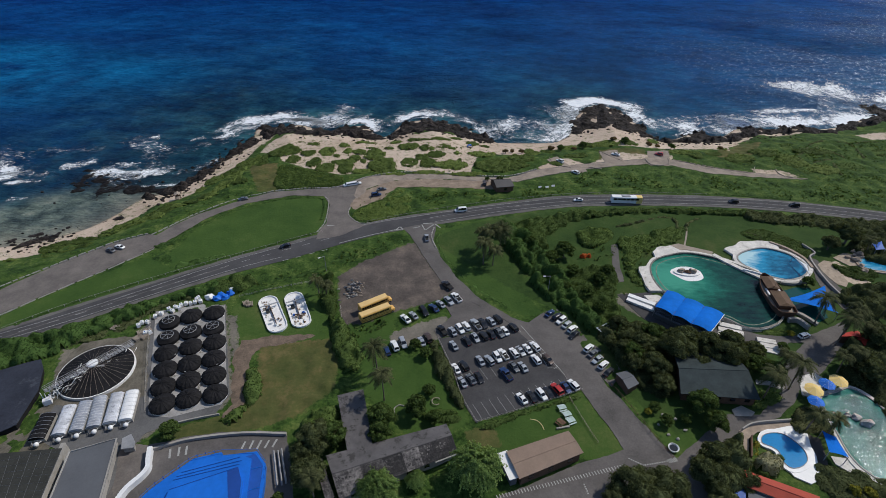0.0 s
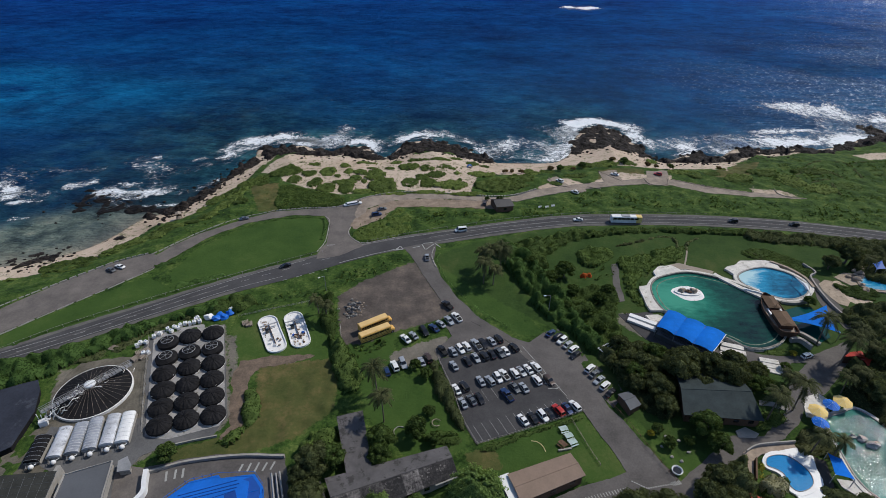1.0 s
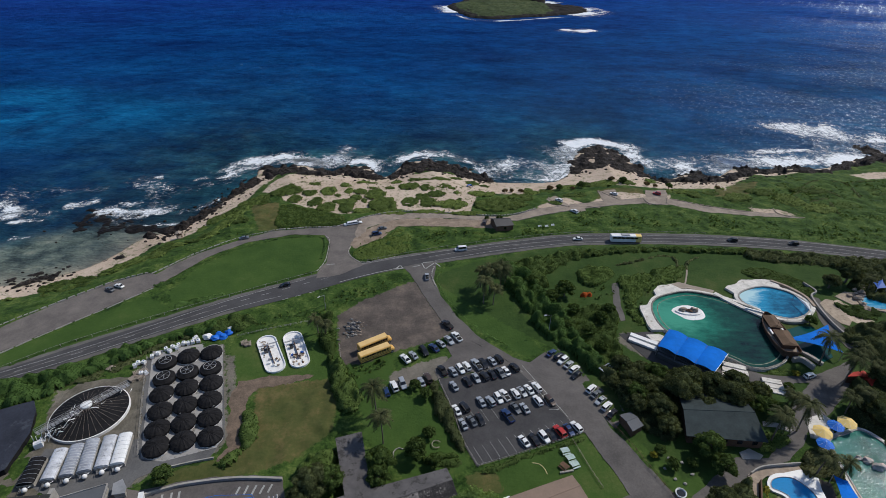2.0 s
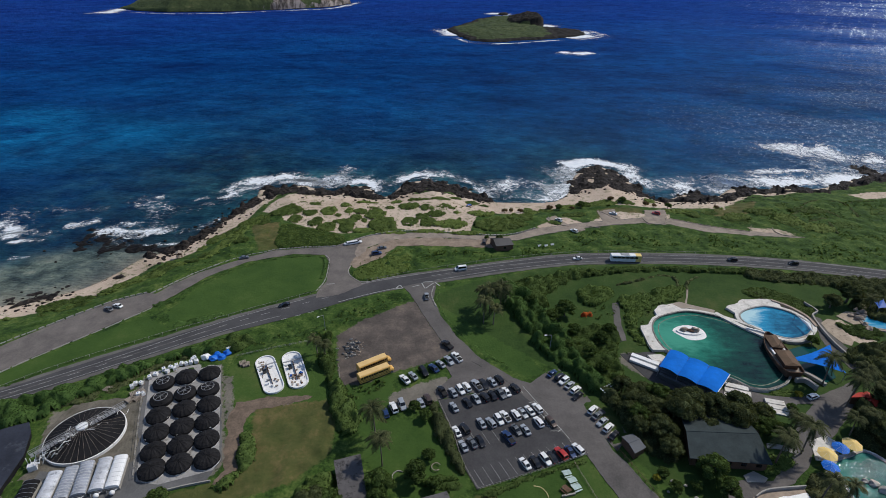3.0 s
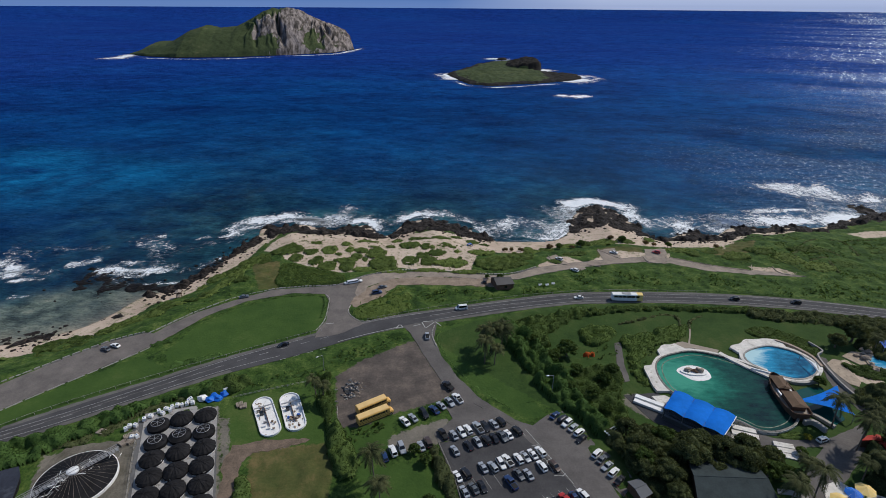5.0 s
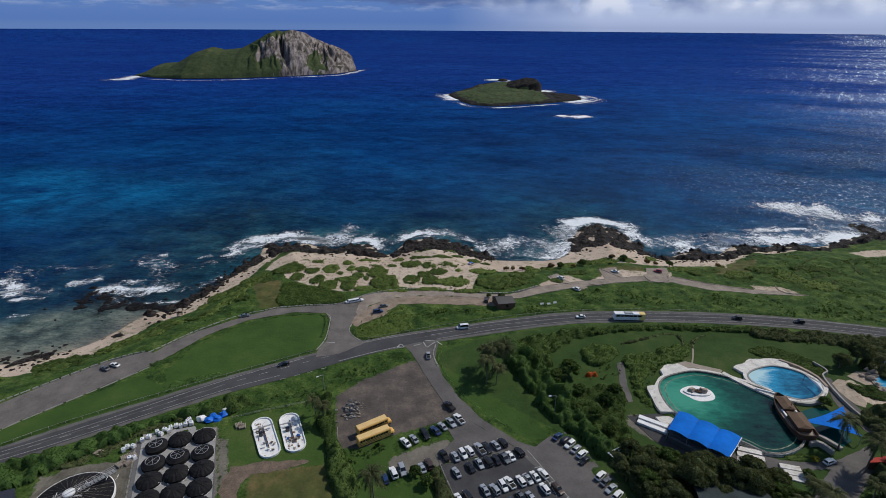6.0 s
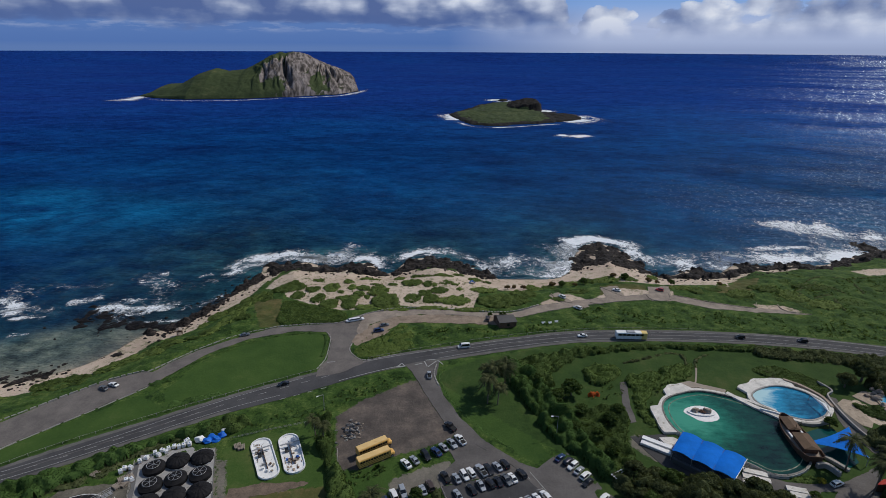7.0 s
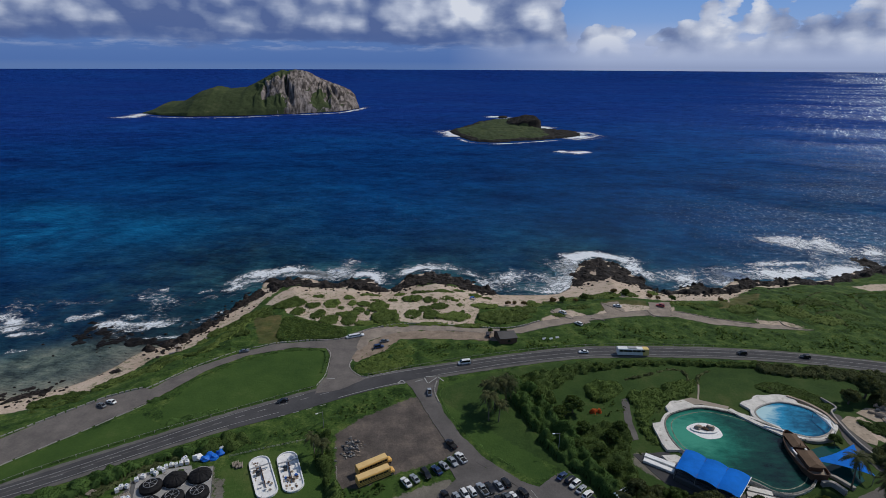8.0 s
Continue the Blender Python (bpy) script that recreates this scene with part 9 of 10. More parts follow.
# ---------------------------------------------------------------- blue stands at the yard
def blue_stands():
    (ox, oy) = (-47.6, 61.8)
    t = thing("blue_stands", "large blue stepped stand roof of a pool arena", "arena", pose(ox, oy, 0))
    rel = lambda pts: ccw([(x - ox, y - oy) for x, y in pts])
    part("lower_deck", Build().prism(rel([(-63.3, 56.5), (-62.7, 59.5), (-60.9, 62.7), (-57.5, 66.6), (-54.8, 69.7), (-49.1, 71.4), (-48.3, 70.6), (-41.2, 71.7), (-38.5, 68.7), (-37.6, 64.7), (-36.5, 56.8)]), -0.3, 1.6), M["blue_paint"], t)
    part("middle_deck", Build().prism(rel([(-59.6, 56), (-57.9, 63.2), (-54.8, 66.6), (-43.9, 70), (-41.5, 69.2), (-40.6, 64.1), (-39.1, 56.2)]), 1.6, 2.6), M["blue_paint"], t)
    part("side_stand", Build().prism(rel([(-44.5, 69.4), (-41.2, 70.7), (-38.9, 68.1), (-38.3, 64.1), (-37, 56.4), (-39.7, 56.4), (-41.5, 64.3)]), 1.55, 2.2), M["blue_dark"], t, "darker blue side stand")
    part("upper_deck", Build().prism(rel([(-56.2, 55.5), (-56, 61.6), (-43.6, 66.6), (-41.6, 63.5), (-40.1, 55.7)]), 2.6, 3.5), M["blue_paint"], t)
    # flat wedge of darker blue, just proud of the upper deck
    part("dark_wedge", Build().prism(rel([(-45.4, 65.5), (-43.4, 66.5), (-41.8, 63.5), (-40.1, 55.7), (-41.9, 55.6)]), 3.3, 3.52), M["blue_deep"], t, "flat deep blue wedge")
    for f in ([(-42.3, 66.4), (-39, 67.5)], [(-40.9, 61.7), (-37.9, 62.8)]):
        part("aisle_line", Build().tube((f[0][0] - ox, f[0][1] - oy, 2.26), (f[1][0] - ox, f[1][1] - oy, 2.26), 0.07, n=4), M["blue_fabric"], t)
    for k, (a, b_) in enumerate(([(-55.4, 65.7), (-44.1, 69.5)], [(-56.1, 64.7), (-43.5, 68.7)], [(-56.5, 63.9), (-43.7, 67.8)], [(-55.9, 61.3), (-43.5, 66.5)])):
        z = 2.66 if k < 3 else 3.55
        part("step_edge", Build().tube((a[0] - ox, a[1] - oy, z), (b_[0] - ox, b_[1] - oy, z), 0.09, n=4), M["blue_dark"], t)
    top = [(-63.1, 56.8), (-62.3, 59.4), (-60.5, 62.6), (-57.2, 66.6), (-54.5, 69.6), (-48.8, 71.3), (-41, 71.6), (-38.3, 68.6)]
    for p, q in zip(top, top[1:]):
        part("rail", Build().tube((p[0] - ox, p[1] - oy, 2.6), (q[0] - ox, q[1] - oy, 2.6), 0.05, n=4), M["blue_fabric"], t)
    for x, y in [(-61.3, 62.1), (-60.4, 63.5), (-59.2, 64.8), (-57.9, 66.1), (-56.9, 67.5), (-55.5, 69.3), (-53.9, 70.1), (-52.3, 70.7), (-50.5, 71.1), (-38.1, 67.4), (-37.8, 65.4)]:
        part("rail_post", Build().tube((x - ox, y - oy, 1.5), (x - ox, y - oy, 2.6), 0.06, n=5), M["blue_dark"], t)
    return t


blue_stands()
kerb([(-67.2, 58), (-66.5, 62.5), (-64.6, 65.8), (-64.1, 67.8), (-64.8, 69.6), (-65.8, 72.7)], 1.0, 1.6, "white curved wall beside the arena", mat_name="white", name="wall_arena")
kerb([(-66.1, 72.4), (-62.1, 74), (-56.9, 75.6), (-46.3, 77.1), (-36.1, 77)], 0.5, 0.9, "pale curved concrete wall round the arena", name="wall_curved")
kerb([(-63.3, 79.9), (-58.5, 81.4), (-53.8, 82.6)], 0.3, 0.6, "low pale wall beside the tank yard", name="wall_low")
for line in ([(-45.5, 73.3), (-45.2, 75.2)], [(-43.7, 73.3), (-43.4, 75.5)], [(-42, 73.3), (-41.6, 75.6)], [(-40.3, 73.5), (-39.8, 75.6)], [(-38.6, 73.8), (-38.1, 75.9)], [(-60.9, 70.7), (-61.7, 73.1)], [(-59.2, 71.3), (-59.8, 73.6)], [(-57.6, 71.6), (-58.2, 73.9)]):
    stripe(line, 0.45, "bay_line", "white stripe painted on the arena walk", 0.14)
for i, (a, b_) in enumerate(([(-37, 72.6), (-33.9, 64.2)], [(-36.2, 72.9), (-33, 64.5)], [(-37.8, 72.3), (-34.8, 63.9)])):
    t = thing("bench", "long grey metal bench beside the arena", "bench", pose(a[0], a[1], 0.1), group="arena benches")
    part("seat", Build().tube((0, 0, 0.5 + 0.2 * i), (b_[0] - a[0], b_[1] - a[1], 0.5 + 0.2 * i), 0.22, n=4), M["metal"], t)
    for f in (0.1, 0.5, 0.9):
        part("leg", Build().tube(((b_[0] - a[0]) * f, (b_[1] - a[1]) * f, -0.1), ((b_[0] - a[0]) * f, (b_[1] - a[1]) * f, 0.4 + 0.2 * i), 0.07, n=5), M["metal"], t)


# ---------------------------------------------------------------- buildings
def gable(name, corners, eave, ridge, roof, wall, label, over=0.5, ridge_along=0, category="building", windows=0):
    """A house on four ground corners (in order); the ridge runs along side 0-1 (or 1-2)."""
    c4 = [Vector((*p, 0)) for p in corners]
    if ridge_along:
        c4 = c4[1:] + c4[:1]
    c = sum(c4, Vector()) / 4
    q = [p - c for p in c4]
    t = thing(name, label, category, pose(c.x, c.y, 0))
    wq = [p * 0.92 for p in q]
    mid0, mid1 = (wq[0] + wq[3]) / 2, (wq[1] + wq[2]) / 2
    up = lambda p, z: (p.x, p.y, z)
    vs = [up(p, -0.3) for p in wq] + [up(p, eave - 0.1) for p in wq] + [up(mid0, ridge - 0.2), up(mid1, ridge - 0.2)]
    part("wall", Build().add(vs, [(0, 1, 5, 4), (2, 3, 7, 6), (1, 2, 6, 9, 5), (3, 0, 4, 8, 7)]), M[wall], t)
    r0, r1 = (q[0] + q[3]) / 2, (q[1] + q[2]) / 2
    for a, b_ in ((q[0], q[1]), (q[2], q[3])):
        ra, rb = (r0, r1) if a is q[0] else (r1, r0)
        part("roof_slope", panel([up(a, eave), up(b_, eave), up(rb, ridge), up(ra, ridge)], 0.08), M[roof], t)
    part("ridge_cap", Build().tube(up(r0, ridge + 0.06), up(r1, ridge + 0.06), 0.12, n=6), M[roof], t)
    d = wq[1] - wq[0]
    for i in range(windows):
        for a, b_, s in ((wq[0], wq[1], 1), (wq[3], wq[2], -1)):
            p = a.lerp(b_, (i + 0.5) / windows)
            part("window", Build().box((p.x, p.y, eave * 0.55), (1.2, 0.16, 1.0), math.degrees(math.atan2(d.y, d.x))), M["glass"], t, "dark glass")
    return t


gable("beach_hut", [(19.8, 201.6), (26.6, 201.4), (29.6, 195.6), (22.0, 194.2)], 2.6, 4.3, "hut_roof", "brown_wood", "dark wooden hut with a grey gable roof beside the track", windows=1)
def long_house():
    """A long low house: felt far slope, near slope in separately weathered sheets."""
    t = gable("long_house", [(-25.3, 70), (1.3, 78.6), (3.8, 71.2), (-20.7, 59.9)], 2.7, 3.7, "plain_roof", "tan_wall", "long old house with a stained weathered grey roof", windows=6)
    for ob in [o for o in t.children if o.name.startswith("roof_slope")][1:]:
        bpy.data.objects.remove(ob)
    c = t.location
    q = [Vector((x - c.x, y - c.y, z)) for (x, y), z in zip([(-25.3, 70), (1.3, 78.6), (3.8, 71.2), (-20.7, 59.9)], (3.7, 3.7, 2.7, 2.7))]
    r0, r1 = (q[0] + q[3]) / 2, (q[1] + q[2]) / 2
    r0.z = r1.z = 3.7
    cuts = [0, 0.22, 0.40, 0.56, 0.70, 1.0]
    mats = ["pale_roof", "old_roof", "tar_roof", "pale_roof", "tar_roof"]
    for f0, f1, mt in zip(cuts, cuts[1:], mats):
        lift = 0.02 * math.sin(40 * f0)
        part("roof_sheet", panel([q[3].lerp(q[2], f0), q[3].lerp(q[2], f1), r0.lerp(r1, f1) + Vector((0, 0, lift)), r0.lerp(r1, f0) + Vector((0, 0, lift))], 0.07), M[mt], t)
    rng = np.random.default_rng(12)
    def on_slope(f, g):
        return q[3].lerp(q[2], f).lerp(r0.lerp(r1, f), g) + Vector((0, 0, 0.11))

    for k in range(110):
        f, g = rng.uniform(0.01, 0.97), rng.uniform(0.03, 0.9)
        df, dg, skew = rng.uniform(0.004, 0.016), rng.uniform(0.03, 0.09), rng.normal(0, 0.004)
        part("loose_shingle", panel([on_slope(f, g), on_slope(f + df, g), on_slope(f + df + skew, g + dg), on_slope(f + skew, g + dg)], 0.025), M[("pale_roof", "tar_roof", "old_roof")[k % 3]], t)
    part("gutter", Build().tube(q[3].lerp(q[2], 0.80) + Vector((0.0, -0.3, -0.1)), q[2] + Vector((0.2, -0.3, -0.1)), 0.22, n=5), M["concrete"], t, "pale eave board")


long_house()
flat_building("house_wing", [(-25.5, 86.5), (-19.4, 88.5), (-17.5, 81.5), (-15.2, 72.3), (-20.4, 70)], 2.9, "plain_roof", "tan_wall", "old house wing with a flat stained grey roof", parapet=0)
flat_building("house_porch", [(-27.7, 68.7), (-26.1, 69.5), (-21.8, 60.5), (-23.5, 59.8)], 2.6, "old_roof", "tan_wall", "narrow stained porch roof at the old house", parapet=0)
gable("brown_house", [(14.6, 71.2), (29.5, 76.8), (31.8, 71.1), (16.8, 64.6)], 3.0, 3.35, "brown_roof", "brown_wood", "low house with a plain brown roof beside the lawn", windows=3)
flat_building("white_annex", [(12.6, 71), (14.9, 71.9), (16.8, 65.3), (14.8, 64.6)], 2.6, "white", "grey_roof", "small white-roofed annex of the brown house", parapet=0)
gable("park_pavilion", [(59.5, 87.9), (78.5, 86.2), (78.9, 102), (62.5, 101.7)], 3.0, 4.6, "dark_roof", "brown_wood", "park pavilion with a broad dark grey-green gable roof", windows=5)
gable("service_hut", [(45.3, 94.9), (48.4, 95.9), (50.4, 91.6), (47.1, 89.7)], 2.3, 2.9, "grey_roof", "brown_wood", "small service hut with a grey roof beside the road")
gable("red_roof_house", [(65.9, 67.3), (78.9, 61.3), (75.7, 58.1), (64.6, 63.4)], 2.9, 3.5, "red_roof", "tan_wall", "house with a bright red-orange gable roof")
flat_building("lean_to", [(65.2, 63.5), (76, 58.2), (71.6, 52.3), (60.7, 54.4)], 2.4, "grey_roof", "tan_wall", "grey flat-roofed lean-to behind the red-roofed house", parapet=0)
flat_building("blue_shed", [(63.1, 65.4), (66, 66.6), (62.5, 58.5), (58.7, 58.5)], 2.2, "blue_dark", "blue_dark", "small deep blue shed beside the red-roofed house", "shed", parapet=0)
# brown walk; the shade lying on it is put into the dark colour
structure("pool_walk", Build().prism(ccw([(87, 78.6), (89.2, 77.4), (88, 72.6), (85.4, 66.6), (83.6, 66.6), (85.8, 72.5), (86.1, 75.4)]), -0.2, 0.12), M["shaded_walk"], "brown walk beside the crescent pool, darkened for the shade on it")
structure("timber_terrace", Build().prism(ccw([(71, 79.3), (74.7, 81), (84.2, 82.2), (84.2, 80.9), (75.1, 78.9), (72.4, 77.2), (69.8, 71.8), (68.3, 71.8)]), -0.2, 0.35), M["rock"], "tan timber terrace beside the plaza path")
kerb([(71.6, 79.3), (75.5, 81.1), (84.6, 82.1)], 0.3, 1.2, "pale stepped wall beside the terrace", name="wall_terrace", mat_name="concrete")
kerb([(72.8, 77.3), (70.2, 71.8)], 0.3, 1.4, "brown timber screen beside the terrace", name="wall_screen", mat_name="brown_wood")
structure("forecourt", Build().prism(ccw([(72, 85.5), (74.9, 86.7), (77.4, 84.7), (76, 83.5), (71.9, 83.6)]), -0.2, 0.25), M["concrete"], "pale concrete forecourt beside the pavilion")
structure("garden_path", Build().prism(ccw([(82.6, 95.2), (85.7, 94.8), (89.2, 93), (88, 91.9), (85, 93.3), (81.9, 93.7)]), -0.2, 0.2), M["concrete"], "pale garden path beside the pavilion")
gable("red_shelter", [(112.4, 109.2), (115.5, 111.1), (119.8, 110.2), (119, 108)], 2.3, 3.2, "red_fabric", "brown_wood", "small shelter with a red roof in the park")
gable("red_shelter", [(115.7, 108.4), (120, 109.3), (121.2, 107.1), (116.9, 105.8)], 2.3, 3.2, "red_fabric", "brown_wood", "small shelter with a red roof in the park")


def picnic_table(x, y, turn, mat_name="white"):
    t = thing("picnic_table", "pale picnic table with two benches on the lawn" if mat_name == "table_paint" else "brown wooden picnic table with benches on the lawn", "table", pose(x, y, 0.0, 0, 0, turn), "picnic tables")
    for k in range(4):
        part("top_board", Build().box((-0.42 + 0.28 * k, 0, 0.76), (0.25, 2.0, 0.05)), M[mat_name], t)
    for s in (-1, 1):
        part("bench", Build().box((s * 0.85, 0, 0.46), (0.32, 2.0, 0.05)), M[mat_name], t)
        part("leg", Build().tube((-0.7, s * 0.7, 0), (0.3, s * 0.7, 0.74), 0.06, n=5).tube((0.7, s * 0.7, 0), (-0.3, s * 0.7, 0.74), 0.06, n=5), M["metal"], t)


for i, (x, y) in enumerate([(29.9, 85.3), (30.8, 83.3), (31.4, 81.5)]):
    picnic_table(x, y, 105 + 4 * i, "table_paint")
picnic_table(*(28.8, 81), 40, "brown_wood")
kerb([(21.6, 82.2), (23.2, 81.8), (24.2, 80.6), (24.6, 79.2)], 0.15, 0.12, "curved cream garden edging on the lawn", name="garden_edging", mat_name="cream")
kerb([(27.6, 79.4), (30.8, 80.1)], 0.4, 0.45, "pale low bench beside the house", name="low_wall")
def crossing(a, b_, count, size, turn):
    for i in range(count):
        f = i / (count - 1)
        structure("crossing_bar", Build().box((a[0] + (b_[0] - a[0]) * f, a[1] + (b_[1] - a[1]) * f, 0.13), (*size, 0.03), turn), M["line"], "pale bar of a striped walkway on asphalt")


crossing(*[(12.1, 62.3), (41, 69.8)], 44, (0.20, 0.9), 20)
crossing(*[(31.2, 65.3), (31.6, 63.3)], 5, (0.3, 0.3), 20)
crossing(*[(42.7, 71.7), (45.4, 70.1)], 7, (0.3, 0.3), 20)
crossing(*[(45.9, 70.1), (51.1, 71.1)], 10, (0.3, 0.3), 20)
crossing(*[(51.5, 71.1), (53.3, 71.6)], 6, (0.22, 1.0), 20)


def street_lamp(x, y, turn, h=7.0):
    t = thing("street_lamp", "tall grey street lamp with a short arm", "lamp", pose(x, y, 0.0, 0, 0, turn))
    part("pole", Build().tube((0, 0, 0), (0, 0, h), 0.11, 0.07), M["metal"], t)
    part("arm", Build().tube((0, 0, h), (-1.6, 0, h + 0.25), 0.06, n=6), M["metal"], t)
    part("lamp_head", Build().box((-1.9, 0, h + 0.22), (0.8, 0.32, 0.16)), M["white"], t, "pale lamp head")


street_lamp(*(33.3, 129.7), 10)
street_lamp(*(-38.4, 140.3), 40, 6)


# ---------------------------------------------------------------- pools
def pool(name, outline, material, label, level, deck, deck_width, rim, deck_material="white_deck", deck_label="white deck", ripple=0.0, bright=None, reach=13.0, ledge=0.0, glow=0.85, core=0.45, wall="concrete"):
    ol = smooth_line(ccw(outline), 5, True)
    c = np.mean(np.array(ol), 0)
    rel = [(x - c[0], y - c[1]) for x, y in ol]
    t = thing(name, label, "pool", pose(c[0], c[1], 0))
    P = np.array(rel)
    cell = 0.20 if ripple else 0.7
    xs, ys = np.arange(P[:, 0].min() - cell, P[:, 0].max() + cell, cell), np.arange(P[:, 1].min() - cell, P[:, 1].max() + cell, cell)
    gx, gy = np.meshgrid(xs, ys)
    d = signed(gx, gy, rel)
    ny, nx = gx.shape
    idx = np.arange(nx * ny).reshape(ny, nx)
    q = np.stack([idx[:-1, :-1], idx[:-1, 1:], idx[1:, 1:], idx[1:, :-1]], -1).reshape(-1, 4)
    q = q[(d > -1.0).reshape(-1)[q].all(1)]
    used, inv = np.unique(q, return_inverse=True)
    me = bpy.data.meshes.new("water")
    me.from_pydata(np.stack([gx, gy, level + ripple * np.random.default_rng(3).normal(0, 1, gx.shape)], -1).reshape(-1, 3)[used], [], inv.reshape(-1, 4))
    shelf = np.exp(-np.clip(d, 0, 50) / 6.0)
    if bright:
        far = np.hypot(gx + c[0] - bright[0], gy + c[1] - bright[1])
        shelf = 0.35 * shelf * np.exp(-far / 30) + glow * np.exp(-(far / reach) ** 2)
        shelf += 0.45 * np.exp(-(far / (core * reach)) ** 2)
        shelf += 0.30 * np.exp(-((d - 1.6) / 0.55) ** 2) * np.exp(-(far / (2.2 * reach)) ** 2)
    else:
        shelf = 0.55 + 0.3 * shelf
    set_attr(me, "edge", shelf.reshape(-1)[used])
    me.materials.append(M[material])
    part("water", me, None, t)
    part("rim", Build().ring(rel, offset(rel, rim), -0.3, deck), M[wall], t, "pale concrete pool wall" if wall == "concrete" else "water-stained concrete pool wall")
    if ledge:
        part("ledge", Build().ring(offset(rel, -ledge - 0.28), offset(rel, -ledge), level - 0.4, level + 0.05), M["wet_ledge"], t, "algae-stained inner ledge")
    if deck_width:
        n2 = normals2(rel, True)
        outer = []
        for p, n in zip(np.array(rel), n2):
            w = deck_width(p[0] + c[0], p[1] + c[1]) if callable(deck_width) else deck_width
            w *= 1 + 0.25 * math.sin(p[0] * 0.33) * math.sin(p[1] * 0.29 + 1) + 0.10 * math.sin(0.9 * p[0] + 0.6 * p[1])
            outer.append(tuple(p + n * (rim + max(w, 0.05))))
        part("deck", Build().ring(offset(rel, rim + 0.002), outer, -0.3, deck - 0.12), M[deck_material], t, deck_label)
    return t, c


# paler round the islet; beyond it, depth and the ship's shade are in the tint
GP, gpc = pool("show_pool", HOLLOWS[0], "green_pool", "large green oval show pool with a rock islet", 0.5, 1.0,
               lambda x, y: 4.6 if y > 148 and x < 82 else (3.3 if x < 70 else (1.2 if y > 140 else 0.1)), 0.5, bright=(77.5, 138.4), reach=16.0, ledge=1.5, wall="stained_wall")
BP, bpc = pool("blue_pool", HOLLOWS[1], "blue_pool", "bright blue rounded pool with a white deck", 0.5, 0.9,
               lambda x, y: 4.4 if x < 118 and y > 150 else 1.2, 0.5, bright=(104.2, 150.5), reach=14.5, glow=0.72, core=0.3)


def islet():
    x, y = (81.2, 140)
    t = thing("pool_islet", "white concrete islet with brown rocks in the green pool", "islet", pose(x, y, 0))
    part("shelf", Build().prism(ellipse(0, 0, 5.5, 3.6, 4), 0.2, 0.55), M["stained_white"], t, "pale shelf")
    part("ledge", Build().prism(ellipse(0, 0.3, 3.9, 2.0, 5), 0.5, 0.9), M["stained_white"], t, "white ledge")
    for i, (a, b_, s) in enumerate(((-2.0, 0.8, 1.3), (-0.3, 0.4, 0.9), (1.6, 0.5, 1.4), (0.4, -0.2, 0.6))):
        part("rock", blob(Build(), (a, b_, 1.2), (s, s * 0.7, s * 0.6), i + 5, 0.5, 2), M["brown_wood" if i % 2 else "rock"], t, "brown rock")


islet()


def canopy(corners, z, rise, bays, label):
    """Arched fabric bays over a stand: corners far-left, far-right, near-right, near-left."""
    a, b_, c, d = (Vector((*p, 0)) for p in corners)
    t = thing("stand_canopy", label, "canopy", pose(a.x, a.y, 0))
    n = 8
    for k in range(bays):
        vs = []
        for i in range(n + 1):
            f = (k + i / n) / bays
            p, q = a.lerp(b_, f), d.lerp(c, f)
            h = z + rise * (1 - (2 * i / n - 1) ** 2)
            for j in range(5):
                g = p.lerp(q, j / 4) - a
                vs.append((g.x, g.y, h - 0.5 * (j / 4) + 0.25 * math.sin(math.pi * j / 4)))
        fs = [(i * 5 + j, i * 5 + j + 1, (i + 1) * 5 + j + 1, (i + 1) * 5 + j) for i in range(n) for j in range(4)]
        m = len(vs)
        vs += [(x, y, h - 0.08) for x, y, h in vs]
        fs += [tuple(m + v for v in f[::-1]) for f in fs]
        part("fabric_bay", Build().add(vs, fs), M["blue_fabric"], t, "blue fabric", True)
    for k in range(bays + 1):
        f = k / bays
        p, q = a.lerp(b_, f) - a, d.lerp(c, f) - a
        part("beam", Build().tube((p.x, p.y, z + 0.05), (q.x, q.y, z - 0.45), 0.13, n=6), M["blue_dark" if k < bays else "white"], t)
        for g, h in ((p, z), (q, z - 0.5)):
            part("post", Build().tube((g.x, g.y, -0.3), (g.x, g.y, h), 0.12, n=6), M["metal"], t, "grey post")
    # stepped seats beneath
    for s in range(6):
        p0, p1 = a.lerp(d, 0.15 + 0.17 * s) - a, b_.lerp(c, 0.15 + 0.17 * s) - a
        mid = (p0 + p1) / 2
        part("tier", Build().box((mid.x, mid.y, 0.15 + 0.1 * s), ((p1 - p0).length * 0.94, 1.0, 0.5 + 0.2 * s), math.degrees(math.atan2((p1 - p0).y, (p1 - p0).x))), M["grey_roof"], t, "grey seat row")
    return t


canopy([(69.2, 127.1), (82.1, 116.2), (75.3, 109.1), (63.3, 119.9)], 4.0, 0.6, 3, "blue arched fabric canopy over pool seating")
canopy_steps = thing("lower_stand", "grey stepped seating in front of the canopy", "seating", pose(*(69.6, 116), 0))
for s in range(4):
    (x0, y0), (x1, y1) = [(64.4, 121.7), (75.3, 110.9)]
    (ox, oy) = (69.6, 116)
    part("step", Build().box(((x0 + x1) / 2 - ox + 0.2 * s, (y0 + y1) / 2 - oy + 1.0 * s - 1.5, 0.2 + 0.25 * s), (math.hypot(x1 - x0, y1 - y0), 1.0, 0.4 + 0.5 * s), math.degrees(math.atan2(y1 - y0, x1 - x0))), M["grey_roof"], canopy_steps)
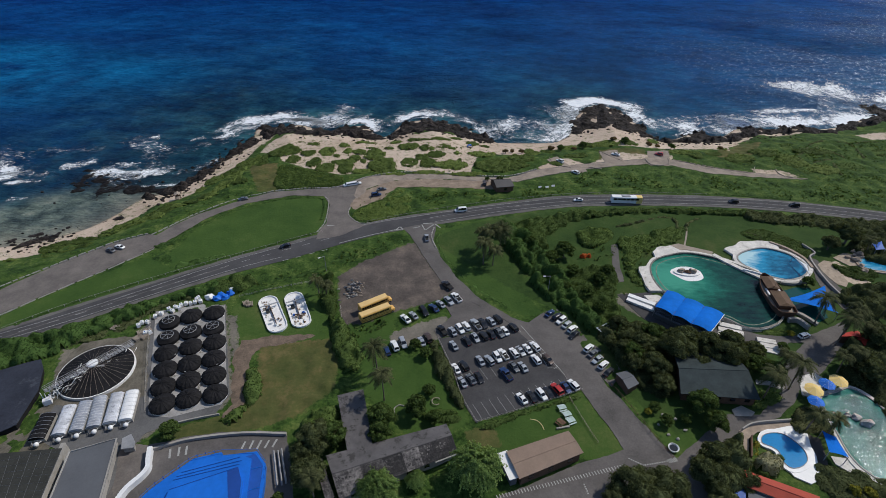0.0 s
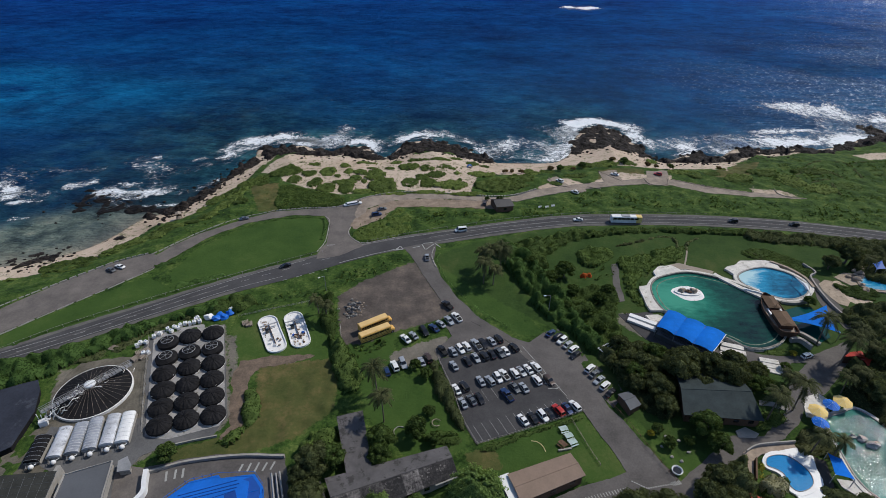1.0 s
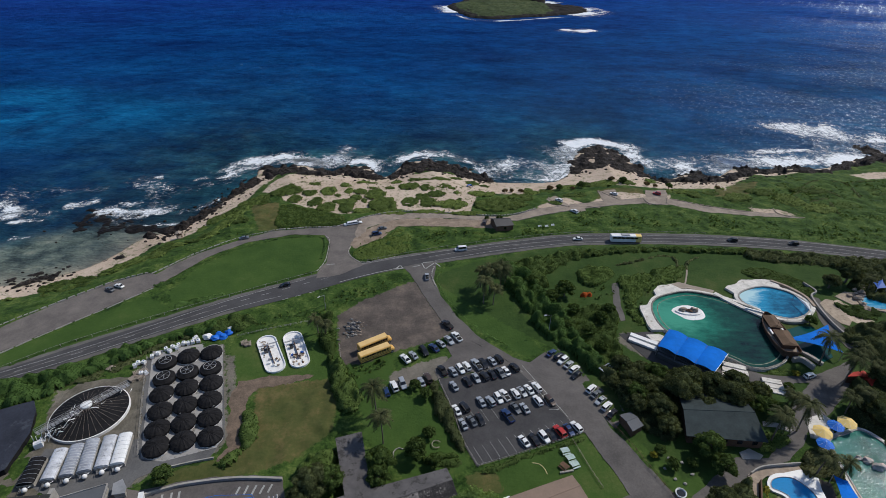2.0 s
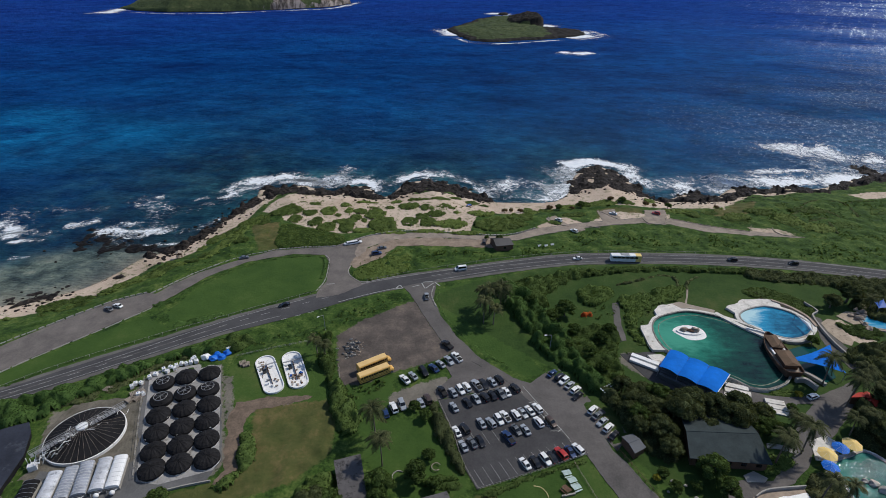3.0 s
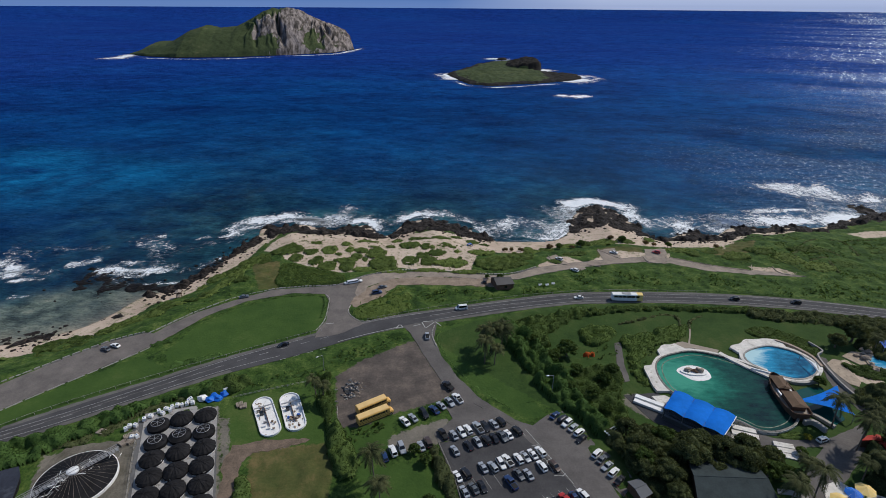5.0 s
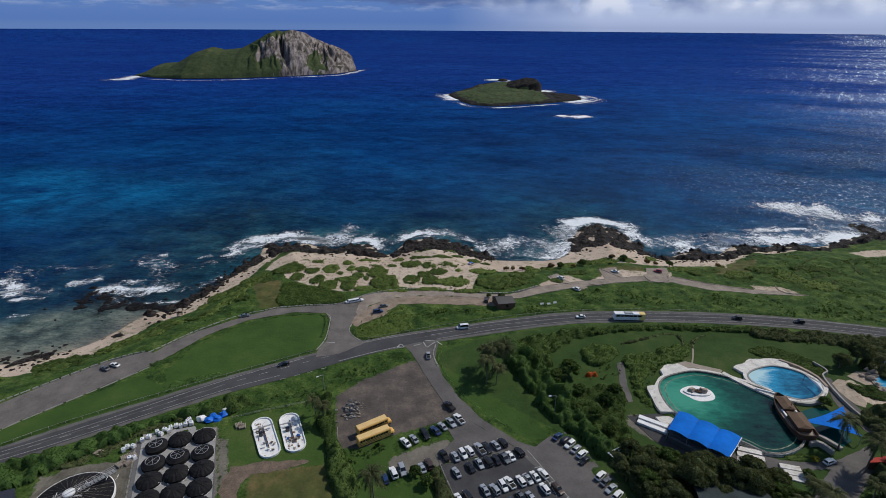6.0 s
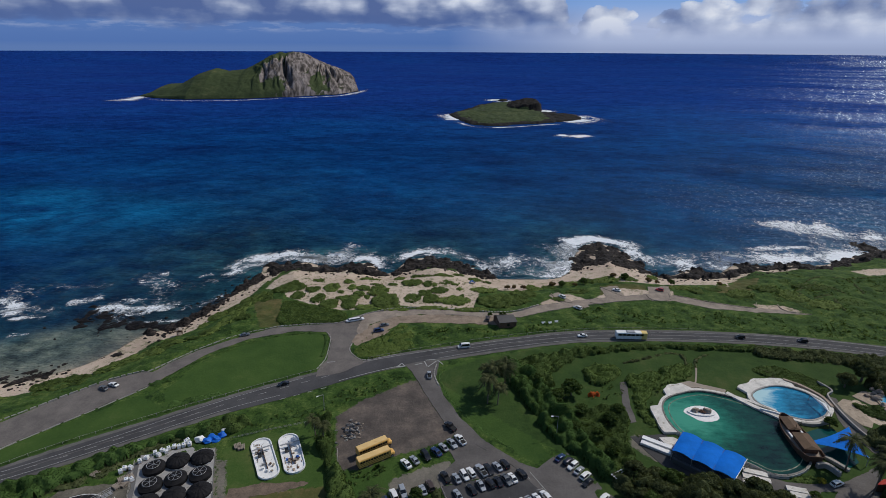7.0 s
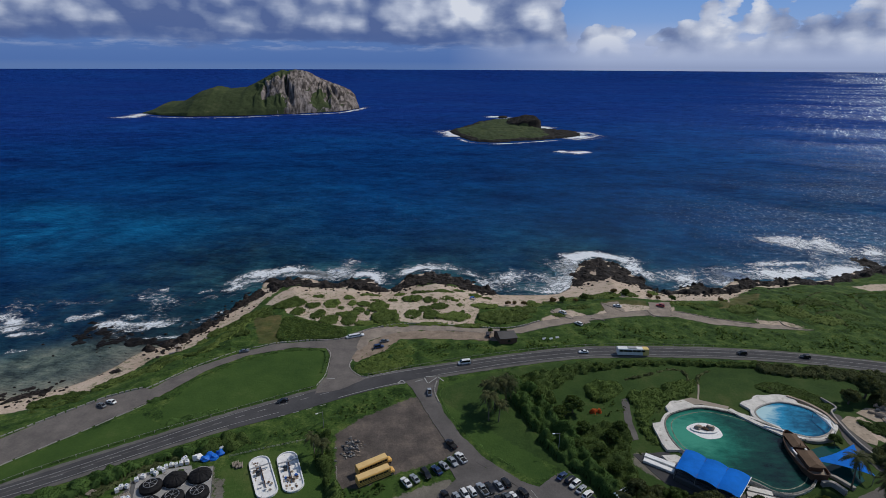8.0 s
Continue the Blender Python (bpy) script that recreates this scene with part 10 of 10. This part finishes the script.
for i, (a, b_) in enumerate(([(58.3, 128.4), (66, 123.4)], [(57.4, 126.8), (64.6, 121.8)])):
    kerb([a, b_], 1.5, 0.8 + 0.3 * (1 - i), "white bleacher row beside the canopy", name="bleacher", mat_name="white")
structure("pool_deck", Build().prism(ccw([(63.3, 128.6), (67.5, 129), (69.8, 126.8), (65.2, 123.6)]), -0.2, 0.6), M["white_deck"], "pale paved deck beside the show pool")
for line, high in (([(81.6, 116), (87.2, 114)], 0.8), ([(80.6, 114.2), (87, 112)], 0.55), ([(79.8, 112.6), (85.4, 110.6)], 0.3), ([(89.8, 109.9), (94.6, 108.6)], 0.6), ([(89.9, 108.1), (94.7, 106.6)], 0.45), ([(90.2, 106.2), (93.8, 104.9)], 0.3)):
    kerb(line, 1.75, high, "broad white terrace step beside the show pool", name="terrace_step", mat_name="white_deck")
structure("pool_deck", Build().prism(ccw([(79.3, 156), (84.4, 157.8), (87.4, 156.1), (94.9, 152.8), (93.3, 150.7), (86.1, 154), (78.9, 153.5)]), -0.2, 0.55), M["tan_wall"], "tan paved landing above the show pool")
kerb([(91.8, 168.9), (89.2, 162.7), (86.4, 156.9)], 0.55, 0.10, "narrow pale footpath on the park lawn", name="footpath", mat_name="tan_wall")


def ship():
    (ax, ay), (bx, by) = [(104.5, 137.7), (102.8, 118.6)]
    ln = math.hypot(bx - ax, by - ay)
    t = thing("show_ship", "brown wooden show ship moored in the green pool", "ship", pose((ax + bx) / 2, (ay + by) / 2, 0, 0, 0, math.degrees(math.atan2(ay - by, ax - bx)) - 90))
    half = [(-0.5, 0.62), (-0.46, 0.80), (-0.3, 0.98), (-0.1, 1.0), (0.1, 0.97), (0.25, 0.86), (0.38, 0.62), (0.46, 0.36), (0.5, 0.08)]
    w = 3.2
    ol = [(k * w, f * ln) for f, k in half] + [(-k * w, f * ln) for f, k in half[::-1]]
    low = offset(ol, -0.5)
    n = len(ol)
    sheer = lambda y: 1.9 + 0.9 * (y / ln) ** 2 * 4
    vs = [(x, y, 0.1) for x, y in low] + [(x, y, sheer(y)) for x, y in ol]
    part("hull", Build().add(vs, [(i, (i + 1) % n, n + (i + 1) % n, n + i) for i in range(n)]), M["brown_wood"], t, "brown planked hull")
    inner = offset(ol, -0.25)
    part("deck", Build().add([(x, y, 1.75) for x, y in inner], [tuple(range(n))]), M["tan_wall"], t, "pale worn deck")
    rail = Build().sweep([(x, y, sheer(y) + 0.08) for x, y in ol], 0.15)
    part("gunwale", rail, M["brown_wood"], t, "dark timber gunwale")
    for name, y0, wd, lg, z, mt in (("fore_house", 0.25, 3.9, 0.33, 2.9, "brown_roof"), ("aft_house", -0.20, 4.6, 0.38, 3.5, "brown_roof")):
        part(name, Build().box((0, y0 * ln, (1.6 + z) / 2), (wd * 0.8, lg * ln * 0.85, z - 1.6)), M["brown_wood"], t, "brown cabin")
        hipped = Build()
        a, c = wd / 2, lg * ln / 2
        hipped.add([(-a, y0 * ln - c, z), (a, y0 * ln - c, z), (a, y0 * ln + c, z), (-a, y0 * ln + c, z), (0, y0 * ln - c * 0.75, z + 0.5), (0, y0 * ln + c * 0.75, z + 0.5)], [(0, 1, 4), (1, 2, 5, 4), (2, 3, 5), (3, 0, 4, 5), (3, 2, 1, 0)])
        part("cabin_roof", hipped, M["ship_roof"], t, "brown hipped roof")
    part("hatch", Build().box((-0.3, ln * 0.07, 2.0), (1.6, 1.6, 0.5), 15), M["red_dark"], t, "dark red hatch")
    for s in (-1, 1):
        part("side_rail", Build().box((s * 1.9, ln * 0.04, 2.1), (0.5, ln * 0.16, 0.35)), M["white"], t, "white railing")
    part("mast", Build().tube((0.2, ln * 0.1, 1.7), (0.3, ln * 0.12, 4.6), 0.10, 0.06), M["brown_wood"], t)


ship()
kerb([(102.6, 117.6), (105.4, 117.6), (106.9, 114.3)], 0.9, 1.6, "pale gangway beside the show ship", name="gangway")
kerb([(106.2, 122.9), (108.7, 119.7), (110.7, 116.2)], 1.0, 0.9, "pale pool wall beside the ship", name="pool_wall")
kerb([(109.8, 135.9), (113.7, 135.4), (119, 136.6)], 0.8, 0.9, "pale wall between the pools", name="pool_wall")
kerb([(93.9, 150.7), (98.5, 144.3), (104.1, 138.2), (105.8, 135.3)], 1.6, 1.05, "broad pale wall between the pools", name="pool_wall", mat_name="white_deck")
kerb([(100.2, 141.8), (104.7, 139.4), (108, 135.9)], 0.4, 1.5, "white railing wall between the pools", name="pool_wall", mat_name="white")
kerb([(128.8, 157.9), (130.3, 152.7), (127.2, 150), (125.7, 142.9), (125.2, 133.9), (126.5, 124.4)], 0.5, 1.0, "curving pale retaining wall", name="wall_curving")
kerb([(117.5, 158.8), (121.6, 155), (124.5, 149.3), (124.4, 143.5)], 0.9, 1.1, "stepped stone wall round the blue pool", name="pool_wall", mat_name="rock")
structure("small_pool", Build().prism(ccw([(107.4, 131.4), (113.2, 133.6), (118.2, 133.6), (118.0, 128.0), (115.8, 119.5), (111.7, 117.3), (106.4, 123.4)]), -0.2, 0.3), M["lagoon_pool"], "shallow dark green side pool")


def sail(points, z, material, label, sag=0.25):
    """A tensioned triangular shade sail with inward-curving edges, on posts."""
    P = [Vector((*p, z + 0.6 * (i % 2))) for i, p in enumerate(points)]
    c = sum(P, Vector()) / len(P)
    o = Vector((P[0].x, P[0].y, 0))
    ring = []
    n = len(P)
    for i in range(n):
        for k in range(8):
            f = k / 8
            p = P[i].lerp(P[(i + 1) % n], f)
            ring.append(p.lerp(c, sag * 4 * f * (1 - f)))
    t = thing("shade_sail", label, "shade sail", pose(o.x, o.y, 0))
    vs = [c - o + Vector((0, 0, 0.25))] + [p - o for p in ring]
    m = len(ring)
    fs = [(0, 1 + i, 1 + (i + 1) % m) for i in range(m)]
    vs += [v - Vector((0, 0, 0.05)) for v in vs]
    fs += [tuple(m + 1 + i for i in f[::-1]) for f in fs]
    part("fabric", Build().add(vs, fs), M[material], t, "", False)
    for p in P:
        part("post", Build().tube((p.x - o.x, p.y - o.y, -0.3), (p.x - o.x, p.y - o.y, p.z + 0.1), 0.10, n=6), M["metal"], t, "grey post")


sail([(103.5, 124.2), (119.7, 130.4), (116.8, 118.2)], 3.2, "blue_fabric", "blue triangular shade sail beside the ship", 0.18)
sail([(88.8, 77.6), (90.5, 75.6), (90.7, 70.8), (86.6, 71.6)], 2.8, "blue_fabric", "blue shade sail beside the lagoon pool", 0.06)
sail([(119.4, 147.7), (120.8, 142), (119.5, 137.7)], 2.6, "white", "small white shade sail beside the blue pool", 0.1)
sail([(151.7, 155.7), (155.2, 156.5), (154, 152.3), (149.5, 150.9)], 2.6, "blue_dark", "teal shade sail beside the rock pool", 0.1)

LG, lgc = pool("lagoon_pool", HOLLOWS[2], "lagoon_pool", "wide green lagoon pool glittering in the sun", 0.35, 0.6, 0.8, 0.4, "white_deck", ripple=0.0100)
SP, spc = pool("crescent_pool", HOLLOWS[3], "splash_pool", "small crescent blue pool with a white deck", 0.35, 0.5, lambda x, y: 1.0, 0.12, "white")
TP, tpc = pool("rock_pool", HOLLOWS[4], "blue_pool", "bright blue pool edged with rocks", 0.35, 0.6, 0.8, 0.4, "rock", "rocky edge")
structure("pool_terrace", Build().prism(ccw([(76, 79.1), (82.5, 81.0), (85.7, 80.6), (86.9, 78.5), (85.9, 75.4), (85.6, 72.5), (83.4, 66.9), (80.7, 65.8), (77.9, 67.5), (77.2, 69.8), (78.4, 73.4), (74.4, 75.9)]), -0.2, 0.3), M["white"], "bright white terrace beside the crescent pool")
structure("pool_terrace", Build().prism(ccw([(94.1, 96.1), (99.2, 97.7), (100.9, 95.4), (95.8, 89.2), (92, 90.1)]), -0.2, 0.3), M["white_deck"], "pale terrace under the parasols")
structure("pool_terrace", Build().prism(ccw([(88.9, 72.7), (92.5, 72.1), (93.2, 68.9), (91.3, 68.2), (88.8, 70.7)]), -0.2, 0.3), M["white_deck"], "white terrace beside the lagoon pool")
structure("sandy_bed", Build().prism(ccw([(128.1, 146.5), (131.5, 148.8), (133.5, 148.2), (133.3, 144), (133, 140.9), (132.6, 136.7), (130.4, 134.3), (128.4, 135.7), (127.7, 139), (127.4, 142.3)]), -0.2, 0.15), M["sand_bed"], "bare sandy planting bed")
structure("sandy_bed", Build().prism(ccw([(135.7, 150.5), (140.9, 153.3), (143.7, 152.7), (143.5, 148.7), (141.5, 146), (138.6, 145.7), (137.2, 147.9)]), -0.2, 0.18), M["sand_bed"], "pale sandy bed beside the rock pool")
for i, (x, y) in enumerate([(144.8, 154), (146.1, 152.3), (142.6, 148.9), (142.5, 145.7), (150.4, 153.4), (153.5, 154.5), (140.7, 150.5), (141.4, 142.5), (155.9, 154.2), (145.3, 156.4), (147.4, 157.2), (147.9, 155.8), (143.7, 151.6), (144.2, 149.9), (148.4, 154.4), (153.6, 155.9), (101.3, 83.1), (102.8, 81.5), (99.6, 83.9)]):
    s = 0.9 + 0.35 * (i % 3)
    ob = part("boulder", blob(Build(), (0, 0, 0.5), (s, s * 0.8, s * 0.7), i + 30, 0.45, 2), M["rock" if i < 16 else "concrete"], None, "rounded tan boulder at a pool edge")
    ob.location = (x, y, 0)
    tagged(ob, category="boulder", group="pool boulders")


def parasol(x, y, r, material, label):
    t = thing("parasol", label, "parasol", pose(x, y, 0.2, 0, 0, x * 40), "parasols")
    b = Build()
    n = 8
    vs = [(0, 0, 3.0)] + [(r * math.cos(2 * math.pi * i / n), r * math.sin(2 * math.pi * i / n), 2.2) for i in range(n)]
    vs += [(x_, y_, z - 0.05) for x_, y_, z in vs]
    fs = [(0, 1 + i, 1 + (i + 1) % n) for i in range(n)] + [(n + 1, n + 2 + (i + 1) % n, n + 2 + i) for i in range(n)]
    part("canopy", b.add(vs, fs), M[material], t)
    part("pole", Build().tube((0, 0, -0.2), (0, 0, 3.05), 0.05, n=6), M["white"], t)
    part("base", Build().lathe([(0.4, 0), (0.4, 0.08), (0.1, 0.12)], 12), M["concrete"], t)
    for i in range(n):
        a = 2 * math.pi * i / n
        part("rib", Build().tube((0, 0, 2.98), (r * math.cos(a), r * math.sin(a), 2.2), 0.02, n=4), M["white"], t)


for (x, y), mt, lab in zip([(102.1, 93.1), (94.1, 90.1), (98.5, 92), (92.5, 86.4)], ("yellow_fabric", "yellow_fabric", "blue_paint", "blue_paint"), ("pale yellow", "pale yellow", "deep blue", "deep blue")):
    parasol(x, y, 2.3 if "yellow" in lab else 2.0, mt, f"{lab} parasol beside the lagoon pool")


def park_oddments():
    x, y = (45.4, 110.8)
    t = thing("pipe_rack", "white pipe rack with gear beside the hedge", "rack", pose(x, y, 0, 0, 0, 30))
    for i in range(4):
        part("post", Build().tube((i * 1.1, 0, -0.3), (i * 1.1, 0, 2.2), 0.08, n=6), M["white"], t)
        part("post", Build().tube((i * 1.1, 1.6, -0.3), (i * 1.1, 1.6, 2.0), 0.08, n=6), M["white"], t)
        part("cross_bar", Build().tube((i * 1.1, -0.3, 2.0), (i * 1.1, 1.9, 2.0), 0.07, n=6), M["white"], t)
    for k in (0.0, 0.8, 1.6):
        part("top_bar", Build().tube((-0.4, k, 2.1), (3.8, k, 2.1), 0.08, n=6), M["white"], t)
    x, y = (53.6, 74.3)
    t = thing("round_basin", "white round basin with a dark middle on the grass", "basin", pose(x, y, 0.0))
    part("bowl", Build().lathe([(1.0, 0), (1.25, 0.7), (1.1, 0.75), (0.9, 0.4)], 24), M["white"], t)
    part("water", Build().lathe([(0.95, 0.45), (0.1, 0.46)], 24), M["glass"], t, "dark water")
    x, y = (-1.2, 87)
    t = thing("garden_ring", "pale open garden ring ornament on the lawn", "ornament", pose(x, y, 0.0))
    for i in range(9):
        a, c = 0.5 + i * 0.55, 0.5 + (i + 1) * 0.55
        part("segment", Build().tube((1.1 * math.cos(a), 1.1 * math.sin(a), 0.5), (1.1 * math.cos(c), 1.1 * math.sin(c), 0.4), 0.13, n=6), M["tan_wall"], t)
    kerb([(-11, 82.5), (-11.5, 84.7), (-10.4, 85.9), (-9, 85.6)], 0.16, 0.3, "curved pale garden bench beside the bushes", name="garden_bench")
    for i, (x, y) in enumerate([(53.9, 78.1), (55.7, 76.9), (52.4, 80.9), (58.2, 79.4), (57, 82.6), (54.3, 83.8)]):
        ob = part("garden_stone", blob(Build(), (0, 0, 0.15), (0.5, 0.4, 0.3), i, 0.4, 1), M["concrete"], None, "pale stone on the park lawn")
        ob.location = (x, y, -0.02)
        tagged(ob, category="stone", group="garden stones")


park_oddments()


def lifeguard_tower(x, y):
    """A wooden watch stand on four legs with a pitched roof."""
    z = height_at(x, y)
    t = thing("lifeguard_tower", "weathered wooden lifeguard stand on the beach sand", "tower", pose(x, y, z, 0, 0, 20) @ Matrix.Scale(0.8, 4))
    for sx in (-1, 1):
        for sy in (-1, 1):
            part("leg", Build().tube((sx * 1.25, sy * 1.1, -0.4), (sx * 1.05, sy * 0.95, 3.4), 0.11, n=6), M["brown_wood"], t)
        part("rail", Build().tube((sx * 1.1, -1.0, 2.2), (sx * 1.1, 1.0, 2.2), 0.06, n=5), M["brown_wood"], t)
        part("roof_slope", panel([(sx * 1.5, -1.45, 3.35), (sx * 1.5, 1.45, 3.35), (0, 1.45, 3.95), (0, -1.45, 3.95)], 0.05), M["tan_wall"], t, "sun-bleached roof boards")
    for i in range(6):
        part("floor_board", Build().box((-1.0 + 0.4 * i, 0, 1.3), (0.36, 2.1, 0.06)), M["tan_wall"], t)
    part("back_wall", Build().box((0, 1.0, 1.75), (2.1, 0.08, 0.9)), M["brown_wood"], t)
    for sx in (-0.35, 0.35):
        part("ladder_side", Build().tube((sx, -1.9, -0.2), (sx, -1.0, 1.4), 0.05, n=5), M["brown_wood"], t)
    for k in range(4):
        f = (k + 0.7) / 5
        part("rung", Build().tube((-0.35, -1.9 + 0.9 * f, -0.2 + 1.6 * f), (0.35, -1.9 + 0.9 * f, -0.2 + 1.6 * f), 0.035, n=5), M["brown_wood"], t)


def beach_tent(x, y):
    z = height_at(x, y)
    t = thing("beach_tent", "small blue fabric shade tent pitched on the dune", "tent", pose(x, y, z, 0, 0, 15))
    n = 10
    vs = []
    for i in range(n + 1):
        a = math.pi * i / n
        for yy, k in ((-1.1, 1.0), (0.2, 0.95), (1.2, 0.35)):
            vs.append((1.5 * math.cos(a) * k, yy, 0.05 + 1.5 * math.sin(a) * k))
    fs = [(i * 3 + j, i * 3 + j + 1, (i + 1) * 3 + j + 1, (i + 1) * 3 + j) for i in range(n) for j in range(2)]
    m = len(vs)
    vs += [(p[0] * 0.97, p[1], p[2] * 0.97) for p in vs]
    fs += [tuple(m + v for v in f[::-1]) for f in fs]
    part("fabric", Build().add(vs, fs), M["blue_paint"], t, "", True)
    hoop = Build().sweep([(1.52 * math.cos(math.pi * k / n), -1.1, 0.05 + 1.52 * math.sin(math.pi * k / n)) for k in range(n + 1)], 0.03, 5, False)
    part("pole_hoop", hoop, M["white"], t, "white bent pole")


lifeguard_tower(-109.6, 192.4)
beach_tent(12.8, 243.2)
for i, (x, y) in enumerate([(41, 198.9), (43.9, 199), (46.7, 200.1)]):
    ob = part("board_sign", Build().box((0, 0, 0.45), (1.5, 0.12, 0.8), 0), M["white"], None, "low white sign board standing in rough grass")
    for sx in (-0.6, 0.6):
        part("post", Build().box((sx, 0.1, 0.1), (0.1, 0.1, 1.0)), M["tan_wall"], ob)
    ob.location, ob.rotation_euler = (x, y, 0.1), (radians(-35), 0, radians(12))
    tagged(ob, category="sign", group="low sign boards")
